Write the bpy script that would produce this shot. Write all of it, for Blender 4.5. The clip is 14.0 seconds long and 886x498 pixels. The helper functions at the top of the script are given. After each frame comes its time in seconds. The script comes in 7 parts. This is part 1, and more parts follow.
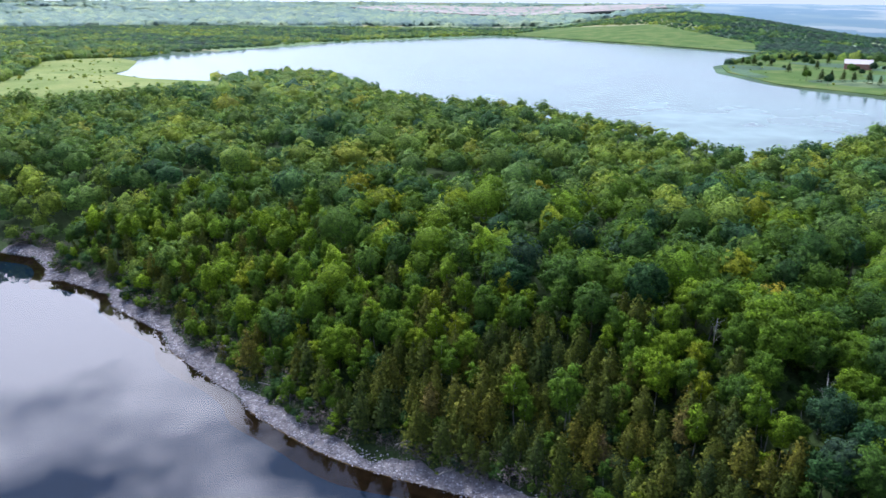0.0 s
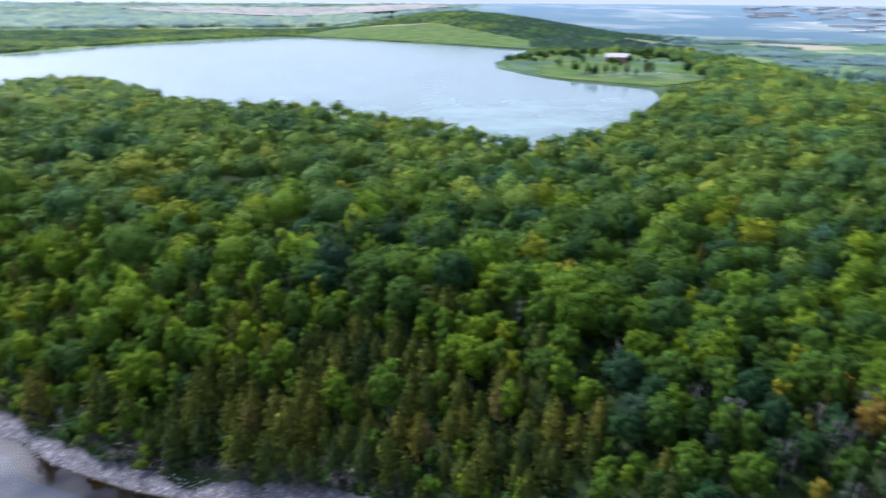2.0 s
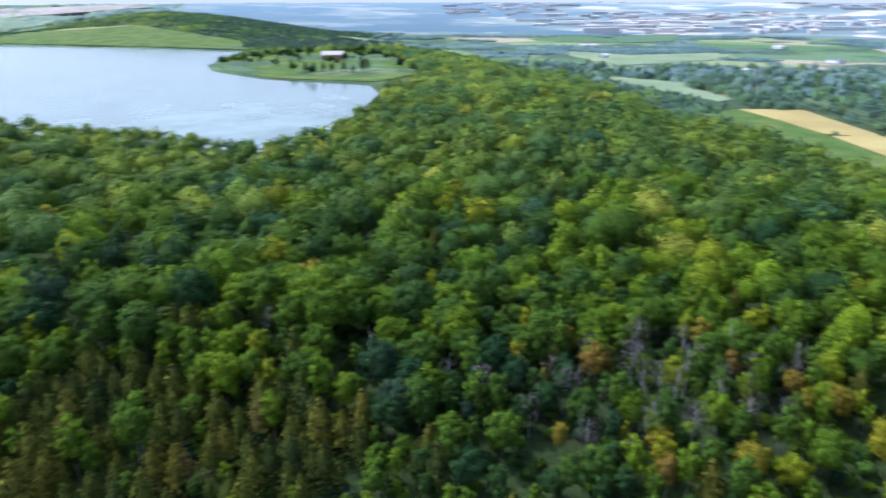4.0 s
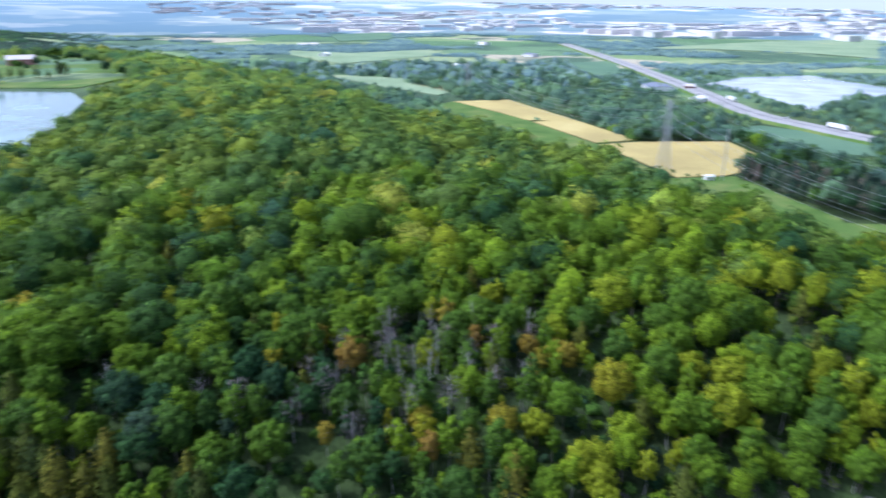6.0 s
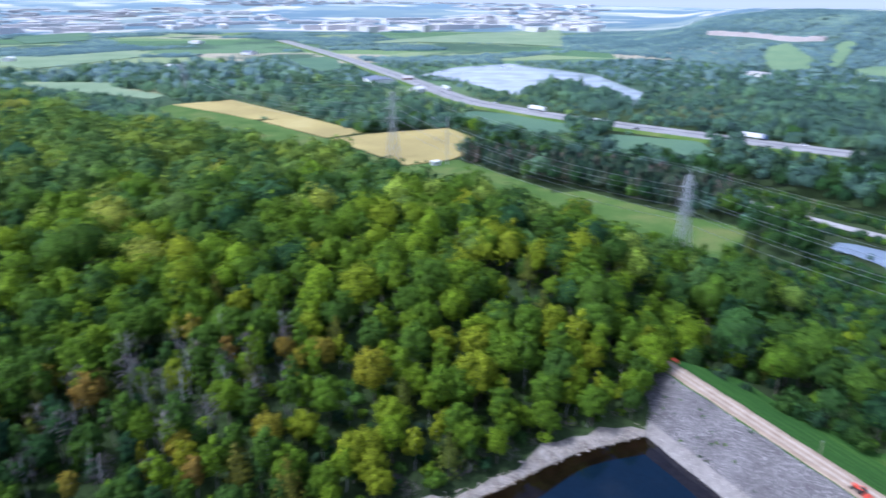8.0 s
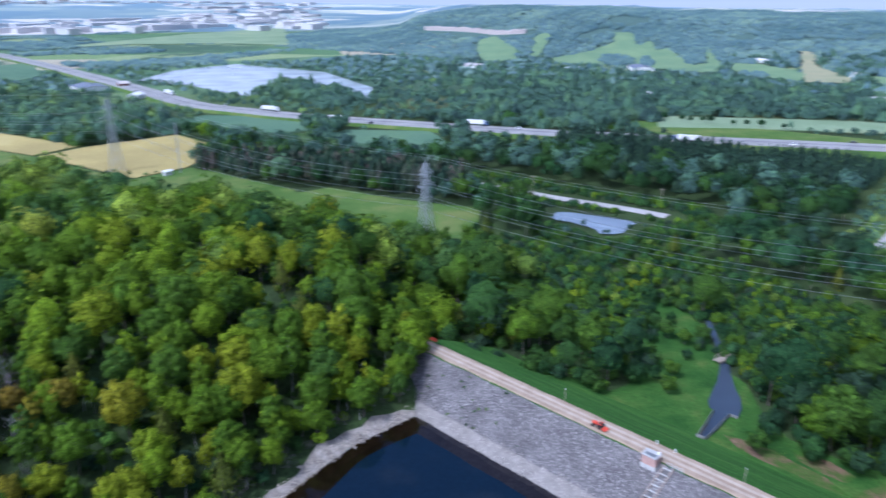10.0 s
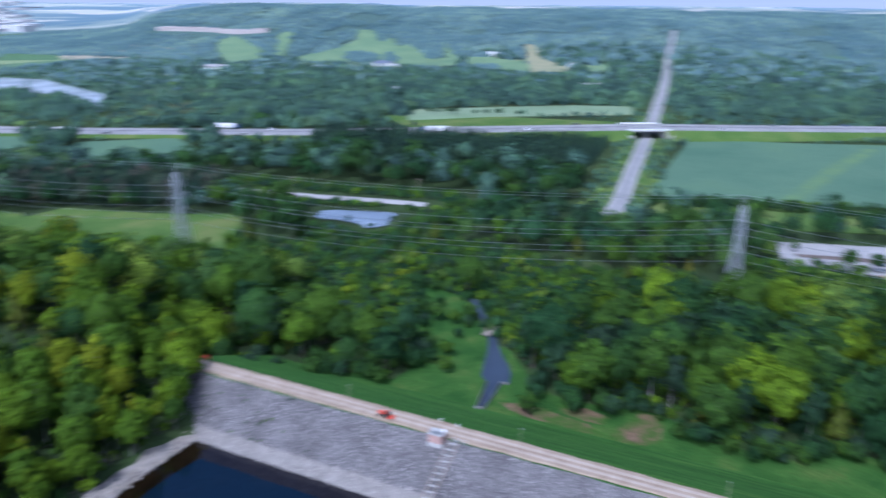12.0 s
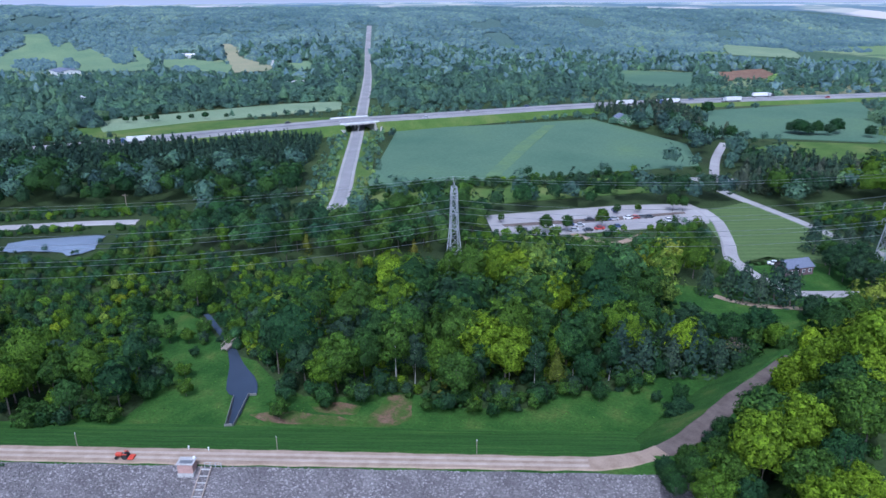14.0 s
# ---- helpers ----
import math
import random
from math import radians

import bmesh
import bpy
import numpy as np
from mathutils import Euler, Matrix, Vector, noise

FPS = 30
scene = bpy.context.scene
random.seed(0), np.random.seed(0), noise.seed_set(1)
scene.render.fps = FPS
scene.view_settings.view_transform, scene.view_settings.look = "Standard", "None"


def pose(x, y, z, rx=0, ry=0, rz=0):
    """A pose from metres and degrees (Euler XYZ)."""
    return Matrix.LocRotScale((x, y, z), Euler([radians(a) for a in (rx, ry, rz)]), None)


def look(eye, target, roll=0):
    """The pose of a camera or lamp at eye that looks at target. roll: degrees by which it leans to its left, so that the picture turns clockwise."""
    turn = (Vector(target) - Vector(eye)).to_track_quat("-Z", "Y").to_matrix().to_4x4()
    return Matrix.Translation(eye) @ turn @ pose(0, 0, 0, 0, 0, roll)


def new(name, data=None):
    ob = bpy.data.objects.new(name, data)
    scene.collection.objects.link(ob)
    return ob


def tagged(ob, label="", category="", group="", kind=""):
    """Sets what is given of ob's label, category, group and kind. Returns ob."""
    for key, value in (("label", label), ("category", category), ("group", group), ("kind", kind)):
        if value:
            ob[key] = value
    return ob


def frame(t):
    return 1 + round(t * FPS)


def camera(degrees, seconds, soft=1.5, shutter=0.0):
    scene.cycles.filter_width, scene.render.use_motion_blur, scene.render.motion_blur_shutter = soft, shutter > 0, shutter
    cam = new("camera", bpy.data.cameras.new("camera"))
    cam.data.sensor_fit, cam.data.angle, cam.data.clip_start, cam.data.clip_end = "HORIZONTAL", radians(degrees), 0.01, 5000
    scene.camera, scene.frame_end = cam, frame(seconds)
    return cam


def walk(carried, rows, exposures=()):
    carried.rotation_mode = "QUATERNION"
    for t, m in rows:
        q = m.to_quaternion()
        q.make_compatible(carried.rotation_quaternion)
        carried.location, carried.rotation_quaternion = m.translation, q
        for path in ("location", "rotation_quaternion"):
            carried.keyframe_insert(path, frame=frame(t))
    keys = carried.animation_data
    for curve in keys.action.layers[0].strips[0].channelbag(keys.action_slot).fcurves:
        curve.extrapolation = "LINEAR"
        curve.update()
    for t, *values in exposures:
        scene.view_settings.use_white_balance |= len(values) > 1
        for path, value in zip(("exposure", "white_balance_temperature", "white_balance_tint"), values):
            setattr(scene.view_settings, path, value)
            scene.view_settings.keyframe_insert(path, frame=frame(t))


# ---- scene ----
# camera, light, materials
cam = camera(63.26, 14.0, soft=1.55, shutter=1.1)
PATH = [
    (0.0, pose(0, 0, 100, 70.70, -0.35, -0.00)),
    (0.5, pose(0, 0, 100, 70.70, -0.38, -1.48)),
    (1.0, pose(0, 0, 100, 70.72, -0.40, -5.37)),
    (1.5, pose(0, 0, 100, 70.75, -0.40, -10.73)),
    (2.0, pose(0, 0, 100, 70.80, -0.31, -16.12)),
    (2.5, pose(0, 0, 100, 70.80, -0.30, -21.46)),
    (3.0, pose(0, 0, 100, 70.81, -0.32, -26.81)),
    (3.2, pose(0, 0, 100, 70.77, -0.13, -29.11)),
    (5.3, pose(0, 0, 100, 70.83, -0.41, -51.40)),
    (5.5, pose(0, 0, 100, 70.77, -0.43, -53.62)),
    (6.0, pose(0, 0, 100, 70.72, -0.32, -58.99)),
    (6.5, pose(0, 0, 100, 70.65, -0.35, -64.30)),
    (7.0, pose(0, 0, 100, 70.61, -0.28, -69.68)),
    (7.5, pose(0, 0, 100, 70.56, -0.21, -75.02)),
    (8.0, pose(0, 0, 100, 70.53, -0.18, -80.35)),
    (8.5, pose(0, 0, 100, 70.52, -0.11, -85.68)),
    (9.0, pose(0, 0, 100, 70.48, -0.05, -90.95)),
    (9.2, pose(0, 0, 100, 70.44, -0.02, -93.20)),
    (11.3, pose(0, 0, 100, 70.41, -0.02, -111.40)),
    (11.5, pose(0, 0, 100, 70.36, -0.00, -113.01)),
    (12.0, pose(0, 0, 100, 70.29, -0.07, -120.61)),
    (12.5, pose(0, 0, 100, 70.24, -0.06, -130.44)),
    (13.0, pose(0, 0, 100, 70.12, 0.15, -138.98)),
    (13.5, pose(0, 0, 100, 70.08, 0.26, -142.82)),
    (14.0, pose(0, 0, 100, 70.06, 0.33, -143.33)),
]
walk(cam, PATH, [(0.0, 0.03, 5500, 15), (3.0, -0.04, 5450, 15), (6.0, 0.12, 5200, 16), (9.0, -0.22, 5000, 17), (11.5, -0.38, 4850, 17), (14.0, -0.55, 4880, 18)])


# ---- world and sun ----
SUN_AZ, SUN_EL, GLOW_EL = -28.0, 58.0, 44.0
world = bpy.data.worlds.new("sky")
scene.world = world
world.use_nodes = True


def build_sky():
    nt = world.node_tree
    nt.nodes.clear()
    out = nt.nodes.new("ShaderNodeOutputWorld")
    bg = nt.nodes.new("ShaderNodeBackground")
    sky = nt.nodes.new("ShaderNodeTexSky")
    sky.sky_type, sky.sun_disc = "NISHITA", False
    sky.sun_elevation, sky.sun_rotation = radians(SUN_EL), radians(SUN_AZ)
    sky.dust_density, sky.air_density = 2.0, 1.0
    tc = nt.nodes.new("ShaderNodeTexCoord")
    mp = nt.nodes.new("ShaderNodeMapping")
    mp.inputs["Scale"].default_value = (1.0, 1.0, 2.4)
    nz = nt.nodes.new("ShaderNodeTexNoise")
    nz.inputs["Scale"].default_value, nz.inputs["Detail"].default_value = 2.6, 5.5
    nz.inputs["Roughness"].default_value = 0.52
    ramp = nt.nodes.new("ShaderNodeValToRGB")
    ramp.color_ramp.elements[0].position, ramp.color_ramp.elements[1].position = 0.43, 0.57
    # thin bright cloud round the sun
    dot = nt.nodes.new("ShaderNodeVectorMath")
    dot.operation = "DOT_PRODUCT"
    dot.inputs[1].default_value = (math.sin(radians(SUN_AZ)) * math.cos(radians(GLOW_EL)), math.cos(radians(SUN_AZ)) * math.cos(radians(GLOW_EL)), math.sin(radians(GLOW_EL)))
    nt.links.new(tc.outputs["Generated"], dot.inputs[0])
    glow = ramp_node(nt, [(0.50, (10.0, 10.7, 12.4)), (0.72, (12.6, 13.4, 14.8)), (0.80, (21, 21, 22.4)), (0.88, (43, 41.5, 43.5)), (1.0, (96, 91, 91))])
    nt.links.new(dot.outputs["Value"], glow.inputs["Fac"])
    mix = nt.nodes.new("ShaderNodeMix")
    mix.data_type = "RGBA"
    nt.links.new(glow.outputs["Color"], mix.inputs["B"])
    nt.links.new(tc.outputs["Generated"], mp.inputs["Vector"])
    nt.links.new(mp.outputs["Vector"], nz.inputs["Vector"])
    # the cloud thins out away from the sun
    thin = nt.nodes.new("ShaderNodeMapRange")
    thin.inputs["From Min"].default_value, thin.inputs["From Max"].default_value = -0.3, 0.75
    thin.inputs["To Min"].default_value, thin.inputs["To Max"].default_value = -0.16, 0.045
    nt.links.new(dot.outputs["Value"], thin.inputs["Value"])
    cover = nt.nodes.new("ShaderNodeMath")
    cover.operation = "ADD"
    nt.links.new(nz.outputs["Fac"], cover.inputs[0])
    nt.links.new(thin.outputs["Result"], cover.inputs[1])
    # pale haze along the horizon
    sepz = nt.nodes.new("ShaderNodeSeparateXYZ")
    nt.links.new(tc.outputs["Generated"], sepz.inputs[0])
    haze = nt.nodes.new("ShaderNodeMapRange")
    haze.inputs["From Min"].default_value, haze.inputs["From Max"].default_value = 0.0, 0.42
    haze.inputs["To Min"].default_value, haze.inputs["To Max"].default_value = 0.32, 0.0
    nt.links.new(sepz.outputs["Z"], haze.inputs["Value"])
    low = nt.nodes.new("ShaderNodeMath")
    low.operation = "ADD"
    nt.links.new(cover.outputs[0], low.inputs[0])
    nt.links.new(haze.outputs["Result"], low.inputs[1])
    nt.links.new(low.outputs[0], ramp.inputs["Fac"])
    nt.links.new(ramp.outputs["Color"], mix.inputs["Factor"])
    gain = nt.nodes.new("ShaderNodeVectorMath")
    gain.operation = "MULTIPLY"
    gain.inputs[1].default_value = (1.5, 1.6, 1.8)
    # the sky keeps its horizon colour below eye level
    hold = nt.nodes.new("ShaderNodeVectorMath")
    hold.operation = "MAXIMUM"
    hold.inputs[1].default_value = (-1, -1, 0.015)
    nt.links.new(tc.outputs["Generated"], hold.inputs[0])
    nt.links.new(hold.outputs["Vector"], sky.inputs["Vector"])
    nt.links.new(sky.outputs["Color"], gain.inputs[0])
    nt.links.new(gain.outputs["Vector"], mix.inputs["A"])
    nt.links.new(mix.outputs["Result"], bg.inputs["Color"])
    bg.inputs["Strength"].default_value = 0.078
    nt.links.new(bg.outputs["Background"], out.inputs["Surface"])


sun_data = bpy.data.lights.new("sun", "SUN")
sun_data.energy, sun_data.angle, sun_data.color = 3.3, radians(3.0), (1.0, 0.95, 0.86)
sun = new("sun", sun_data)
_a, _e = radians(SUN_AZ), radians(SUN_EL)
sun.matrix_world = look((0, 0, 0), (-math.sin(_a) * math.cos(_e), -math.cos(_a) * math.cos(_e), -math.sin(_e)))
sun.location = (0, 0, 400)


# ---- materials ----
def nodes_of(name):
    m = bpy.data.materials.new(name)
    m.use_nodes = True
    nt = m.node_tree
    b = nt.nodes["Principled BSDF"]
    return m, nt, b


def ramp_node(nt, stops):
    r = nt.nodes.new("ShaderNodeValToRGB")
    el = r.color_ramp.elements
    while len(el) < len(stops):
        el.new(0.5)
    for e, (p, c) in zip(el, stops):
        e.position, e.color = p, (*c, 1)
    return r


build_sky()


def noise_node(nt, scale, detail=4.0, rough=0.55, coord=None):
    n = nt.nodes.new("ShaderNodeTexNoise")
    n.inputs["Scale"].default_value, n.inputs["Detail"].default_value = scale, detail
    n.inputs["Roughness"].default_value = rough
    if coord is not None:
        nt.links.new(coord, n.inputs["Vector"])
    return n


def mixed(nt, fac, a, b, blend="MIX"):
    m = nt.nodes.new("ShaderNodeMix")
    m.data_type, m.blend_type = "RGBA", blend
    for sock, v in (("Factor", fac), ("A", a), ("B", b)):
        if isinstance(v, bpy.types.NodeSocket):
            nt.links.new(v, m.inputs[sock])
        else:
            m.inputs[sock].default_value = v if sock == "Factor" else (*v, 1)
    return m.outputs["Result"]


def surface(name, stops, scale=0.5, fine=6.0, rough=0.9, bump=0.3, dist=0.05, metal=0.0, fine_amount=0.35, spec=0.12, rand=0.0):
    """A matte surface whose colour runs along stops by a broad noise, broken up by a fine one."""
    m, nt, b = nodes_of(name)
    co = nt.nodes.new("ShaderNodeTexCoord").outputs["Object"]
    n1, n2 = noise_node(nt, scale, 5, 0.6, co), noise_node(nt, fine, 5, 0.65, co)
    r = ramp_node(nt, stops)
    nt.links.new(n1.outputs["Fac"], r.inputs["Fac"])
    g = ramp_node(nt, [(0.3, (0.55, 0.55, 0.55)), (0.7, (1.35, 1.35, 1.35))])
    nt.links.new(n2.outputs["Fac"], g.inputs["Fac"])
    col = mixed(nt, fine_amount, r.outputs["Color"], mixed(nt, 1.0, r.outputs["Color"], g.outputs["Color"], "MULTIPLY"))
    if rand:
        oi = nt.nodes.new("ShaderNodeObjectInfo")
        gi = nt.nodes.new("ShaderNodeNewGeometry")
        ad = nt.nodes.new("ShaderNodeMath")
        ad.operation = "ADD"
        nt.links.new(oi.outputs["Random"], ad.inputs[0])
        nt.links.new(gi.outputs["Random Per Island"], ad.inputs[1])
        fr = nt.nodes.new("ShaderNodeMath")
        fr.operation = "FRACT"
        nt.links.new(ad.outputs[0], fr.inputs[0])
        rr = ramp_node(nt, [(0.0, (1 - rand,) * 3), (1.0, (1 + rand,) * 3)])
        nt.links.new(fr.outputs[0], rr.inputs["Fac"])
        col = mixed(nt, 1.0, col, rr.outputs["Color"], "MULTIPLY")
    nt.links.new(col, b.inputs["Base Color"])
    b.inputs["Roughness"].default_value, b.inputs["Metallic"].default_value = rough, metal
    b.inputs["Specular IOR Level"].default_value = spec
    if bump:
        bn = nt.nodes.new("ShaderNodeBump")
        bn.inputs["Strength"].default_value, bn.inputs["Distance"].default_value = bump, dist
        nt.links.new(n2.outputs["Fac"], bn.inputs["Height"])
        nt.links.new(bn.outputs["Normal"], b.inputs["Normal"])
    return m


def foliage(name, stops, translucent=0.25, grain=2.5, deep=0.40, gaps=0.0, leaf=3.2):
    """Leaves: the tint of a tree (0 to 1) picks its colour, each spray of leaves varies a little."""
    m, nt, b = nodes_of(name)
    at = nt.nodes.new("ShaderNodeAttribute")
    at.attribute_name = "tint"
    ao = nt.nodes.new("ShaderNodeAttribute")
    ao.attribute_type, ao.attribute_name = "OBJECT", "tint"
    ad = nt.nodes.new("ShaderNodeMath")
    ad.operation = "ADD"
    nt.links.new(at.outputs["Fac"], ad.inputs[0])
    nt.links.new(ao.outputs["Fac"], ad.inputs[1])
    r = ramp_node(nt, stops)
    nt.links.new(ad.outputs[0], r.inputs["Fac"])
    gi = nt.nodes.new("ShaderNodeNewGeometry")
    even = 1.0 if deep > 0.6 else 0.0
    v = ramp_node(nt, [(0.0, (0.66 + 0.3 * even, 0.68 + 0.3 * even, 0.7 + 0.3 * even)), (0.75, (1.12, 1.12, 1.0)), (1.0, (1.38 - 0.3 * even, 1.42 - 0.3 * even, 1.1))])
    nt.links.new(gi.outputs["Random Per Island"], v.inputs["Fac"])
    col = mixed(nt, 1.0, r.outputs["Color"], v.outputs["Color"], "MULTIPLY")
    # small sprays of leaves within a clump; shade between them painted dark and bluish
    co = nt.nodes.new("ShaderNodeTexCoord").outputs["Object"]
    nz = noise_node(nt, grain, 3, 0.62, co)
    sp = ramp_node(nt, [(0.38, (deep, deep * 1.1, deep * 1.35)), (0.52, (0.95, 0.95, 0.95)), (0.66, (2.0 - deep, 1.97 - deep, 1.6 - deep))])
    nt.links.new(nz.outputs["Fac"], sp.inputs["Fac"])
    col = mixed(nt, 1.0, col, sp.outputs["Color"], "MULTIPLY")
    bn = nt.nodes.new("ShaderNodeBump")
    bn.inputs["Strength"].default_value, bn.inputs["Distance"].default_value = 0.7, 0.9 / grain
    nt.links.new(nz.outputs["Fac"], bn.inputs["Height"])
    nt.links.new(bn.outputs["Normal"], b.inputs["Normal"])
    nt.links.new(col, b.inputs["Base Color"])
    b.inputs["Roughness"].default_value = 0.65
    b.inputs["Specular IOR Level"].default_value = 0.06
    tr = nt.nodes.new("ShaderNodeBsdfTranslucent")
    nt.links.new(col, tr.inputs["Color"])
    ms = nt.nodes.new("ShaderNodeMixShader")
    ms.inputs["Fac"].default_value = translucent
    nt.links.new(b.outputs["BSDF"], ms.inputs[1])
    nt.links.new(tr.outputs["BSDF"], ms.inputs[2])
    if gaps:
        # ragged gaps between the leaves of a spray
        ng = noise_node(nt, leaf, 2, 0.6, co)
        hole = nt.nodes.new("ShaderNodeMath")
        hole.operation = "LESS_THAN"
        hole.inputs[1].default_value = 0.5 + (gaps - 0.5) * 0.34
        nt.links.new(ng.outputs["Fac"], hole.inputs[0])
        tp = nt.nodes.new("ShaderNodeBsdfTransparent")
        mg = nt.nodes.new("ShaderNodeMixShader")
        nt.links.new(hole.outputs[0], mg.inputs["Fac"])
        nt.links.new(ms.outputs["Shader"], mg.inputs[1])
        nt.links.new(tp.outputs["BSDF"], mg.inputs[2])
        ms = mg
    nt.links.new(ms.outputs["Shader"], nt.nodes["Material Output"].inputs["Surface"])
    return m


def plain(name, color, rough=0.6, metal=0.0, spec=0.4):
    return surface(name, [(0.3, tuple(c * 0.85 for c in color)), (0.7, tuple(min(1, c * 1.12) for c in color))], 1.5, 14.0, rough, 0.1, 0.01, metal, 0.3, spec)


def water(name, color, rough=0.04, ripple=0.05):
    m, nt, b = nodes_of(name)
    co = nt.nodes.new("ShaderNodeTexCoord").outputs["Object"]
    n = noise_node(nt, 0.8, 3, 0.5, co)
    n2 = noise_node(nt, 0.03, 3, 0.5, co)
    r = ramp_node(nt, [(0.35, color), (0.7, tuple(c * 1.5 for c in color))])
    nt.links.new(n2.outputs["Fac"], r.inputs["Fac"])
    nt.links.new(r.outputs["Color"], b.inputs["Base Color"])
    b.inputs["Roughness"].default_value, b.inputs["IOR"].default_value = rough, 1.333
    bn = nt.nodes.new("ShaderNodeBump")
    bn.inputs["Strength"].default_value, bn.inputs["Distance"].default_value = ripple, 0.05
    nt.links.new(n.outputs["Fac"], bn.inputs["Height"])
    nt.links.new(bn.outputs["Normal"], b.inputs["Normal"])
    return m


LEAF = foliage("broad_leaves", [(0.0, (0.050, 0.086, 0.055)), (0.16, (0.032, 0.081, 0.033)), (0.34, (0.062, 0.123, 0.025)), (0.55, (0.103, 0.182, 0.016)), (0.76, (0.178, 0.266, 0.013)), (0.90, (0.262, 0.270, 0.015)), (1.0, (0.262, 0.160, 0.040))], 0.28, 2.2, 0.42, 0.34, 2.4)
# paler, bluer leaf copies for farther woods: distance haze put into the colour
HAZED_HILL_LEAF = foliage("hazed_hill_leaves", [(0.0, (0.059, 0.100, 0.079)), (0.16, (0.042, 0.102, 0.058)), (0.34, (0.073, 0.152, 0.054)), (0.55, (0.139, 0.221, 0.045)), (0.76, (0.235, 0.305, 0.040)), (0.90, (0.305, 0.309, 0.045)), (1.0, (0.329, 0.188, 0.072))], 0.28, 1.6, 0.44, 0.32, 1.5)
HAZED_MID_LEAF = foliage("hazed_valley_leaves", [(0.0, (0.060, 0.106, 0.098)), (0.3, (0.082, 0.150, 0.116)), (0.55, (0.115, 0.192, 0.104)), (0.80, (0.155, 0.228, 0.066)), (1.0, (0.22, 0.24, 0.06))], 0.15, 0.9, 0.58, 0.36, 0.9)
HAZED_FAR_LEAF = foliage("hazed_far_leaves", [(0.0, (0.094, 0.156, 0.166)), (0.35, (0.144, 0.218, 0.216)), (0.7, (0.205, 0.29, 0.228)), (1.0, (0.30, 0.37, 0.23))], 0.1, 0.35, 0.7)
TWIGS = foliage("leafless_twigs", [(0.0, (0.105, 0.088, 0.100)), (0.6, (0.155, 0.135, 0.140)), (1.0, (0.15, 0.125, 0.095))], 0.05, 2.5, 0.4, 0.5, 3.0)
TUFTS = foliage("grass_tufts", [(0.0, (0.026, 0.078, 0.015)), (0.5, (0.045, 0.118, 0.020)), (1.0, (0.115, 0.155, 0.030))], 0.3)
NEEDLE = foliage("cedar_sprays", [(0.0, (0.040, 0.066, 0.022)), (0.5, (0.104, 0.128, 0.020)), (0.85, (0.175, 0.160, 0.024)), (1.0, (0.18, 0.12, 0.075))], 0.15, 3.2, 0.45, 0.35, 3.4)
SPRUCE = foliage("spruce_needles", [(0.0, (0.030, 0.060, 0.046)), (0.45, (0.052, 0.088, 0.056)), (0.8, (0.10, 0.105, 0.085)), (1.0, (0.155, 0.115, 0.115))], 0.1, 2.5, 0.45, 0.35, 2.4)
BARK = surface("grey_bark", [(0.3, (0.10, 0.085, 0.07)), (0.7, (0.24, 0.21, 0.18))], 1.0, 9.0, 0.95)
PALE_BARK = surface("bleached_wood", [(0.3, (0.25, 0.235, 0.22)), (0.7, (0.44, 0.42, 0.40))], 1.0, 9.0, 0.9)


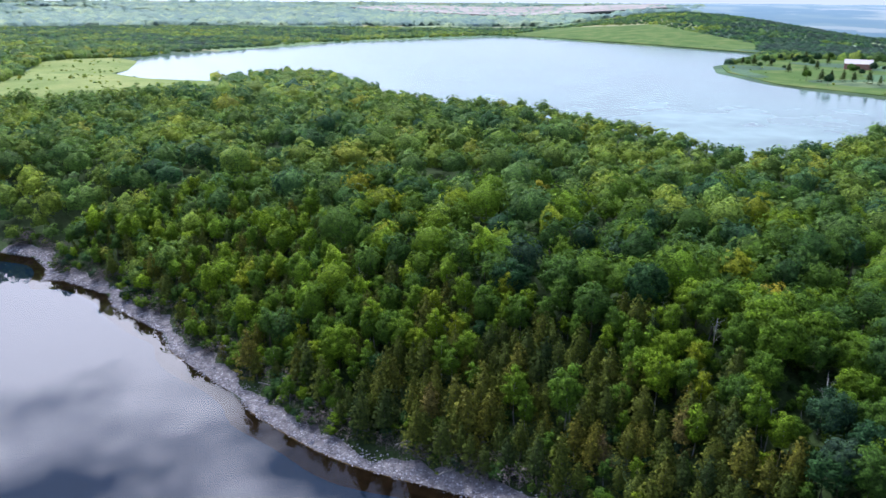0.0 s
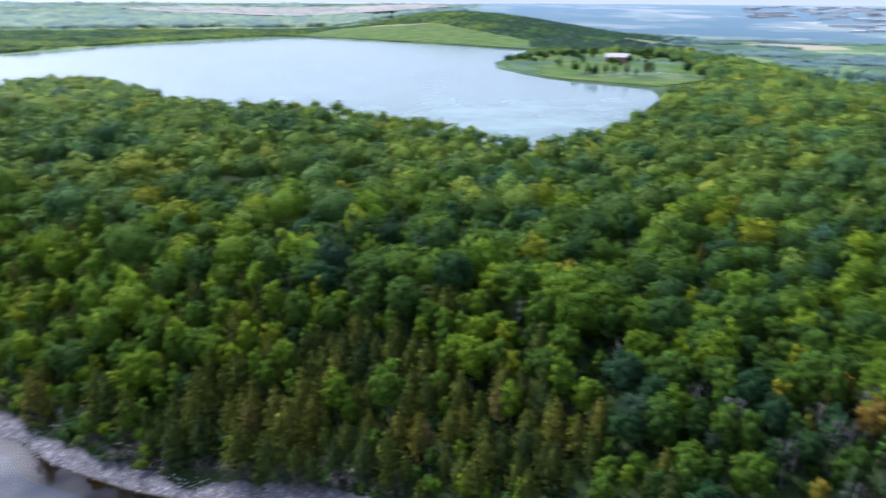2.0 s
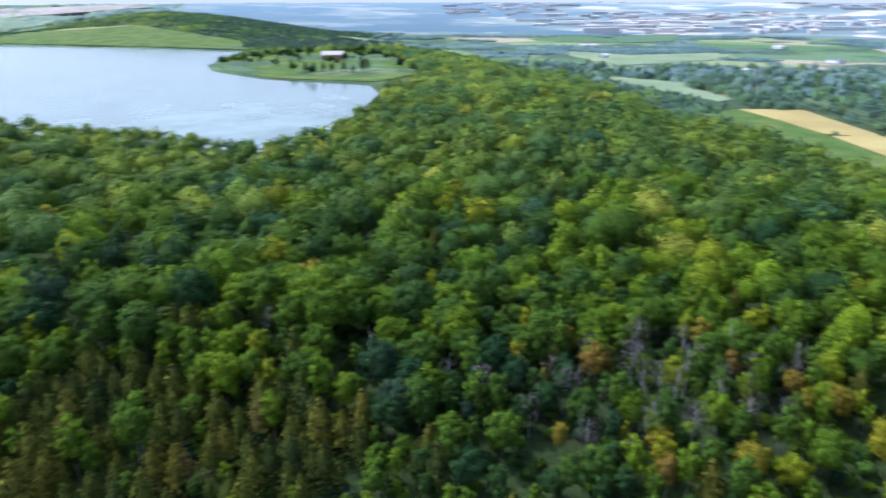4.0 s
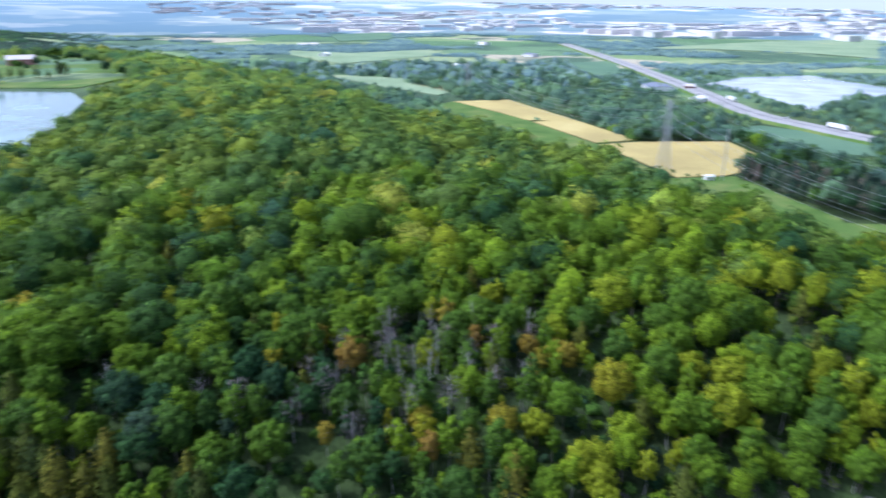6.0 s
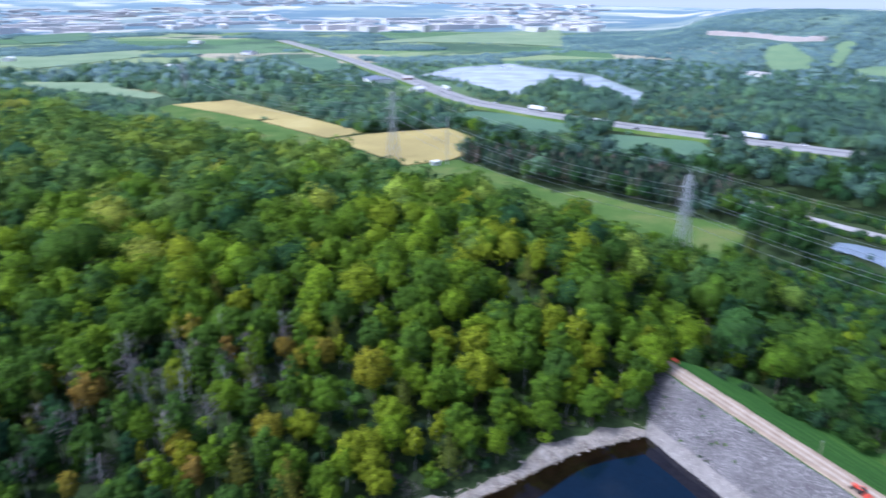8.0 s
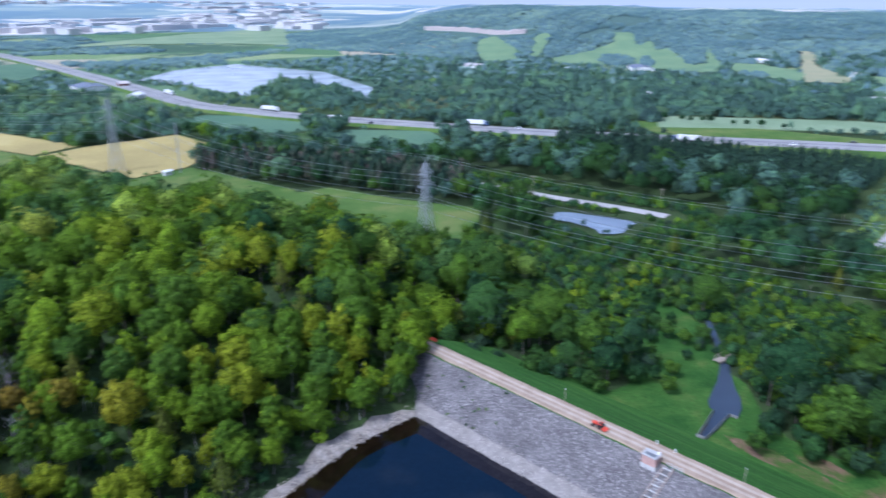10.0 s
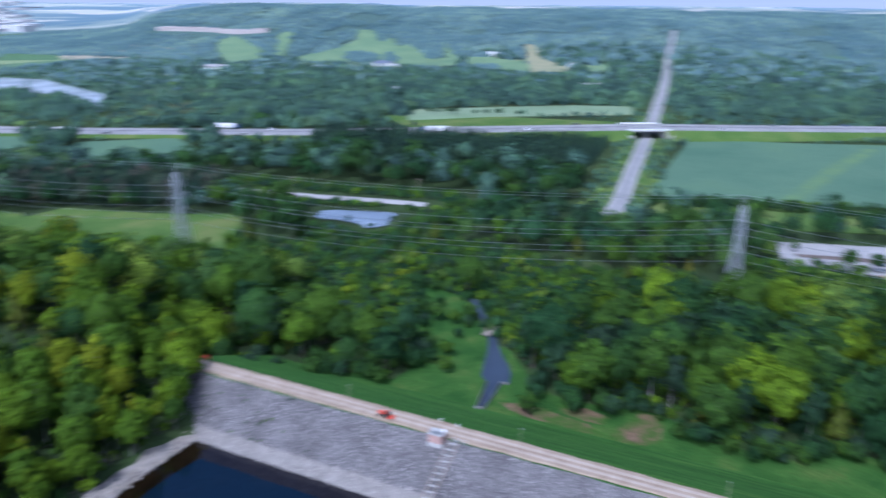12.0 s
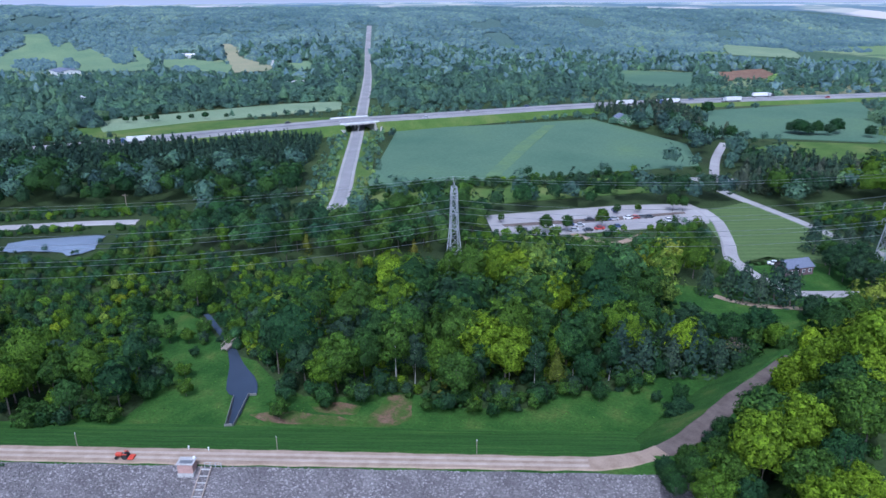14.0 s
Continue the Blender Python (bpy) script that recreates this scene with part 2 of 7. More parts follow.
def distance_material():
    """Far plain of woods, fields and roofs: blue haze put into the colours and a faint glow."""
    m, nt, b = nodes_of("haze_blue_distance")
    pos = nt.nodes.new("ShaderNodeNewGeometry").outputs["Position"]
    mp = nt.nodes.new("ShaderNodeMapping")
    mp.inputs["Scale"].default_value, mp.inputs["Rotation"].default_value = (1.0, 0.6, 0.0), (0, 0, 0.9)
    nt.links.new(pos, mp.inputs["Vector"])
    vo = nt.nodes.new("ShaderNodeTexVoronoi")
    vo.inputs["Scale"].default_value = 1 / 170
    nt.links.new(mp.outputs["Vector"], vo.inputs["Vector"])
    sp = nt.nodes.new("ShaderNodeSeparateColor")
    nt.links.new(vo.outputs["Color"], sp.inputs["Color"])
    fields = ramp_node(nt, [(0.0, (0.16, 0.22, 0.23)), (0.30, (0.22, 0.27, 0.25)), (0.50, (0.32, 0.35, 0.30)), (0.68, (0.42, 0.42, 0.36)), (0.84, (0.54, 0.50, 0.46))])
    fields.color_ramp.interpolation = "CONSTANT"
    nt.links.new(sp.outputs["Red"], fields.inputs["Fac"])
    n3 = noise_node(nt, 0.0022, 5, 0.6, pos)
    woods = ramp_node(nt, [(0.47, (0, 0, 0)), (0.55, (1, 1, 1))])
    nt.links.new(n3.outputs["Fac"], woods.inputs["Fac"])
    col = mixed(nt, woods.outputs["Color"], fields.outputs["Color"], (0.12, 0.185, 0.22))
    # more woodland towards the north-east
    side = nt.nodes.new("ShaderNodeVectorMath")
    side.operation = "DOT_PRODUCT"
    side.inputs[1].default_value = (-0.00062, 0.00078, 0.0)
    nt.links.new(pos, side.inputs[0])
    wooded = nt.nodes.new("ShaderNodeMapRange")
    wooded.inputs["From Min"].default_value, wooded.inputs["From Max"].default_value = -0.2, 0.9
    wooded.inputs["To Max"].default_value = 0.6
    nt.links.new(side.outputs["Value"], wooded.inputs["Value"])
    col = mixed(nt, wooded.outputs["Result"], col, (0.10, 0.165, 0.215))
    nt.links.new(col, b.inputs["Base Color"])
    b.inputs["Roughness"].default_value, b.inputs["Specular IOR Level"].default_value = 1.0, 0.0
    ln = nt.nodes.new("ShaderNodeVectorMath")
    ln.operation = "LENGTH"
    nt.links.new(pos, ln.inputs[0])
    # glow in place of haze, stronger with distance
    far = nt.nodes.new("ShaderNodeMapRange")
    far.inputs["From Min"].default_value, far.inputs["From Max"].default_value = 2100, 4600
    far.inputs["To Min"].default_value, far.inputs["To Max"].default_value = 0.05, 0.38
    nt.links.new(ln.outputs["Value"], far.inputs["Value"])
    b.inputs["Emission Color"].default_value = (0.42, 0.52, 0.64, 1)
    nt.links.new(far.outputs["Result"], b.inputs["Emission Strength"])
    return m


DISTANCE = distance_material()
ROCK = surface("pale_limestone", [(0.3, (0.25, 0.24, 0.265)), (0.55, (0.36, 0.345, 0.365)), (0.75, (0.52, 0.50, 0.50))], 0.5, 3.0, 0.9, 0.4, 0.04, rand=0.45)
SHORE_BED = surface("shore_rubble", [(0.3, (0.10, 0.092, 0.098)), (0.5, (0.18, 0.165, 0.17)), (0.7, (0.30, 0.28, 0.275))], 0.5, 1.8, 0.95, 0.8, 0.15, fine_amount=0.85)
RIPRAP = surface("grey_riprap", [(0.3, (0.16, 0.15, 0.148)), (0.55, (0.24, 0.226, 0.218)), (0.8, (0.34, 0.325, 0.31))], 0.12, 3.0, 0.92, 0.4, 0.04, rand=0.45)
RIP_BED = surface("dark_riprap_joints", [(0.3, (0.115, 0.105, 0.105)), (0.6, (0.17, 0.157, 0.155)), (0.8, (0.225, 0.21, 0.20))], 0.2, 1.6, 0.95, 0.8, 0.2, fine_amount=0.8)
SAND_BED = surface("tan_shore_rubble", [(0.3, (0.17, 0.145, 0.125)), (0.5, (0.28, 0.245, 0.21)), (0.7, (0.40, 0.355, 0.31))], 0.4, 1.8, 0.95, 0.8, 0.15, fine_amount=0.8)
SAND = surface("tan_shingle", [(0.3, (0.30, 0.25, 0.20)), (0.7, (0.46, 0.41, 0.35))], 0.3, 4.0, 0.95, 0.4, 0.03, rand=0.2)
TRACK = surface("worn_earth_track", [(0.3, (0.105, 0.083, 0.070)), (0.7, (0.19, 0.15, 0.125))], 0.3, 4.0, 0.95, 0.4, 0.04)
# base colour raised in place of the white sky reflected by the pond
POND_WATER = water("pond_water", (0.17, 0.20, 0.235), 0.05, 0.04)
PALE_GRAVEL = surface("worn_pale_gravel", [(0.3, (0.35, 0.28, 0.215)), (0.7, (0.48, 0.40, 0.32))], 0.35, 5.0, 0.95, 0.3, 0.03)
GRAVEL = surface("gravel_track", [(0.3, (0.26, 0.19, 0.135)), (0.7, (0.39, 0.30, 0.22))], 0.35, 5.0, 0.95, 0.3, 0.03)
ASPHALT = surface("weathered_asphalt", [(0.3, (0.17, 0.17, 0.175)), (0.7, (0.25, 0.245, 0.25))], 0.05, 3.0, 0.9, 0.1, 0.01)
WASHED = surface("washed_pale_stone", [(0.3, (0.24, 0.215, 0.195)), (0.6, (0.34, 0.31, 0.28)), (0.8, (0.44, 0.41, 0.37))], 0.5, 5.0, 0.9, 0.4, 0.04, rand=0.3)
HIGHWAY_ASPHALT = surface("sunbleached_asphalt", [(0.3, (0.235, 0.23, 0.225)), (0.7, (0.33, 0.32, 0.315))], 0.05, 3.0, 0.9, 0.1, 0.01)
PALE_ASPHALT = surface("pale_asphalt", [(0.3, (0.30, 0.285, 0.275)), (0.7, (0.42, 0.40, 0.385))], 0.05, 3.0, 0.9, 0.1, 0.01)
GRASS = surface("mown_grass", [(0.25, (0.020, 0.056, 0.011)), (0.42, (0.032, 0.088, 0.015)), (0.56, (0.050, 0.115, 0.020)), (0.74, (0.105, 0.138, 0.032))], 0.09, 1.3, 0.95, 0.8, 0.3, fine_amount=0.7)
ROUGH_GRASS = surface("rough_grass", [(0.3, (0.055, 0.110, 0.022)), (0.5, (0.090, 0.150, 0.034)), (0.64, (0.140, 0.175, 0.050)), (0.8, (0.200, 0.195, 0.075))], 0.035, 0.9, 0.95, 0.5, 0.2)
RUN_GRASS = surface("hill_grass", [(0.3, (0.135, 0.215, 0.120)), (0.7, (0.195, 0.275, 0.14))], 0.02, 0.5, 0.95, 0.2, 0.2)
DRY_GRASS = surface("dry_grass", [(0.3, (0.24, 0.26, 0.15)), (0.7, (0.34, 0.31, 0.19))], 0.02, 0.5, 0.95, 0.2, 0.2)


def mown_stripes():
    """Lawn mown in bands."""
    m, nt, b = nodes_of("striped_lawn")
    co = nt.nodes.new("ShaderNodeTexCoord").outputs["Object"]
    mp = nt.nodes.new("ShaderNodeMapping")
    mp.inputs["Rotation"].default_value = (0, 0, radians(52))
    nt.links.new(co, mp.inputs["Vector"])
    w = nt.nodes.new("ShaderNodeTexWave")
    w.inputs["Scale"].default_value, w.inputs["Distortion"].default_value = 0.075, 0.4
    nt.links.new(mp.outputs["Vector"], w.inputs["Vector"])
    r = ramp_node(nt, [(0.4, (0.075, 0.128, 0.030)), (0.6, (0.098, 0.150, 0.042))])
    nt.links.new(w.outputs["Fac"], r.inputs["Fac"])
    n = noise_node(nt, 1.4, 4, 0.6, co)
    g = ramp_node(nt, [(0.3, (0.7, 0.7, 0.7)), (0.7, (1.25, 1.25, 1.2))])
    nt.links.new(n.outputs["Fac"], g.inputs["Fac"])
    nt.links.new(mixed(nt, 1.0, r.outputs["Color"], g.outputs["Color"], "MULTIPLY"), b.inputs["Base Color"])
    b.inputs["Roughness"].default_value = 0.95
    return m


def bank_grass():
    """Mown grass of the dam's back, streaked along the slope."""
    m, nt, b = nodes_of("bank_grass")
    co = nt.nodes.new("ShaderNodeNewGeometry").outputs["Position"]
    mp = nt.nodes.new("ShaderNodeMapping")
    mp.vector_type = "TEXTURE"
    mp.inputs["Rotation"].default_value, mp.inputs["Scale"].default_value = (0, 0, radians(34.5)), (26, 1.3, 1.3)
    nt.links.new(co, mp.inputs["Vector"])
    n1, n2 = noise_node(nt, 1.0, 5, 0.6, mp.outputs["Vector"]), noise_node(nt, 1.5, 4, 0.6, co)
    # colour lightened to make up for the slope's weaker sunlight
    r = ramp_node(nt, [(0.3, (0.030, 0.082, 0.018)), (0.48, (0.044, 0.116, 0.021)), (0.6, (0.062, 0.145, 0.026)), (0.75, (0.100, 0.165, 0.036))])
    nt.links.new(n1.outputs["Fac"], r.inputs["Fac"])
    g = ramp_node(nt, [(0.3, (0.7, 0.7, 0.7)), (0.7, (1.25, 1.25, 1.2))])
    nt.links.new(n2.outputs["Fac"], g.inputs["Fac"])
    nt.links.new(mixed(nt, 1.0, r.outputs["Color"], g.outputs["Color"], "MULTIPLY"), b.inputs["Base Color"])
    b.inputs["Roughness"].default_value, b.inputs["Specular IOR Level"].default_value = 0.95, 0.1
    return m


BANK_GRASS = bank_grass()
STRIPES = mown_stripes()
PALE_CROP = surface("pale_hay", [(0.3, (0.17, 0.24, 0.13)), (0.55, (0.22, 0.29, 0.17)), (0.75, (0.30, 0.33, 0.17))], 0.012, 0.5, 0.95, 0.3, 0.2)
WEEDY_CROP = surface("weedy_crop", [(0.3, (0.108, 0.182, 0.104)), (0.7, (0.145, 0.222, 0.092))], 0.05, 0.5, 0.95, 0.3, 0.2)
# crop green lightened, with distance haze put into the base colour
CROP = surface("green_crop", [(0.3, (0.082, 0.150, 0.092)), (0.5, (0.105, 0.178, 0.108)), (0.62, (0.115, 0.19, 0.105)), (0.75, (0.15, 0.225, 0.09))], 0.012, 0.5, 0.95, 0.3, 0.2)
# yellow-green lake meadows, sunlight on them put into a brighter grass colour
SUNLIT_MARSH_GRASS = surface("sunlit_marsh_grass", [(0.3, (0.13, 0.19, 0.045)), (0.5, (0.20, 0.25, 0.07)), (0.75, (0.29, 0.31, 0.10))], 0.02, 0.5, 0.95, 0.4, 0.2)
STUBBLE = surface("golden_stubble", [(0.3, (0.31, 0.25, 0.10)), (0.6, (0.42, 0.34, 0.13)), (0.8, (0.49, 0.41, 0.18))], 0.015, 0.5, 0.95, 0.3, 0.1)
DIRT_MIX = surface("earth_and_weeds", [(0.40, (0.045, 0.105, 0.015)), (0.52, (0.085, 0.10, 0.03)), (0.60, (0.16, 0.105, 0.065)), (0.78, (0.24, 0.17, 0.12))], 0.16, 2.0, 0.95, 0.6, 0.2, fine_amount=0.6)
DIRT = surface("bare_earth", [(0.3, (0.15, 0.085, 0.055)), (0.7, (0.28, 0.18, 0.12))], 0.15, 2.5, 0.95, 0.5, 0.1)


def clear_water(name, tint):
    """Still water: what lies under it shows through, the sky mirrors in it."""
    m, nt, b = nodes_of(name)
    nt.nodes.remove(b)
    co = nt.nodes.new("ShaderNodeTexCoord").outputs["Object"]
    n = noise_node(nt, 0.05, 2, 0.4, co)
    bn = nt.nodes.new("ShaderNodeBump")
    bn.inputs["Strength"].default_value, bn.inputs["Distance"].default_value = 0.012, 0.1
    nt.links.new(n.outputs["Fac"], bn.inputs["Height"])
    fr = nt.nodes.new("ShaderNodeFresnel")
    fr.inputs["IOR"].default_value = 1.5
    nt.links.new(bn.outputs["Normal"], fr.inputs["Normal"])
    tr = nt.nodes.new("ShaderNodeBsdfTransparent")
    tr.inputs["Color"].default_value = (*tint, 1)
    gl = nt.nodes.new("ShaderNodeBsdfGlossy")
    gl.inputs["Roughness"].default_value = 0.02
    nt.links.new(bn.outputs["Normal"], gl.inputs["Normal"])
    ms = nt.nodes.new("ShaderNodeMixShader")
    nt.links.new(fr.outputs["Fac"], ms.inputs["Fac"])
    nt.links.new(tr.outputs["BSDF"], ms.inputs[1])
    nt.links.new(gl.outputs["BSDF"], ms.inputs[2])
    nt.links.new(ms.outputs["Shader"], nt.nodes["Material Output"].inputs["Surface"])
    return m


LAKE = clear_water("still_water", (0.34, 0.32, 0.33))
DEEP = plain("deep_water_bed", (0.05, 0.15, 0.29), 0.9, 0.0, 0.0)
SHALLOWS = surface("brown_lake_bed", [(0.3, (0.055, 0.040, 0.018)), (0.7, (0.15, 0.105, 0.050))], 0.3, 3.0, 0.95, 0.3, 0.05)
STREAM_WATER = water("stream_water", (0.036, 0.048, 0.068), 0.05, 0.06)
WET_CONCRETE = surface("damp_concrete", [(0.3, (0.17, 0.17, 0.165)), (0.7, (0.27, 0.265, 0.255))], 0.6, 5.0, 0.8, 0.2, 0.02)
FAR_LAKE = water("lake_water", (0.150, 0.220, 0.205), 0.12, 0.08)
# pale base colour stands in for bright sky mirrored in the lake
SKY_BRIGHT_LAKE = water("sky_bright_lake_water", (0.31, 0.345, 0.36), 0.14, 0.06)
CONCRETE = surface("old_concrete", [(0.3, (0.36, 0.35, 0.33)), (0.7, (0.52, 0.51, 0.48))], 0.6, 5.0, 0.9, 0.2, 0.02)
STEEL = surface("galvanised_steel", [(0.3, (0.36, 0.38, 0.39)), (0.7, (0.52, 0.54, 0.55))], 0.4, 6.0, 0.55, 0.05, 0.01, 0.35)
WIRE = plain("aluminium_cable", (0.42, 0.44, 0.46), 0.4, 0.6)
WHITE = plain("white_paint", (0.78, 0.78, 0.77), 0.5)
RED = plain("red_paint", (0.55, 0.07, 0.035), 0.45)
BRICK = plain("brown_brick", (0.24, 0.12, 0.085), 0.9)
TIMBER = plain("weathered_timber", (0.33, 0.27, 0.22), 0.9)
DARK = plain("dark_parts_and_shade", (0.03, 0.03, 0.032), 0.8)
RUBBER = plain("black_rubber", (0.025, 0.025, 0.025), 0.8)
GLASS = plain("window_glass", (0.06, 0.075, 0.085), 0.08, 0.0, 0.6)
SLATE = plain("slate_blue_roofing", (0.16, 0.18, 0.235), 0.8)
BARN_RED = plain("faded_red_boards", (0.42, 0.20, 0.18), 0.9)
TIN = plain("pale_tin_roof", (0.60, 0.55, 0.53), 0.5, 0.2)


# ---- plan of the place ----
RESERVOIR = [(-172, 264), (-156, 259), (-145, 247), (-140, 235), (-133, 235), (-112, 223), (-105, 212), (-83, 194), (-77, 183), (-66, 172), (-50, 157), (-46, 151), (-27, 135), (-12, 127), (6, 120), (40, 100), (75, 68), (100, 38), (119, 12), (131, 0), (138, -8), (147, -23), (141, -29), (107, -51), (60, -83), (30, -104), (8, -98), (-30, -80), (-120, -90), (-300, -40), (-420, 160), (-330, 330), (-220, 290)]
LAKE_SHORE = [(-349, 786), (-410, 982), (-334, 1148), (-192, 1385), (-4, 1543), (118, 1626), (244, 1489), (368, 1327), (472, 1136), (406, 1010), (338, 927), (311, 840), (320, 720), (336, 683), (381, 611), (350, 545), (222, 400), (160, 368), (116, 452), (42, 545), (-28, 602), (-72, 695), (-115, 790), (-172, 806), (-240, 722), (-300, 742)]
POND_LAKE = [(943, 192), (1061, 165), (1142, 90), (1000, -36), (821, -81), (692, -66), (800, -48), (865, 21), (770, 45), (784, 61), (885, 125)]
PLATEAU = [(-1600, -300), (-1600, 4000), (500, 4000), (800, 2300), (850, 1600), (790, 1100), (725, 760), (620, 540), (500, 375), (490, 290), (455, 222), (408, 155), (340, 82), (285, 14), (256, -30), (232, -42), (205, -38), (180, -34), (164, -36), (110, -60), (0, -60), (-80, -80), (-300, -200)]
ABUTMENT = [(35, -117), (30, -140), (27, -165), (22, -190), (6, -222), (-60, -260), (-200, -240), (-160, -100), (-60, -70), (12, -92)]
HIGHLAND = [(1500, 40), (1290, -150), (1115, -283), (1017, -513), (759, -582), (640, -690), (560, -900), (330, -1300), (0, -1700), (-300, -4500), (4500, -4500), (4500, -300), (2300, -100)]
DAM_A, DAM_B = Vector((169, -29, 0)), Vector((38, -119, 0))


def seg_dist(px, py, poly, closed=True):
    """Distance of points to a line of corners."""
    n = len(poly)
    best = np.full(px.shape, 1e9)
    for i in range(n if closed else n - 1):
        (ax, ay), (bx, by) = poly[i], poly[(i + 1) % n]
        dx, dy = bx - ax, by - ay
        u = np.clip(((px - ax) * dx + (py - ay) * dy) / (dx * dx + dy * dy + 1e-9), 0, 1)
        best = np.minimum(best, np.hypot(px - ax - u * dx, py - ay - u * dy))
    return best


def inside(px, py, poly):
    res = np.zeros(px.shape, bool)
    n = len(poly)
    for i in range(n):
        (ax, ay), (bx, by) = poly[i], poly[(i + 1) % n]
        if ay == by:
            continue
        cross = ((ay > py) != (by > py)) & (px < (bx - ax) * (py - ay) / (by - ay) + ax)
        res ^= cross
    return res


def depth_in(px, py, poly):
    """Distance to the outline: positive inside, negative outside."""
    d = seg_dist(px, py, poly)
    return np.where(inside(px, py, poly), d, -d)


def smooth(a, b, v):
    u = np.clip((v - a) / (b - a), 0, 1)
    return u * u * (3 - 2 * u)


def wave(px, py, size, seed=0.0):
    """Cheap rolling noise of about -1 to 1."""
    s = 2 * math.pi / size
    return (np.sin(px * s + 1.3 * np.sin(py * s * 0.7 + seed) + seed) + np.sin(py * s * 1.1 + 1.7 * np.sin(px * s * 0.6 - seed) + 2 * seed) + 0.6 * np.sin((px + py) * s * 1.9 + seed * 3)) / 2.6


def ground(px, py):
    px, py = np.asarray(px, float), np.asarray(py, float)
    r = np.hypot(px, py)
    az = np.degrees(np.arctan2(px, py))
    # open valley, rising slowly far away
    rise = np.interp(az, [-180, -40, 62, 80, 90, 100, 120, 145, 180], [30, 68, 64, 48, 33, 20, 8, 2, 2])
    z = smooth(2400, 4900, r) * rise + 1.2 * wave(px, py, 500, 1.0) * smooth(700, 1200, r)
    # wooded plateau between the two waters
    d = depth_in(px, py, PLATEAU)
    width = 32 + 110 * smooth(60, 260, np.hypot(px - 172, py + 30))
    top = 22 + 2.0 * wave(px, py, 260, 2.0)
    z = np.maximum(z, top * smooth(0, 1, d / width))
    z = np.maximum(z, 64 * np.exp(-(((px - 620) / 330) ** 2) - ((py - 1950) / 560) ** 2))
    z = np.maximum(z, (15 + 1.5 * wave(px, py, 60, 0.5)) * smooth(0, 22, depth_in(px, py, ABUTMENT)))
    # long wooded ridge beyond the highway
    e = depth_in(px, py, HIGHLAND)
    crest = np.interp(az, [60, 94, 97.8, 99.4, 105, 112, 119, 132, 150, 180], [10, 16, 27, 65, 66, 63, 54, 51, 45, 38]) * (1 - 0.85 * smooth(1900, 4700, r))
    z = np.maximum(z, crest * smooth(-30, 520, e) + 3.5 * wave(px, py, 330, 4.0) * smooth(0, 200, e))
    # waters
    w = depth_in(px, py, RESERVOIR)
    near = np.where(w > 0, 5 - np.minimum(0.8 * w, 5), 5 + 0.33 * -w)
    z = np.where((w > -60) & ((w > 0) | (z > near)), np.minimum(z, near), z)
    k = depth_in(px, py, LAKE_SHORE)
    z = np.where(k > -60, np.minimum(z, np.where(k > 0, 20 - np.minimum(0.1 * k, 3), 20 + 0.12 * -k)), z)
    q = depth_in(px, py, POND_LAKE)
    z = np.where(q > 0, -np.minimum(q * 0.15, 2.0), z)
    return z


def gz(x, y):
    return float(ground(np.array([x]), np.array([y]))[0])


# ---- mesh helpers ----
def link_mesh(name, verts, faces, material, parent=None, tint=None, flat=True, normals=None):
    """One mesh object from arrays; tint: a value for each corner point."""
    me = bpy.data.meshes.new(name)
    if isinstance(verts, np.ndarray) and isinstance(faces, np.ndarray):
        nv, nf, k = len(verts), len(faces), faces.shape[1]
        me.vertices.add(nv)
        me.vertices.foreach_set("co", verts.astype(np.float32).ravel())
        me.loops.add(nf * k)
        me.loops.foreach_set("vertex_index", faces.astype(np.int32).ravel())
        me.polygons.add(nf)
        me.polygons.foreach_set("loop_start", np.arange(0, nf * k, k, dtype=np.int32))
        me.update(calc_edges=True)
    else:
        me.from_pydata([tuple(v) for v in verts], [], [tuple(f) for f in faces])
    if tint is not None:
        a = me.attributes.new("tint", "FLOAT", "POINT")
        a.data.foreach_set("value", tint.astype(np.float32))
    me.polygons.foreach_set("use_smooth", np.full(len(me.polygons), not flat or normals is not None, bool))
    if normals is not None:
        a = me.attributes.new("custom_normal", "FLOAT_VECTOR", "POINT")
        a.data.foreach_set("vector", normals.astype(np.float32).ravel())
    me.materials.append(material)
    ob = new(name, me)
    if parent is not None:
        ob.parent = parent
    return ob


def part(name, bm, material, parent, label=""):
    me = bpy.data.meshes.new(name)
    bm.to_mesh(me)
    bm.free()
    me.materials.append(material)
    ob = new(name, me)
    ob.parent = parent
    return tagged(ob, label)


def thing(name, x, y, z, turn=0.0, label="", category="", group="", kind=""):
    ob = new(name)
    ob.empty_display_size = 0.2
    ob.matrix_world = pose(x, y, z, 0, 0, turn)
    return tagged(ob, label, category, group, kind)


def add_box(bm, size, at=(0, 0, 0), turn=0.0, bevel=0.0):
    g = bmesh.ops.create_cube(bm, size=1.0)
    vs = g["verts"]
    bmesh.ops.scale(bm, vec=size, verts=vs)
    if bevel:
        es = list({e for v in vs for e in v.link_edges})
        g = bmesh.ops.bevel(bm, geom=es, offset=bevel, segments=1, affect="EDGES")
        vs = list({v for f in g["faces"] for v in f.verts} | {v for v in vs if v.is_valid})
    bmesh.ops.rotate(bm, cent=(0, 0, 0), matrix=Matrix.Rotation(radians(turn), 3, "Z"), verts=vs)
    bmesh.ops.translate(bm, vec=at, verts=vs)
    return vs


def box(size, at=(0, 0, 0), turn=0.0, bevel=0.0):
    bm = bmesh.new()
    add_box(bm, size, at, turn, bevel)
    return bm


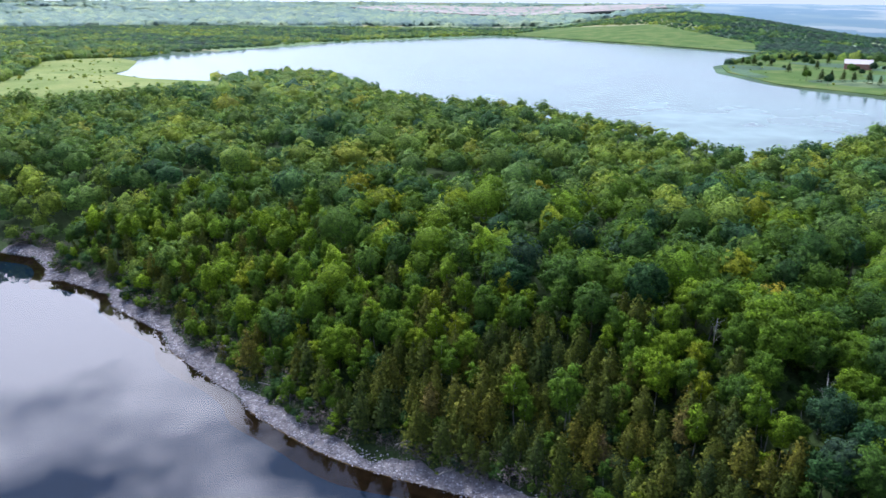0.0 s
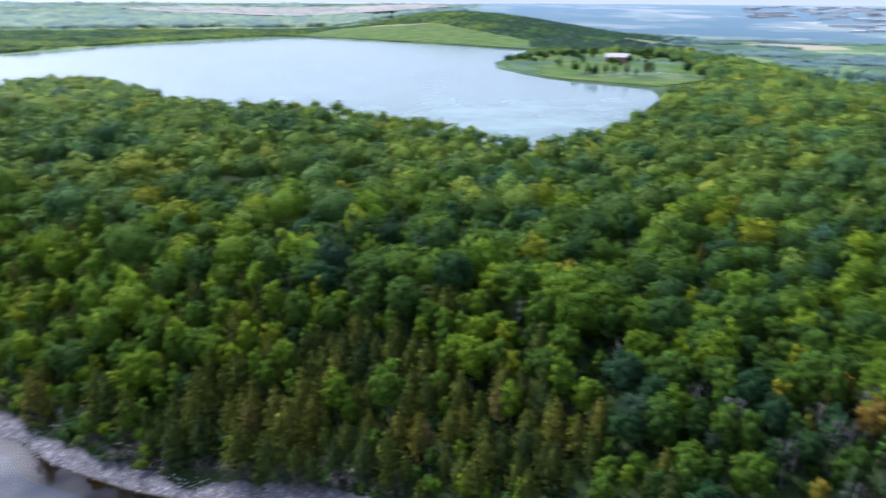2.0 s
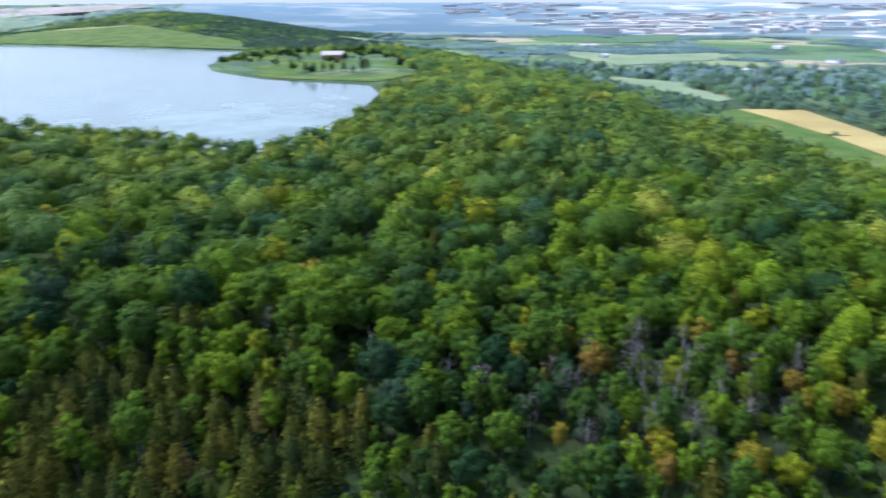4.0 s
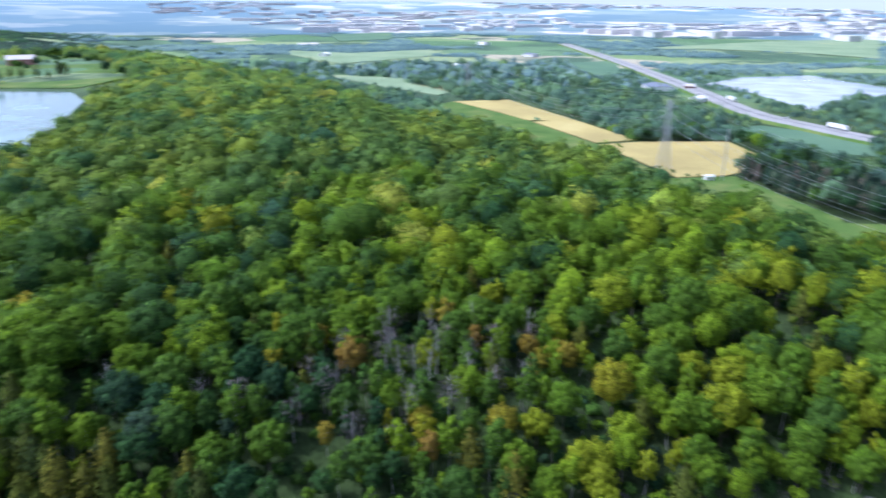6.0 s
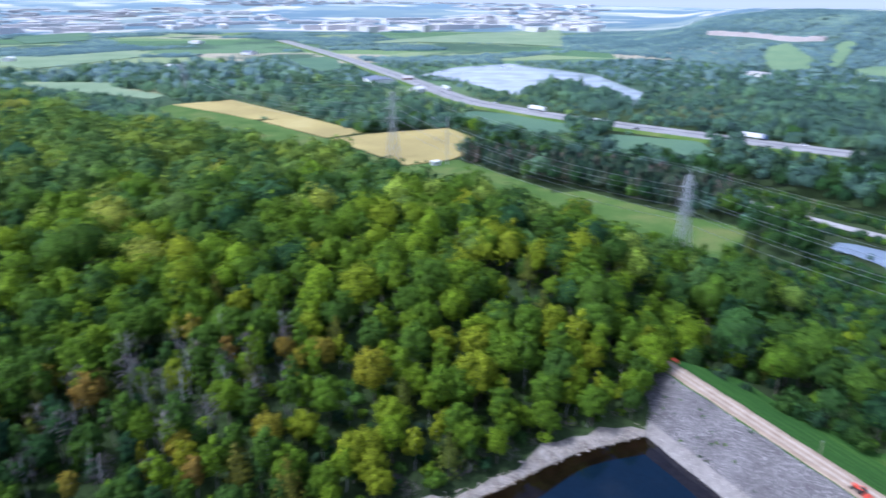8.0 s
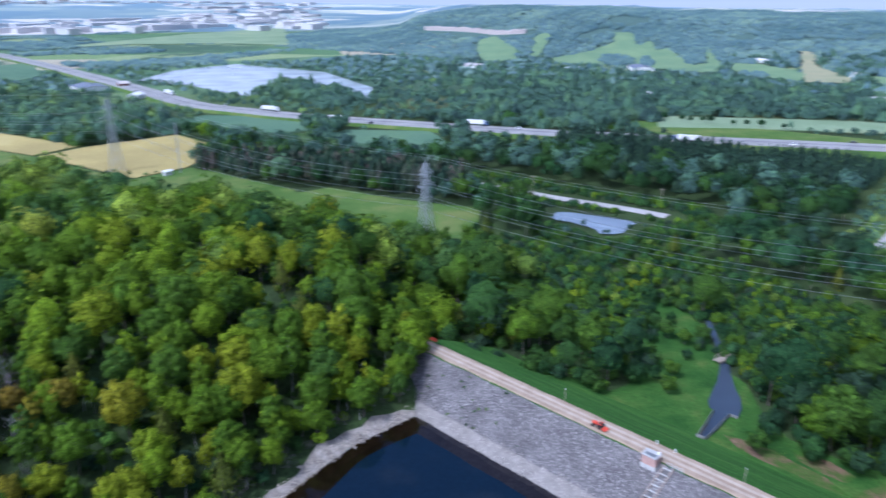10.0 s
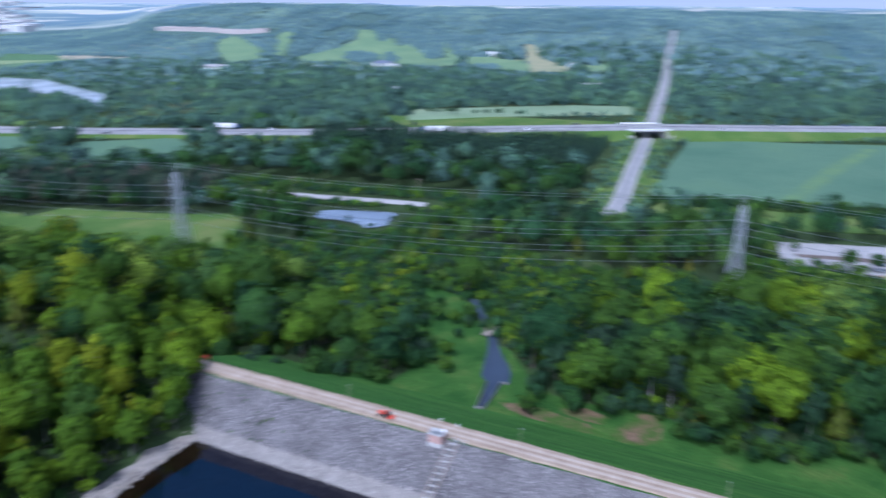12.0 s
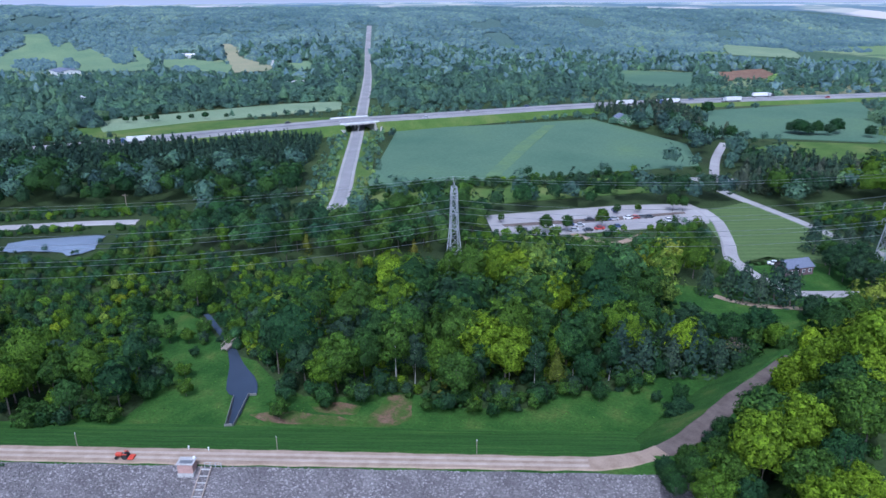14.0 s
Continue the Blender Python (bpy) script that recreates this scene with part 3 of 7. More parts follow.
def add_bar(bm, a, b, r=0.05, sides=4):
    """A thin straight member from a to b."""
    a, b = Vector(a), Vector(b)
    d = b - a
    q = d.to_track_quat("Z", "Y").to_matrix()
    ring = []
    for end in (a, b):
        ring.append([bm.verts.new(end + q @ Vector((r * math.cos(2 * math.pi * (i + 0.5) / sides), r * math.sin(2 * math.pi * (i + 0.5) / sides), 0))) for i in range(sides)])
    for i in range(sides):
        bm.faces.new((ring[0][i], ring[0][(i + 1) % sides], ring[1][(i + 1) % sides], ring[1][i]))
    bm.faces.new(ring[0][::-1]), bm.faces.new(ring[1])


def bar(a, b, r=0.05, sides=4):
    bm = bmesh.new()
    add_bar(bm, a, b, r, sides)
    return bm


def sheet(name, poly, lift, material, label, category, skirt=0.6, z=None):
    """A patch of land or water that lies on the ground, with a low edge."""
    bm = bmesh.new()
    vs = [bm.verts.new((x, y, (gz(x, y) if z is None else z) + lift)) for x, y in poly]
    f = bm.faces.new(vs)
    f.normal_update()
    if f.normal.z < 0:
        f.normal_flip()
    low = [bm.verts.new((v.co.x, v.co.y, v.co.z - skirt)) for v in vs]
    for i in range(len(vs)):
        j = (i + 1) % len(vs)
        bm.faces.new((vs[i], vs[j], low[j], low[i]))
    bmesh.ops.triangulate(bm, faces=[f])
    bmesh.ops.recalc_face_normals(bm, faces=bm.faces)
    me = bpy.data.meshes.new(name)
    bm.to_mesh(me)
    bm.free()
    me.materials.append(material)
    return tagged(new(name, me), label, category, kind="structure")


def smooth_line(pts, step=8.0):
    """Points along a rounded line through pts."""
    p = [Vector(q) for q in pts]
    res = []
    for i in range(len(p) - 1):
        a, b, c, d = p[max(i - 1, 0)], p[i], p[i + 1], p[min(i + 2, len(p) - 1)]
        n = max(1, int((c - b).length / step))
        for k in range(n):
            u = k / n
            res.append(0.5 * (2 * b + (c - a) * u + (2 * a - 5 * b + 4 * c - d) * u * u + (3 * b - a - 3 * c + d) * u ** 3))
    res.append(p[-1])
    return res


def ribbon(name, pts, width, lift, material, label, category, thick=0.8, zs=None, step=8.0, parent=None, by=None, rag=0.0):
    """A road along a line: a raised strip with shoulders that fall to the ground."""
    line = smooth_line([(*p[:2], 0 if by is None else by[i]) for i, p in enumerate(pts)], step)
    xs, ys = np.array([p.x for p in line]), np.array([p.y for p in line])
    zl = ground(xs, ys)
    if by is not None:
        zl = np.array([p.z for p in line])
    if zs is not None:
        run = np.cumsum([0] + [(line[i + 1] - line[i]).length for i in range(len(line) - 1)])
        zl = np.interp(run / run[-1], np.linspace(0, 1, len(zs)), zs)
    zl = zl + lift
    verts, faces = [], []
    for i, p in enumerate(line):
        t = line[min(i + 1, len(line) - 1)] - line[max(i - 1, 0)]
        s = Vector((-t.y, t.x, 0)).normalized()
        w = (np.interp(i / (len(line) - 1), np.linspace(0, 1, len(width)), width) if isinstance(width, (list, tuple)) else width) / 2
        wl, wr = w + rag * math.sin(i * 1.9) + rag * 0.6 * math.sin(i * 4.7 + 1), w + rag * math.sin(i * 2.3 + 2) + rag * 0.6 * math.sin(i * 5.3)
        for o, dz in ((-wl - thick * 1.5, -thick), (-wl, 0), (wr, 0), (wr + thick * 1.5, -thick)):
            verts.append((p.x + s.x * o, p.y + s.y * o, zl[i] + dz))
    for i in range(len(line) - 1):
        for k in range(3):
            a = i * 4 + k
            faces.append((a, a + 4, a + 5, a + 1)[::-1])
    ob = link_mesh(name, verts, faces, material, parent)
    return tagged(ob, label, category, kind="structure") if parent is None else ob


# ---- ground ----
def ground_material():
    m, nt, b = nodes_of("earth")
    pos = nt.nodes.new("ShaderNodeNewGeometry").outputs["Position"]
    ln = nt.nodes.new("ShaderNodeVectorMath")
    ln.operation = "LENGTH"
    nt.links.new(pos, ln.inputs[0])
    far = nt.nodes.new("ShaderNodeMapRange")
    far.inputs["From Min"].default_value, far.inputs["From Max"].default_value = 640, 900
    nt.links.new(ln.outputs["Value"], far.inputs["Value"])
    n1, n2, n3 = noise_node(nt, 0.02, 5, 0.6, pos), noise_node(nt, 0.9, 4, 0.6, pos), noise_node(nt, 0.0035, 6, 0.65, pos)
    floor = ramp_node(nt, [(0.35, (0.028, 0.042, 0.017)), (0.55, (0.042, 0.068, 0.022)), (0.75, (0.064, 0.088, 0.030))])
    nt.links.new(n1.outputs["Fac"], floor.inputs["Fac"])
    vo = nt.nodes.new("ShaderNodeTexVoronoi")
    vo.inputs["Scale"].default_value = 1 / 210
    mp = nt.nodes.new("ShaderNodeMapping")
    mp.inputs["Scale"].default_value = (1.0, 0.75, 0.0)
    mp.inputs["Rotation"].default_value = (0, 0, 0.6)
    nt.links.new(pos, mp.inputs["Vector"])
    nt.links.new(mp.outputs["Vector"], vo.inputs["Vector"])
    sp = nt.nodes.new("ShaderNodeSeparateColor")
    nt.links.new(vo.outputs["Color"], sp.inputs["Color"])
    # far fields pale, haze painted into their colours
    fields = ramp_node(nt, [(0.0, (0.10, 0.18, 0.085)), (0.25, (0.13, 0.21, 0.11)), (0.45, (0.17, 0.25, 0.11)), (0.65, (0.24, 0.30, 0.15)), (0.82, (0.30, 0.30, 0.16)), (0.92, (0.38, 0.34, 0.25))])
    fields.color_ramp.interpolation = "CONSTANT"
    nt.links.new(sp.outputs["Red"], fields.inputs["Fac"])
    woods = ramp_node(nt, [(0.50, (0, 0, 0)), (0.56, (1, 1, 1))])
    nt.links.new(n3.outputs["Fac"], woods.inputs["Fac"])
    mosaic = mixed(nt, woods.outputs["Color"], fields.outputs["Color"], (0.070, 0.120, 0.075))
    # wooded slopes have no fields between the trees
    sz = nt.nodes.new("ShaderNodeSeparateXYZ")
    nt.links.new(pos, sz.inputs[0])
    slope = nt.nodes.new("ShaderNodeMapRange")
    slope.inputs["From Min"].default_value, slope.inputs["From Max"].default_value = 6, 13
    nt.links.new(sz.outputs["Z"], slope.inputs["Value"])
    south = nt.nodes.new("ShaderNodeMapRange")
    south.inputs["From Min"].default_value, south.inputs["From Max"].default_value = 600, 250
    nt.links.new(sz.outputs["Y"], south.inputs["Value"])
    both = nt.nodes.new("ShaderNodeMath")
    both.operation = "MULTIPLY"
    nt.links.new(slope.outputs["Result"], both.inputs[0])
    nt.links.new(south.outputs["Result"], both.inputs[1])
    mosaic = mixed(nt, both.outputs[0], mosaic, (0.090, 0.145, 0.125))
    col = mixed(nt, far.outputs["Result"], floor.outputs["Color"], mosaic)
    g = ramp_node(nt, [(0.3, (0.6, 0.6, 0.6)), (0.7, (1.35, 1.35, 1.3))])
    nt.links.new(n2.outputs["Fac"], g.inputs["Fac"])
    col = mixed(nt, 1.0, col, g.outputs["Color"], "MULTIPLY")
    nt.links.new(col, b.inputs["Base Color"])
    b.inputs["Roughness"].default_value, b.inputs["Specular IOR Level"].default_value = 0.97, 0.15
    bn = nt.nodes.new("ShaderNodeBump")
    bn.inputs["Strength"].default_value, bn.inputs["Distance"].default_value = 0.5, 0.4
    nt.links.new(n2.outputs["Fac"], bn.inputs["Height"])
    nt.links.new(bn.outputs["Normal"], b.inputs["Normal"])
    return m


def build_ground():
    rings = list(np.arange(8, 420, 4.0))
    while rings[-1] < 4940:
        rings.append(min(4940, rings[-1] * 1.0125 + 1))
    rings = np.array(rings)
    angles = np.radians(np.concatenate([np.arange(-38, 182, 0.6), np.arange(182, 322, 3.5)]))
    na, nr = len(angles), len(rings)
    rr, aa = np.meshgrid(rings, angles, indexing="ij")
    px, py = (rr * np.sin(aa)).ravel(), (rr * np.cos(aa)).ravel()
    pz = ground(px, py)
    verts = np.stack([px, py, pz], -1)
    i, j = np.meshgrid(np.arange(nr - 1), np.arange(na), indexing="ij")
    j2 = (j + 1) % na
    quads = np.stack([i * na + j, i * na + j2, (i + 1) * na + j2, (i + 1) * na + j], -1).reshape(-1, 4)[:, ::-1]
    ob = link_mesh("ground", verts, np.ascontiguousarray(quads), ground_material(), flat=False)
    return tagged(ob, "wooded rolling ground of a valley and plateau", "ground", kind="structure")


build_ground()


def water_sheet(name, poly, z, material, label, grow=0.0):
    bm = bmesh.new()
    c = Vector((sum(p[0] for p in poly) / len(poly), sum(p[1] for p in poly) / len(poly), 0))
    vs = [bm.verts.new((x, y, z)) for x, y in poly]
    f = bm.faces.new(vs)
    f.normal_update()
    if f.normal.z < 0:
        f.normal_flip()
    bmesh.ops.triangulate(bm, faces=[f])
    me = bpy.data.meshes.new(name)
    bm.to_mesh(me)
    bm.free()
    me.materials.append(material)
    return tagged(new(name, me), label, "water", kind="structure")


def grown(poly, d):
    """The outline moved outwards by about d."""
    area = sum(poly[i - 1][0] * poly[i][1] - poly[i][0] * poly[i - 1][1] for i in range(len(poly)))
    s = 1 if area > 0 else -1
    res = []
    for i in range(len(poly)):
        a, c = Vector(poly[i - 1]), Vector(poly[(i + 1) % len(poly)])
        t = (c - a).normalized()
        res.append((poly[i][0] + s * t.y * d, poly[i][1] - s * t.x * d))
    return res


DEEP_BED = grown(RESERVOIR, -3.2)
water_sheet("reservoir_bed", DEEP_BED, 3.6, DEEP, "dark bed of the deep reservoir")
water_sheet("water_reservoir", grown(RESERVOIR, 0.6), 5.0, LAKE, "still dark reservoir water mirroring the clouds")
water_sheet("water_lake", grown(LAKE_SHORE, 4), 20.1, FAR_LAKE, "broad pale blue lake among woods")
water_sheet("water_far_lake", POND_LAKE, 0.2, SKY_BRIGHT_LAKE, "small bright lake beside the highway")

# ---- fields and clearings ----
FIELDS = []


def field(name, poly, lift, material, label, category="field"):
    FIELDS.append(poly)
    return sheet(name, poly, lift, material, label, category)


field("stubble_field", [(640, 370), (682, 330), (600, 229), (585, 225), (572, 258), (600, 300)], 0.5, STUBBLE, "golden stubble field along the wood edge")
field("stubble_field", [(596, 225), (532, 150), (505, 172), (567, 250)], 0.5, STUBBLE, "golden stubble field between dark hedges")
field("stubble_field", [(528, 145), (562, 91), (504, 52), (449, 70), (428, 95), (500, 168)], 0.5, STUBBLE, "golden stubble field at the foot of the hill")
field("meadow", [(640, 372), (600, 302), (572, 258), (500, 170), (424, 97), (449, 66), (385, 6), (338, -2), (300, -38), (292, -72), (284, -66), (282, -40), (314, 8), (372, 82), (444, 158), (503, 232), (548, 300), (600, 372)], 0.25, ROUGH_GRASS, "open grass corridor under the power line", "meadow")
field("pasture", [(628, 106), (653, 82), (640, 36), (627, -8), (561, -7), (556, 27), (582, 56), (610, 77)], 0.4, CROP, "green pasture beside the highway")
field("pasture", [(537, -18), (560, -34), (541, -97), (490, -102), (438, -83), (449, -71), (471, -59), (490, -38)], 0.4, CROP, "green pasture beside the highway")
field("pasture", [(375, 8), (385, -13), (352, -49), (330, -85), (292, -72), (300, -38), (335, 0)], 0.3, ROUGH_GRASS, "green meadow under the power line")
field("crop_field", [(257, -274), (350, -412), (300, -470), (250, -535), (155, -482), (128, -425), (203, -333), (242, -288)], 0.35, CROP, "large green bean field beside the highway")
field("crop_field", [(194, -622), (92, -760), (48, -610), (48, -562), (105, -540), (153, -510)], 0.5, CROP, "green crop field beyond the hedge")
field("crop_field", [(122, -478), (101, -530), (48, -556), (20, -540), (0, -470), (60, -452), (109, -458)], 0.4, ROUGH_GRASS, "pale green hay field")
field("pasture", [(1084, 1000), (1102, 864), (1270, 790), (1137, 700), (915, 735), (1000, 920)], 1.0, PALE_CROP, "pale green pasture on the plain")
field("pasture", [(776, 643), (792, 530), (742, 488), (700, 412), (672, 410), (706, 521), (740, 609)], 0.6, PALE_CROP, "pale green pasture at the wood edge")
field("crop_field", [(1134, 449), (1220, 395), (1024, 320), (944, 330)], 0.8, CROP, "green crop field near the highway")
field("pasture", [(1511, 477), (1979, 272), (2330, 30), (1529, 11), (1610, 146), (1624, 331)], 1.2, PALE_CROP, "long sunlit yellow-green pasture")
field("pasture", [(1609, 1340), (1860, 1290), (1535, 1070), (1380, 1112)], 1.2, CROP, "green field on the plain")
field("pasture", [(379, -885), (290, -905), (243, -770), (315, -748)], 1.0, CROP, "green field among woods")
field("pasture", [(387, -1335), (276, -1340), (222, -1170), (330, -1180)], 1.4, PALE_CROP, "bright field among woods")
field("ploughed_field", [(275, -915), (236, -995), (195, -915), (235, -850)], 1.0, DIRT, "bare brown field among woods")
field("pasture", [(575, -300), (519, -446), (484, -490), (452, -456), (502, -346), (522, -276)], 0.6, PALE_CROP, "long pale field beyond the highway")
sheet("weed_streak", [(217, -330), (210, -334), (238, -420), (261, -494), (268, -490), (247, -415)], 0.45, WEEDY_CROP, "paler weedy streak across the bean field", "field", 0.1)
# grass runs on the wooded ridge
RUNS = [
    [(1331, -330), (1344, -363), (1204, -363), (1113, -339), (1086, -283), (1198, -293)],
    [(1288, -423), (1310, -450), (1276, -449), (1207, -414), (1126, -376), (1131, -364)],
    [(1105, -388), (1147, -463), (1193, -529), (1270, -567), (1269, -603), (1164, -559), (1179, -594), (1119, -574), (1127, -600), (1031, -580), (935, -573), (883, -561), (889, -528), (940, -474), (1023, -431), (1050, -368)],
    [(956, -606), (928, -627), (848, -629), (818, -626), (764, -577), (816, -571), (891, -570)],
    [(970, -722), (952, -736), (845, -665), (758, -648), (740, -619), (760, -583), (859, -649)],
    [(764, -661), (756, -705), (707, -675), (709, -646)],
    [(1130, -666), (1092, -655), (1002, -617), (911, -576), (923, -556), (980, -579), (1055, -627)],
]
# trees left standing between the runs
RUN_WOODS = [
    [(1271, -603), (1282, -622), (1166, -580), (1151, -563), (1203, -575)],
    [(1238, -637), (1265, -683), (1155, -658), (1069, -634), (988, -584), (962, -555), (991, -555), (1059, -591), (1110, -598), (1158, -607)],
    [(1235, -515), (1269, -557), (1237, -552), (1190, -519), (1174, -486)],
    [(1055, -448), (1112, -481), (1111, -504), (1066, -510), (991, -475), (983, -443)],
    [(997, -486), (1079, -532), (1073, -542), (998, -512), (967, -492)],
    [(1225, -700), (1238, -730), (1083, -663), (994, -624), (911, -583), (914, -575), (1007, -614), (1097, -652)],
    [(839, -545), (868, -572), (844, -585), (801, -558)],
]


def draped(name, poly, lift, material, label, category, cell=18.0):
    """A patch that follows rising ground: a grid of cells cut to the outline."""
    bm = bmesh.new()
    f = bm.faces.new([bm.verts.new((x, y, 0)) for x, y in poly])
    lo = [min(p[k] for p in poly) for k in (0, 1)]
    hi = [max(p[k] for p in poly) for k in (0, 1)]
    for k, axis in ((0, (1, 0, 0)), (1, (0, 1, 0))):
        v = lo[k] + cell
        while v < hi[k]:
            bmesh.ops.bisect_plane(bm, geom=bm.verts[:] + bm.edges[:] + bm.faces[:], plane_co=(v if k == 0 else 0, v if k == 1 else 0, 0), plane_no=axis)
            v += cell
    bmesh.ops.triangulate(bm, faces=bm.faces[:])
    xs, ys = np.array([v.co.x for v in bm.verts]), np.array([v.co.y for v in bm.verts])
    for v, z in zip(bm.verts, ground(xs, ys)):
        v.co.z = z + lift
    bmesh.ops.recalc_face_normals(bm, faces=bm.faces[:])
    if sum(g.normal.z for g in bm.faces) < 0:
        bmesh.ops.reverse_faces(bm, faces=bm.faces[:])
    me = bpy.data.meshes.new(name)
    bm.to_mesh(me)
    bm.free()
    me.materials.append(material)
    FIELDS.append(poly)
    return tagged(new(name, me), label, category, kind="structure")


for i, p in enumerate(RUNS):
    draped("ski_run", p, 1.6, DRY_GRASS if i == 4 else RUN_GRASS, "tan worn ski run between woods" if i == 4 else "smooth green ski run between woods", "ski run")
draped("meadow", [(-420, 520), (-328, 516), (-291, 553), (-262, 602), (-222, 640), (-200, 670), (-330, 700), (-420, 680)], 0.9, SUNLIT_MARSH_GRASS, "yellow-green reed meadow behind the lake", "meadow")
draped("meadow", [(-403, 666), (-478, 880), (-435, 975), (-360, 930), (-352, 787), (-330, 700)], 0.95, SUNLIT_MARSH_GRASS, "yellow-green marsh meadow by the lake", "meadow")
draped("meadow", [(-335, 702), (-262, 640), (-200, 672), (-196, 700), (-236, 716), (-300, 738), (-351, 784), (-356, 792), (-400, 700)], 1.0, SUNLIT_MARSH_GRASS, "yellow-green reed bed at the end of the lake", "meadow")
field("meadow", [(140, 1640), (250, 1500), (375, 1330), (480, 1140), (560, 1330), (480, 1700), (300, 1950)], 1.5, ROUGH_GRASS, "grassy bank above the lake", "meadow")
field("meadow", [(322, 835), (332, 725), (345, 690), (392, 615), (470, 640), (560, 800), (600, 960), (520, 1010), (420, 990), (345, 915)], 0.8, ROUGH_GRASS, "grassy point with scattered trees", "meadow")
field("meadow", [(463, -265), (450, -300), (420, -355), (395, -385), (430, -420), (520, -330), (560, -260)], 0.5, ROUGH_GRASS, "grass verge along the highway", "meadow")
field("meadow", [(200, -262), (255, -240), (262, -262), (245, -280), (205, -325), (130, -395), (110, -372), (140, -340), (185, -285)], 0.25, ROUGH_GRASS, "rough meadow between hedge and car park", "meadow")
field("lawn", [(98, -330), (72, -288), (60, -270), (45, -292), (15, -290), (10, -318), (57, -345), (84, -362)], 0.25, STRIPES, "mown lawn beside the park road", "lawn")
field("lawn", [(66, -250), (64, -272), (56, -288), (32, -292), (12, -280), (16, -258), (40, -250)], 0.25, GRASS, "mown lawn round the visitor building", "lawn")
field("lawn", [(76, -228), (75, -239), (59, -247), (40, -254.5), (23, -253), (18, -240), (26, -214), (36, -204), (52, -205), (66, -214)], 0.25, GRASS, "mown lawn below the visitor building", "lawn")
MEADOW_FOOT = [(186, -39.5), (178, -50.5), (170, -61.5), (162, -72), (156, -76), (158, -82), (164, -88), (176, -94), (192, -101), (208, -108), (213, -118), (197, -123), (184, -120.5), (170, -115), (160, -113), (152, -114), (138, -109.5), (127, -109), (117, -116), (111, -124), (103, -127), (93.5, -126.5), (77.5, -138), (73.5, -151.5), (61, -160), (61, -175), (54, -178.5), (46, -186.5), (38.5, -197), (38.6, -207), (32, -213), (30, -202), (31, -185), (35, -160), (36, -145), (45, -125), (150, -55), (176, -37)]
field("meadow", MEADOW_FOOT, 0.12, GRASS, "green meadow at the foot of the dam", "meadow")


# ---- roads ----
ROADS = []


def road(name, pts, width, lift, material, label, category="road", zs=None, step=8.0, by=None, thick=0.8, rag=0.0):
    ROADS.append((pts, max(width) if isinstance(width, (list, tuple)) else width))
    return ribbon(name, pts, width, lift, material, label, category, thick, zs, step, None, by, rag)


HIGHWAY_EAST = [(1600, 640), (1204, 385), (882, 193), (720, 103), (660, 45), (615, -10), (555, -102), (499, -185), (440, -282), (383, -383.5)]
HIGHWAY_WEST = [(371, -404.5), (337, -464), (287, -556), (235, -631), (183, -688), (76, -800), (-60, -960)]
EAST_Z, WEST_Z = [2.0] * 6 + [2.2, 3.0, 5.2, 6.6], [6.6, 5.6, 4.0, 3.2, 3.0, 3.0, 3.0]
HIGHWAY = HIGHWAY_EAST + HIGHWAY_WEST
for pts, zs in ((HIGHWAY_EAST, EAST_Z), (HIGHWAY_WEST, WEST_Z)):
    ROADS.append((pts, 32))
    ribbon("embankment", pts, 27, 0.0, ROUGH_GRASS, "grassy embankment of the highway", "embankment", thick=6.0, by=zs)


def offset_line(pts, d):
    res = []
    for i in range(len(pts)):
        a, c = Vector(pts[max(i - 1, 0)]), Vector(pts[min(i + 1, len(pts) - 1)])
        t = (c - a).normalized()
        res.append((pts[i][0] - t.y * d, pts[i][1] + t.x * d))
    return res


for pts, zs in ((HIGHWAY_EAST, EAST_Z), (HIGHWAY_WEST, WEST_Z)):
    for d in (-6.4, 6.4):
        ribbon("road_highway", offset_line(pts, d), 11.2, 0.35, HIGHWAY_ASPHALT, "pale grey carriageway of a divided highway", "highway", thick=0.3, by=zs)
    ribbon("highway_median", pts, 0.6, 1.0, ASPHALT, "grey concrete median barrier of the highway", "barrier", thick=0.9, by=zs)
SIDE_ROAD = [(238, -232), (258, -258), (294, -300), (360, -378), (446, -478), (588, -640), (760, -830), (890, -978)]
ROADS.append((SIDE_ROAD[:5], 36))
ribbon("verge", SIDE_ROAD[:5], 28, 0.2, ROUGH_GRASS, "rough grass verges of the two-lane road", "verge")
ribbon("road_shoulder", SIDE_ROAD, [8.4, 8.6, 9.0, 9.0, 8.4, 7.0, 6.4, 6.4], 0.45, PALE_ASPHALT, "pale gravel shoulders of the two-lane road", "shoulder")
road("road_underpass", SIDE_ROAD, [5.2, 5.4, 5.6, 5.8, 5.6, 5.4, 5.4, 5.4], 0.62, HIGHWAY_ASPHALT, "straight two-lane road passing under the highway")
LANE = [(392, -80), (376, -96), (343, -126), (318, -152), (300, -168)]
road("road_lane", LANE, 5, 0.5, PALE_ASPHALT, "pale lane beyond the pond")
road("road_park", [(136, -500), (126, -450), (112, -402), (104, -380), (60, -346), (19, -316), (-40, -290)], 4.2, 0.45, PALE_ASPHALT, "winding paved park road")
road("road_park", [(142, -380), (126, -388), (108, -398), (84, -412)], 6, 0.5, PALE_ASPHALT, "wide paved road junction")
road("road_lot", [(98, -336), (86, -322), (72, -292), (66, -276), (52, -262), (38, -256), (14, -272), (-30, -290)], 4.6, 0.5, PALE_ASPHALT, "curving paved drive to the visitor building")
road("path", [(61, -237), (56, -236), (47, -237), (39, -241), (31, -245), (20, -253)], 2.4, 0.35, GRAVEL, "narrow gravel footpath on the lawn", "path", step=4)
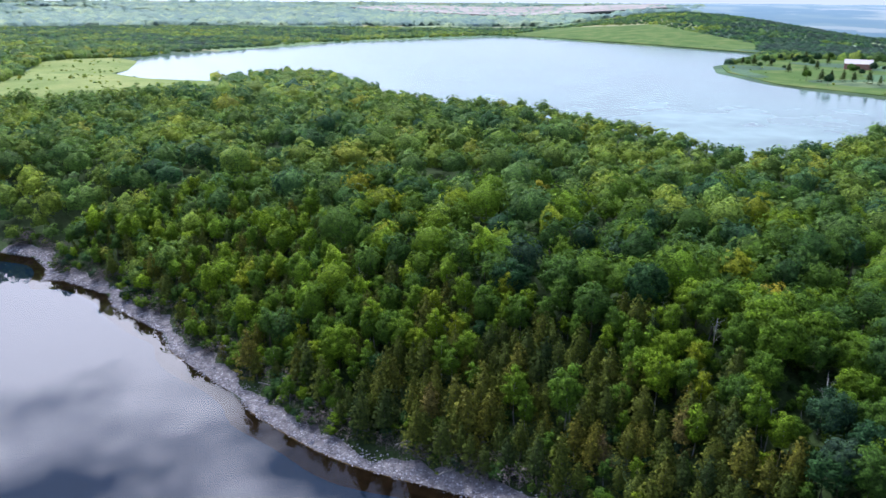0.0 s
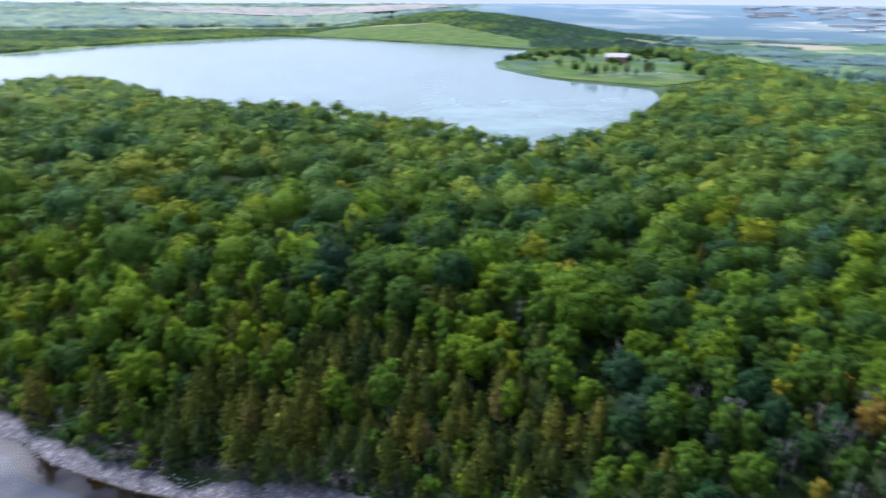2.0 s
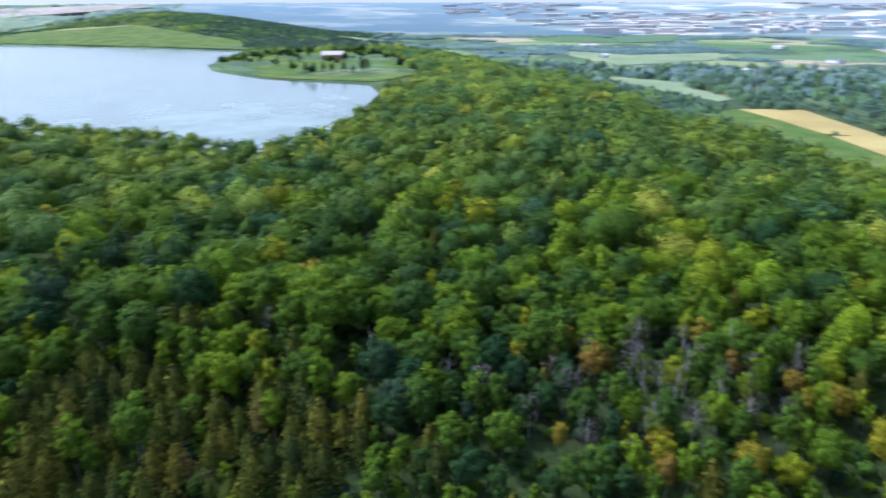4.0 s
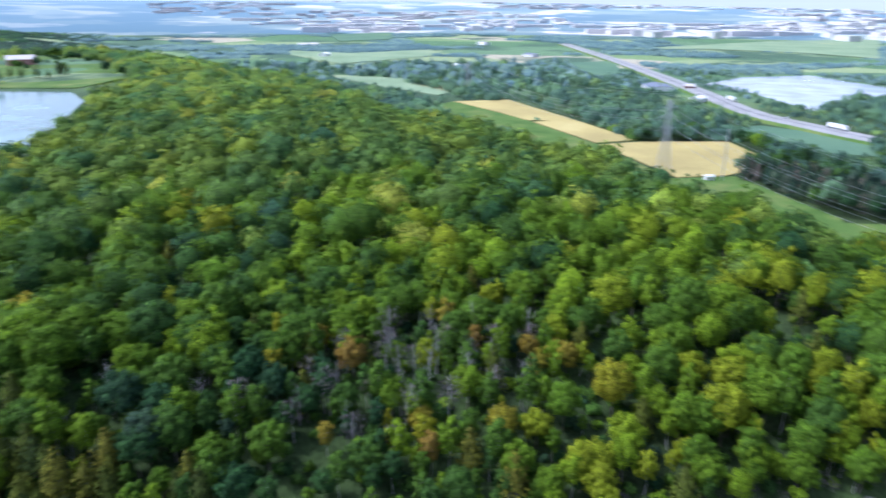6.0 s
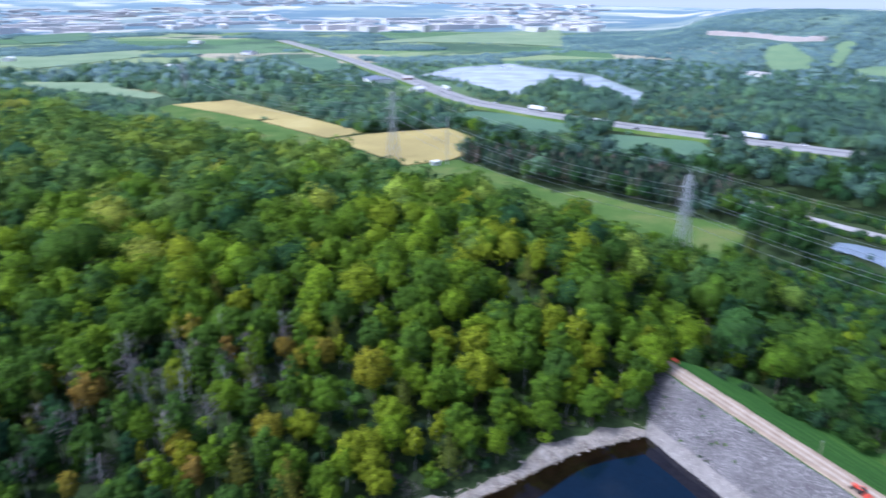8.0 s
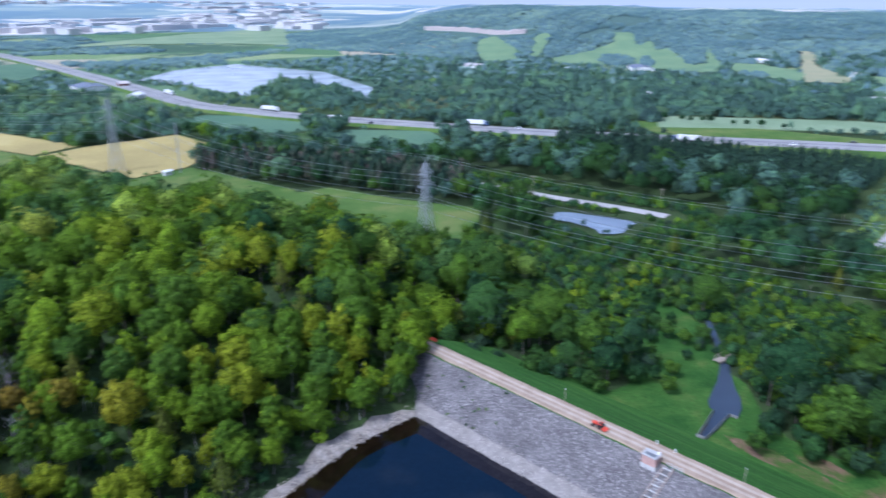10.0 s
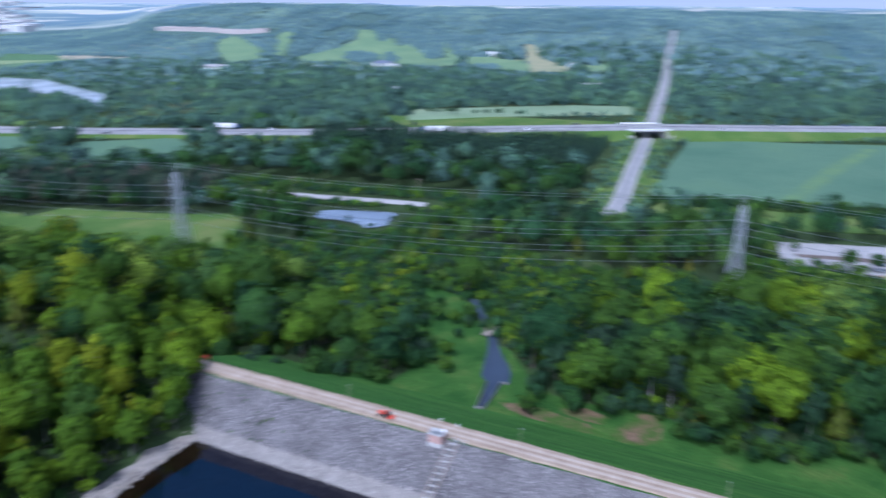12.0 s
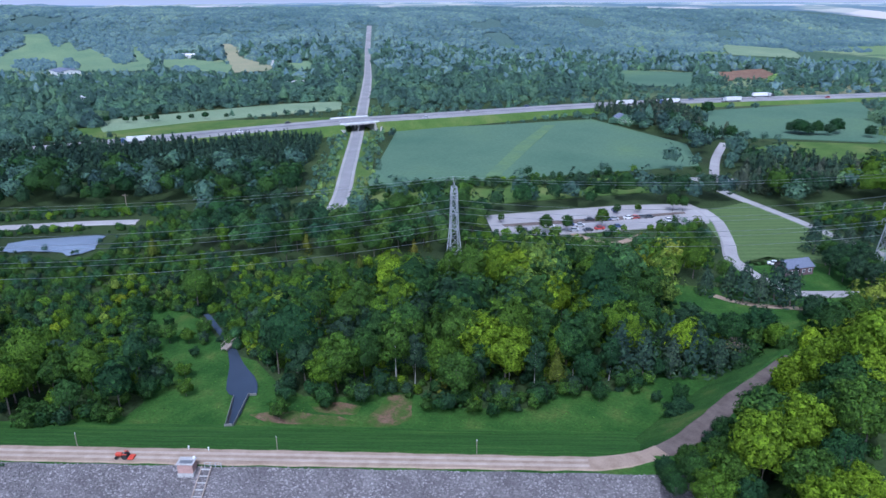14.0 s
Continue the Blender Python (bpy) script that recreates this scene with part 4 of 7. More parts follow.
road("path", [(134, -270), (120, -266), (111, -268), (106, -286)], 2.4, 0.35, GRAVEL, "narrow gravel footpath by the car park", "path", step=4)
LOT = [(176, -268), (131, -321), (106, -342), (94, -334), (88, -317), (102, -300), (134, -265), (157, -247)]
FIELDS.append(LOT)
sheet("pavement_lot", LOT, 0.4, PALE_ASPHALT, "pale asphalt car park with islands", "car park")

# ---- dam ----
along = (DAM_B - DAM_A).normalized()
out = Vector((-along.y, along.x, 0))
if out.dot(Vector((1, -1, 0))) < 0:
    out = -out
DAM_LEN = (DAM_B - DAM_A).length


def dam_point(s, o, z):
    p = DAM_A + along * s + out * o
    return (p.x, p.y, z)


def build_dam():
    dam = thing("dam", DAM_A.x, DAM_A.y, 0, 0, "earth dam with a grey riprap face and grass back", "dam", kind="structure")
    inv = Matrix.Translation(-dam.location)

    def strip(name, profile, material, s0=-4.0, s1=DAM_LEN + 10, n=40, label=""):
        verts, faces = [], []
        for i in range(n + 1):
            for o, z in profile:
                # the face narrows where the bank cuts across it
                a = s0 + max(0.0, -o - 3.0) * 1.05
                s = a + (s1 - a) * i / n
                verts.append(inv @ Vector(dam_point(s, o + 0.25 * math.sin(i * 1.7 + z), z)))
        k = len(profile)
        for i in range(n):
            for j in range(k - 1):
                faces.append((i * k + j, i * k + j + 1, (i + 1) * k + j + 1, (i + 1) * k + j))
        return tagged(link_mesh(name, verts, faces, material, dam), label)

    strip("upstream_face", [(-24.0, 2.5), (-16.5, 5.6), (-2.9, 11.75)], RIP_BED, label="grey riprap slope down to the water")
    strip("washed_band", [(-19.4, 4.5), (-16.5, 5.72), (-14.8, 6.5)], WASHED, s0=-4.5, label="pale washed stone band above the water")
    strip("crest", [(-3.0, 11.4), (-2.9, 11.78), (2.9, 11.78), (3.0, 11.4)], GRASS)
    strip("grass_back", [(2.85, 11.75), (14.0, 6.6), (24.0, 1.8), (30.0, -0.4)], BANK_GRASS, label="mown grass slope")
    return dam


build_dam()
road("road_crest", [(176, -22), (169, -29), (125, -59.3), (80, -90.2), (52, -109.4), (46.4, -113.6), (42.6, -117.4), (39.8, -121.6), (38.3, -125)], [4.2, 4.6, 4.6, 4.6, 4.6, 4.4, 4.2, 4.0, 3.8], 0.13, GRAVEL, "pale gravel track along the dam crest", "track", by=[12, 11.85, 11.85, 11.85, 11.85, 11.84, 11.8, 11.68, 11.5], step=3, thick=0.25, rag=0.12)
ribbon("embankment", [(43, -116.4), (38.2, -122.6), (36, -130), (34.6, -142), (33.2, -156), (30.6, -176), (28.6, -192), (27, -210)], 4.6, -0.12, GRASS, "grassy bank that carries the access track", "embankment", thick=7.5, by=[11.7, 11.6, 11.2, 10.5, 9.5, 8, 7, 6], step=4)
road("road_access", [(41.2, -119.4), (39.8, -121.6), (37.9, -126), (36.4, -130.6), (34.6, -142), (33.2, -156), (30.6, -176), (28.6, -192)], [3.4, 4.0, 4.2, 4.2, 3.8, 3.2, 2.4, 1.2], 0.1, TRACK, "worn earth access track beside the wood", "track", by=[11.7, 11.64, 11.43, 11.15, 10.5, 9.5, 8, 7], step=3, thick=0.2, rag=0.12)


for d in (-0.85, 0.85):
    ribbon("wheel_track", [(p[0] + out.x * d, p[1] + out.y * d) for p in [(169, -29), (125, -59.3), (80, -90.2), (52, -109.4), (47, -113)]], 0.75, 0.165, PALE_GRAVEL, "pale worn wheel track on the dam crest", "wheel track", thick=0.02, by=[11.85, 11.85, 11.85, 11.85, 11.8], step=4)


# ---- stream ----
STREAM = [(190.5, -124), (183, -121.2), (175, -118), (169.8, -116.3), (164.2, -113.2), (159.8, -110.4), (154.8, -106.8), (149.7, -102.1), (145.6, -98.6), (143.1, -97.6), (141.2, -97.7), (138.5, -95.2), (131.7, -88.6), (131.1, -89.4), (132.8, -93), (137.6, -99.2), (138.7, -100.8), (137.4, -102.1), (141.1, -105.4), (145.4, -107.8), (149.2, -108.9), (152.8, -110.3), (157.2, -112.4), (161.5, -114.6), (169.3, -118), (174.8, -119.8), (182.5, -122.8), (189.3, -125.4)]
FIELDS.append(STREAM)
water_sheet("water_stream", STREAM, 0.55, STREAM_WATER, "slate-grey outlet stream")
POND = [(316, -118.5), (314, -125), (306.5, -134.5), (296, -146.5), (291.5, -148), (288, -142.5), (279.5, -136), (279, -130), (281, -125.6), (286.4, -126.4), (291, -124.4), (296, -121), (300, -119), (302, -114.6), (308, -112.8)]
FIELDS.append(POND)
water_sheet("water_pond", POND, 0.5, POND_WATER, "small still pond beside the lane")


# ---- trees ----
rng = np.random.default_rng(7)


def ico(sub):
    bm = bmesh.new()
    bmesh.ops.create_icosphere(bm, subdivisions=sub, radius=1.0)
    v = np.array([tuple(p.co) for p in bm.verts])
    f = np.array([[p.index for p in q.verts] for q in bm.faces])
    bm.free()
    # the underside is never seen
    return v, f[v[f][:, :, 2].mean(1) > -0.55]


ICO1 = ico(1)


def unit(v):
    return v / np.maximum(np.linalg.norm(v, axis=-1, keepdims=True), 1e-9)


def cards(centres, normals, size, r, lean=0.3):
    """Folded sprays of leaves: two triangles each, facing about along normals."""
    n = len(centres)
    normals = unit(normals)
    nn = unit(normals + r.normal(0, lean, (n, 3)))
    a = unit(np.cross(nn, r.normal(0, 1, (n, 3))))
    b = np.cross(nn, a)
    s = (size * r.uniform(0.6, 1.35, n))[:, None]
    v = np.stack([centres + a * s, centres + b * s * 0.7 - nn * s * 0.2, centres - a * s * 0.9, centres - b * s * 0.7 - nn * s * 0.2], 1)
    f = np.arange(4 * n).reshape(n, 4)
    tri = np.concatenate([f[:, [0, 1, 2]], f[:, [0, 2, 3]]])
    soft = np.repeat(unit(normals + r.normal(0, 0.16, (n, 3))), 4, axis=0)
    return v.reshape(-1, 3), tri, soft


def joined(pieces):
    vs, fs, ns, off = [], [], [], 0
    for v, f, n in pieces:
        vs.append(v)
        fs.append(f + off)
        ns.append(n)
        off += len(v)
    return np.concatenate(vs), np.concatenate(fs), np.concatenate(ns)


def broad_crown(seed, lobes, n_cards, size, core, tall=1.0, spread=1.0, fine=1.0, buds=True):
    """A maple-like crown, about 4.5 m in radius on a tree 15 m high, of rounded boughs."""
    r = np.random.default_rng(seed)
    pieces = []
    R, mid, half = 5.3 * spread, 8.5 * tall, 5.7 * tall
    if core:
        v, f = core
        bump = 1 + 0.2 * np.sin(v @ r.normal(0, 2.6, (3, 3))).sum(1, keepdims=True) / 1.7
        pieces.append((v * bump * [R * 0.72, R * 0.72, half * 0.78] + [0, 0, mid - 0.4], f, unit(v + [0, 0, 0.2])))
    per = np.maximum(4, (n_cards / lobes * r.uniform(0.75, 1.25, lobes)).astype(int))
    for i in range(lobes):
        u = (i + 0.5) / lobes
        el = np.arcsin(1 - 1.65 * u)
        az = i * 2.39996 + r.uniform(-0.4, 0.4)
        d = np.array([np.cos(el) * np.cos(az), np.cos(el) * np.sin(az), np.sin(el)])
        c = d * [R * 0.66, R * 0.66, half * 0.70] * r.uniform(0.80, 1.14) + [0, 0, mid]
        lr = R * r.uniform(0.28, 0.44) * fine
        if core and buds:
            pieces.append((ICO1[0] * lr * 0.72 + c, ICO1[1], unit(ICO1[0] + d * 0.4)))
        dirs = unit(r.normal(0, 1, (per[i], 3)) + d * 0.8 + [0, 0, 0.3])
        pts = c + dirs * lr * r.uniform(0.84, 1.06, (per[i], 1)) * [1, 1, 0.85]
        pieces.append(cards(pts, dirs * 0.75 + d * 0.65 + [0, 0, 0.22], size, r))
    return joined(pieces)


def cedar_crown(seed, n_cards, size, core, tall=1.0, slim=1.0):
    """A narrow white cedar or spruce, 12 m high, pointed, with ragged tiers."""
    r = np.random.default_rng(seed)
    H, R = 12.0 * tall, 2.2 * slim
    pieces = []
    if core:
        v, f = core
        zz = (v[:, 2:] + 1) / 2
        w = np.sqrt(np.clip(1 - v[:, 2:] ** 2, 0, 1)) + 1e-3
        rad = R * 0.76 * (1 - zz ** 2.0) + 0.05
        pieces.append((np.concatenate([v[:, :2] / w * rad * np.minimum(1, w * 1.6), 0.6 + zz * (H - 1.4)], 1), f, unit(v * [1, 1, 0.3] + [0, 0, 0.3])))
    u = 1 - r.uniform(0, 1, n_cards) ** 0.72
    az = r.uniform(0, 2 * np.pi, n_cards)
    rad = R * np.clip(1.05 - u ** 2.2, 0.02, 1) * r.uniform(0.82, 1.08, n_cards) * (1 + 0.16 * np.sin(az * 3 + u * 11) + 0.1 * np.sin(az * 5 - u * 23))
    pts = np.stack([rad * np.cos(az), rad * np.sin(az), 0.6 + u * (H - 0.6)], -1)
    nrm = np.stack([np.cos(az), np.sin(az), np.full(n_cards, 0.5)], -1)
    pieces.append(cards(pts, nrm, size, r))
    return joined(pieces)


def tuft(seed, lobes, size, loose=7, up=0.25):
    """A plain rounded clump of foliage for far trees and undergrowth, with a few loose sprays."""
    r = np.random.default_rng(seed)
    pieces = []
    for i in range(lobes):
        o = np.append(r.uniform(-0.55, 0.55, 2), r.uniform(0.55, 0.95)) * size
        v = ICO1[0] * r.uniform(0.62, 1.3, (12, 1)) * size * (0.95 if i == 0 else 0.75) * [1, 1, 1.05]
        pieces.append((v + o, ICO1[1], unit(ICO1[0] + [0, 0, up])))
    d = unit(r.normal(0, 1, (loose, 3)) + [0, 0, 0.6])
    pieces.append(cards(d * size * 1.0 + [0, 0, size * 0.8], d, size * 0.34, r))
    return joined(pieces)


def dome(seed, up):
    """The lit upper half of a far tree."""
    r = np.random.default_rng(seed)
    v, f = ICO1
    f = f[v[f][:, :, 2].mean(1) > -0.2]
    return v * r.uniform(0.7, 1.2, (12, 1)) * [1, 1, 0.8] + [0, 0, 0.6], f, unit(v + [0, 0, up])


def spire(seed):
    """A plain pointed conifer for far woods."""
    r = np.random.default_rng(seed)
    v, f = ICO1
    u = (v[:, 2:] + 1) / 2
    p = np.concatenate([v[:, :2] * 4.6 * (1.05 - u ** 1.2) * r.uniform(0.8, 1.2, (len(v), 1)), 1 + u * 14], 1)
    return p, f, unit(v + [0, 0, 0.4])


def trunk_bm(h, r0, r1, limbs, seed, reach=2.4):
    """A tapered, slightly bent trunk with limbs that rise into the crown."""
    rr = random.Random(seed)
    bm = bmesh.new()

    def tube(pts, ra, rb, sides):
        rings = []
        for i, p in enumerate(pts):
            u = i / (len(pts) - 1)
            rad = ra + (rb - ra) * u
            t = (pts[min(i + 1, len(pts) - 1)] - pts[max(i - 1, 0)]).to_track_quat("Z", "Y").to_matrix()
            rings.append([bm.verts.new(p + t @ Vector((rad * math.cos(2 * math.pi * k / sides), rad * math.sin(2 * math.pi * k / sides), 0))) for k in range(sides)])
        for a, b in zip(rings, rings[1:]):
            for k in range(sides):
                bm.faces.new((a[k], a[(k + 1) % sides], b[(k + 1) % sides], b[k]))
        bm.faces.new(rings[-1])

    bend = Vector((rr.uniform(-0.5, 0.5), rr.uniform(-0.5, 0.5), 0))
    stem = [Vector((0, 0, -0.6 + (h + 0.6) * i / 4)) + bend * math.sin(i * 0.8) for i in range(5)]
    tube(stem, r0, r1, 6)
    for i in range(limbs):
        z = h * rr.uniform(0.42, 0.92)
        a = i * 2.4 + rr.uniform(-0.5, 0.5)
        base = stem[0].lerp(stem[-1], (z + 0.6) / (h + 0.6))
        base.z = z
        ln = reach * rr.uniform(0.7, 1.3) * (1.25 - z / h * 0.6)
        mid = base + Vector((math.cos(a) * ln * 0.5, math.sin(a) * ln * 0.5, ln * 0.35))
        tip = base + Vector((math.cos(a) * ln, math.sin(a) * ln, ln * 1.0))
        tube([base, mid, tip], r1 * 0.7, r1 * 0.15, 4)
    return bm


def shared(name, verts, faces, normals, material):
    me = bpy.data.meshes.new(name)
    me.from_pydata(verts.tolist(), [], faces.tolist())
    me.polygons.foreach_set("use_smooth", np.ones(len(faces), bool))
    a = me.attributes.new("custom_normal", "FLOAT_VECTOR", "POINT")
    a.data.foreach_set("vector", normals.astype(np.float32).ravel())
    me.materials.append(material)
    return me


NEAR_CROWNS = [shared("crown", *broad_crown(100 + i, 26, 640, 0.38, ICO1, 1.0, 1.0, 0.80), LEAF) for i in range(7)]
SLIM_CROWNS = [shared("crown", *broad_crown(200 + i, 12, 230, 0.40, ICO1, 1.05, 0.64, 1.0), LEAF) for i in range(4)]
NEAR_CEDARS = [shared("crown", *cedar_crown(300 + i, 280, 0.37, ICO1, 1.0, 1.0), NEEDLE) for i in range(5)]
SHRUBS = [shared("crown", *broad_crown(350 + i, 8, 120, 0.42, ICO1, 0.5, 0.6), LEAF) for i in range(3)]


DARK_CEDARS = [shared("crown", *cedar_crown(320 + i, 260, 0.42, ICO1, 1.0, 1.0), SPRUCE) for i in range(3)]


def trunk_mesh(h, r0, r1, limbs, seed, material, reach=2.4):
    me = bpy.data.meshes.new("trunk")
    bm = trunk_bm(h, r0, r1, limbs, seed, reach)
    bm.to_mesh(me)
    bm.free()
    me.materials.append(material)
    return me


TRUNKS = [trunk_mesh(10.5, 0.22, 0.10, 3, i, BARK) for i in range(4)]
BIRCH_TRUNKS = [trunk_mesh(12.5, 0.16, 0.06, 3, 20 + i, PALE_BARK, 1.6) for i in range(3)]
CEDAR_TRUNKS = [trunk_mesh(9.0, 0.15, 0.03, 0, 40 + i, BARK) for i in range(2)]
DEAD_TRUNKS = [trunk_mesh(11.5, 0.17, 0.05, 13, 60 + i, PALE_BARK, 2.6) for i in range(4)]
SHRUB_TRUNKS = [trunk_mesh(4.2, 0.10, 0.04, 4, 80, BARK, 1.4)]


def tree(name, x, y, crowns, trunks, size, tint, label, group, i=0, wide=1.0, z=None):
    t = thing(name, x, y, (gz(x, y) if z is None else z), (i * 137.5) % 360, label, "tree", group)
    t.scale = (size * wide, size * wide, size)
    a = new("trunk", trunks[i % len(trunks)])
    a.parent = t
    if crowns:
        c = new("crown", crowns[i % len(crowns)])
        c.parent = t
        c["tint"] = float(tint)
    return t


def clear_of(px, py):
    """True where trees may stand."""
    ok = ~inside(px, py, RESERVOIR) & ~inside(px, py, LAKE_SHORE) & ~inside(px, py, POND_LAKE)
    ok &= seg_dist(px, py, RESERVOIR) > 5.0
    ok &= (seg_dist(px, py, LAKE_SHORE) > 12)
    for p in FIELDS:
        ok &= ~inside(px, py, p)
    for pts, w in ROADS:
        ok &= seg_dist(px, py, [q[:2] for q in pts], False) > w / 2 + np.where(np.hypot(px, py) < 260, np.where((py < -112) & (px < 44), 4.6, 1.6), np.where(np.hypot(px, py) > 520, 9.5, 5.0))
    s = (px - DAM_A.x) * along.x + (py - DAM_A.y) * along.y
    o = (px - DAM_A.x) * out.x + (py - DAM_A.y) * out.y
    ok &= ~((s > -2 + np.maximum(0, -o - 3) * 0.95) & (s < DAM_LEN - 2) & (o > -30) & (o < 29))
    return ok


def scatter(r0, r1, step, a0=-36.0, a1=179.0, jit=0.42):
    n = int(2 * r1 / step) + 2
    g = (np.arange(n) - n / 2) * step
    gx, gy = np.meshgrid(g, g)
    gx = gx + (np.arange(n) % 2)[:, None] * step * 0.5 + rng.uniform(-jit, jit, gx.shape) * step
    gy = gy * 0.92 + rng.uniform(-jit, jit, gx.shape) * step
    gx, gy = gx.ravel(), gy.ravel()
    r, a = np.hypot(gx, gy), np.degrees(np.arctan2(gx, gy))
    k = (r >= r0) & (r < r1) & (a > a0) & (a < a1)
    return gx[k], gy[k]


CEDAR_WOOD = [(-27, 138), (-11, 152), (6, 158), (26, 156), (42, 143), (58, 128), (68, 112), (60, 100), (40, 108), (10, 122), (-9, 130)]
SPRUCE_WOOD = [(500, -190), (465, -255), (356, -352), (310, -306), (338, -258), (369, -216), (430, -158)]
PINE_WOOD = [(459, 63), (445, 22), (432, -13), (406, -58), (372, -93), (346, -80), (392, -7), (420, 60)]
DARK_BELTS = [[(261, -550), (223, -554), (187, -531), (142, -494), (135, -510), (168, -552), (214, -618), (265, -603)], [(97, -377), (82, -374), (65, -393), (48, -418), (41, -444), (55, -459), (81, -440), (101, -434)]]


def tint_of(px, py):
    """Patches of dark, fresh and turning crowns; sunlit woods get a yellower tint."""
    base = 0.48 + 0.15 * wave(px, py, 110, 3.0) + 0.09 * wave(px, py, 37, 1.0) + rng.normal(0, 1, px.shape) * np.where(np.hypot(px, py) > 250, 0.10, 0.155)
    # yellow-green woods on two banks, their sunlit brightness put into the tint
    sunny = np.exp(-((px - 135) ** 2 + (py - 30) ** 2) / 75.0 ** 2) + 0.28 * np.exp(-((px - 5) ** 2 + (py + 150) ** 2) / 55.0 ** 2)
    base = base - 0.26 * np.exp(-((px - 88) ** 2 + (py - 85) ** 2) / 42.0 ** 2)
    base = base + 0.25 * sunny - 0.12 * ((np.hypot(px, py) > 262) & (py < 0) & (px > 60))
    base = base - np.interp(np.hypot(px, py), [195, 232], [0.27, 0.0]) * ((px > 60) & (py < -45)) + 0.2 * inside(px, py, LOW_SCRUB[1])
    base = np.where((px < 60) & (py < -60), np.where(rng.uniform(0, 1, px.shape) < 0.58, rng.uniform(0.62, 0.82, px.shape), rng.uniform(0.15, 0.4, px.shape)), base)
    turn = rng.uniform(0, 1, px.shape) < 0.02 * (py > -40) + 0.08 * (np.hypot((px - 112) / 40, (py - 72) / 34) < 1)
    return np.clip(np.where(turn, rng.uniform(0.80, 0.94, px.shape) + 0.06 * (np.hypot((px - 112) / 40, (py - 72) / 34) < 1), np.minimum(base, 0.84)), 0.02, 1.0)


def stand(name, px, py, pz, templates, material, size, tint, label, category="trees", wide=None):
    """Many trees that nobody could count, as one mesh."""
    vs, fs, ts, ns, off = [], [], [], [], 0
    pick = rng.integers(0, len(templates), len(px))
    turn = rng.uniform(0, 2 * np.pi, len(px))
    for k, (tv, tf, tn) in enumerate(templates):
        idx = np.where(pick == k)[0]
        if not len(idx):
            continue
        c, s = np.cos(turn[idx]), np.sin(turn[idx])
        sc = size[idx]
        wd = sc if wide is None else sc * wide[idx]
        x = (tv[None, :, 0] * c[:, None] - tv[None, :, 1] * s[:, None]) * wd[:, None] + px[idx][:, None]
        y = (tv[None, :, 0] * s[:, None] + tv[None, :, 1] * c[:, None]) * wd[:, None] + py[idx][:, None]
        z = tv[None, :, 2] * sc[:, None] + pz[idx][:, None]
        vs.append(np.stack([x, y, z], -1).reshape(-1, 3))
        fs.append((tf[None] + (np.arange(len(idx)) * len(tv))[:, None, None]).reshape(-1, 3) + off)
        ts.append(np.repeat(tint[idx], len(tv)))
        nx = tn[None, :, 0] * c[:, None] - tn[None, :, 1] * s[:, None]
        ny = tn[None, :, 0] * s[:, None] + tn[None, :, 1] * c[:, None]
        ns.append(np.stack([nx, ny, np.broadcast_to(tn[None, :, 2], nx.shape)], -1).reshape(-1, 3))
        off += len(tv) * len(idx)
    if not vs:
        return None
    ob = link_mesh(name, np.concatenate(vs), np.concatenate(fs), material, tint=np.concatenate(ts), normals=np.concatenate(ns))
    return tagged(ob, label, category, kind="stuff")


STEM = (np.array([[-0.2, -0.2, -0.5], [0.2, -0.2, -0.5], [0, 0.25, -0.5], [-0.1, -0.1, 9], [0.1, -0.1, 9], [0, 0.12, 9]]), np.array([[0, 1, 4], [0, 4, 3], [1, 2, 5], [1, 5, 4], [2, 0, 3], [2, 3, 5]]), unit(np.array([[-1, -1, 0], [1, -1, 0], [0, 1, 0], [-1, -1, 0], [1, -1, 0], [0, 1, 0.0]])))
POWER_LINE = [(620, 265), (446, 108), (300, -49), (145, -200), (29, -377)]
LOW_SCRUB = [[(225, -98), (262, -88), (300, -100), (322, -112), (345, -92), (392, -72), (398, -84), (345, -134), (306, -174), (286, -196), (262, -172), (236, -136)], [(165, -240), (140, -262), (92, -312), (62, -292), (70, -262), (120, -232), (150, -218)], [(208, -122), (228, -134), (216, -158), (176, -160), (160, -122), (190, -128)], [(238, -232), (256, -268), (242, -292), (130, -408), (108, -392), (160, -330), (186, -285), (206, -262)], [(198, -64), (293, -106), (268, -138), (214, -173), (192, -164), (165, -142), (147, -126), (141, -114), (152, -114), (172, -119), (192, -128), (203, -126), (212, -118), (187, -106), (169, -97), (164, -89), (181, -76)], [(62, -177), (71, -205), (70, -227), (24, -244), (30, -216), (42, -192)]]


ROADSIDE_WOOD = [(668, -20), (610, -92), (590, -130), (560, -180), (500, -262), (455, -330), (410, -290), (440, -240), (500, -150), (530, -100), (570, -80), (625, -12)]
HEDGE = [(244, -264), (221, -294), (195, -319), (159, -347), (118, -382)]
ROADSIDE_CLUMPS = [[(627, 5), (621, -42), (537, -32), (542, -3)], [(591, -97), (570, -130), (482, -115), (490, -98)]]
PENINSULA = [(684, -62), (781, -50), (846, -24), (857, 15), (831, 44), (752, 50), (700, 40), (672, 0), (655, -40)]


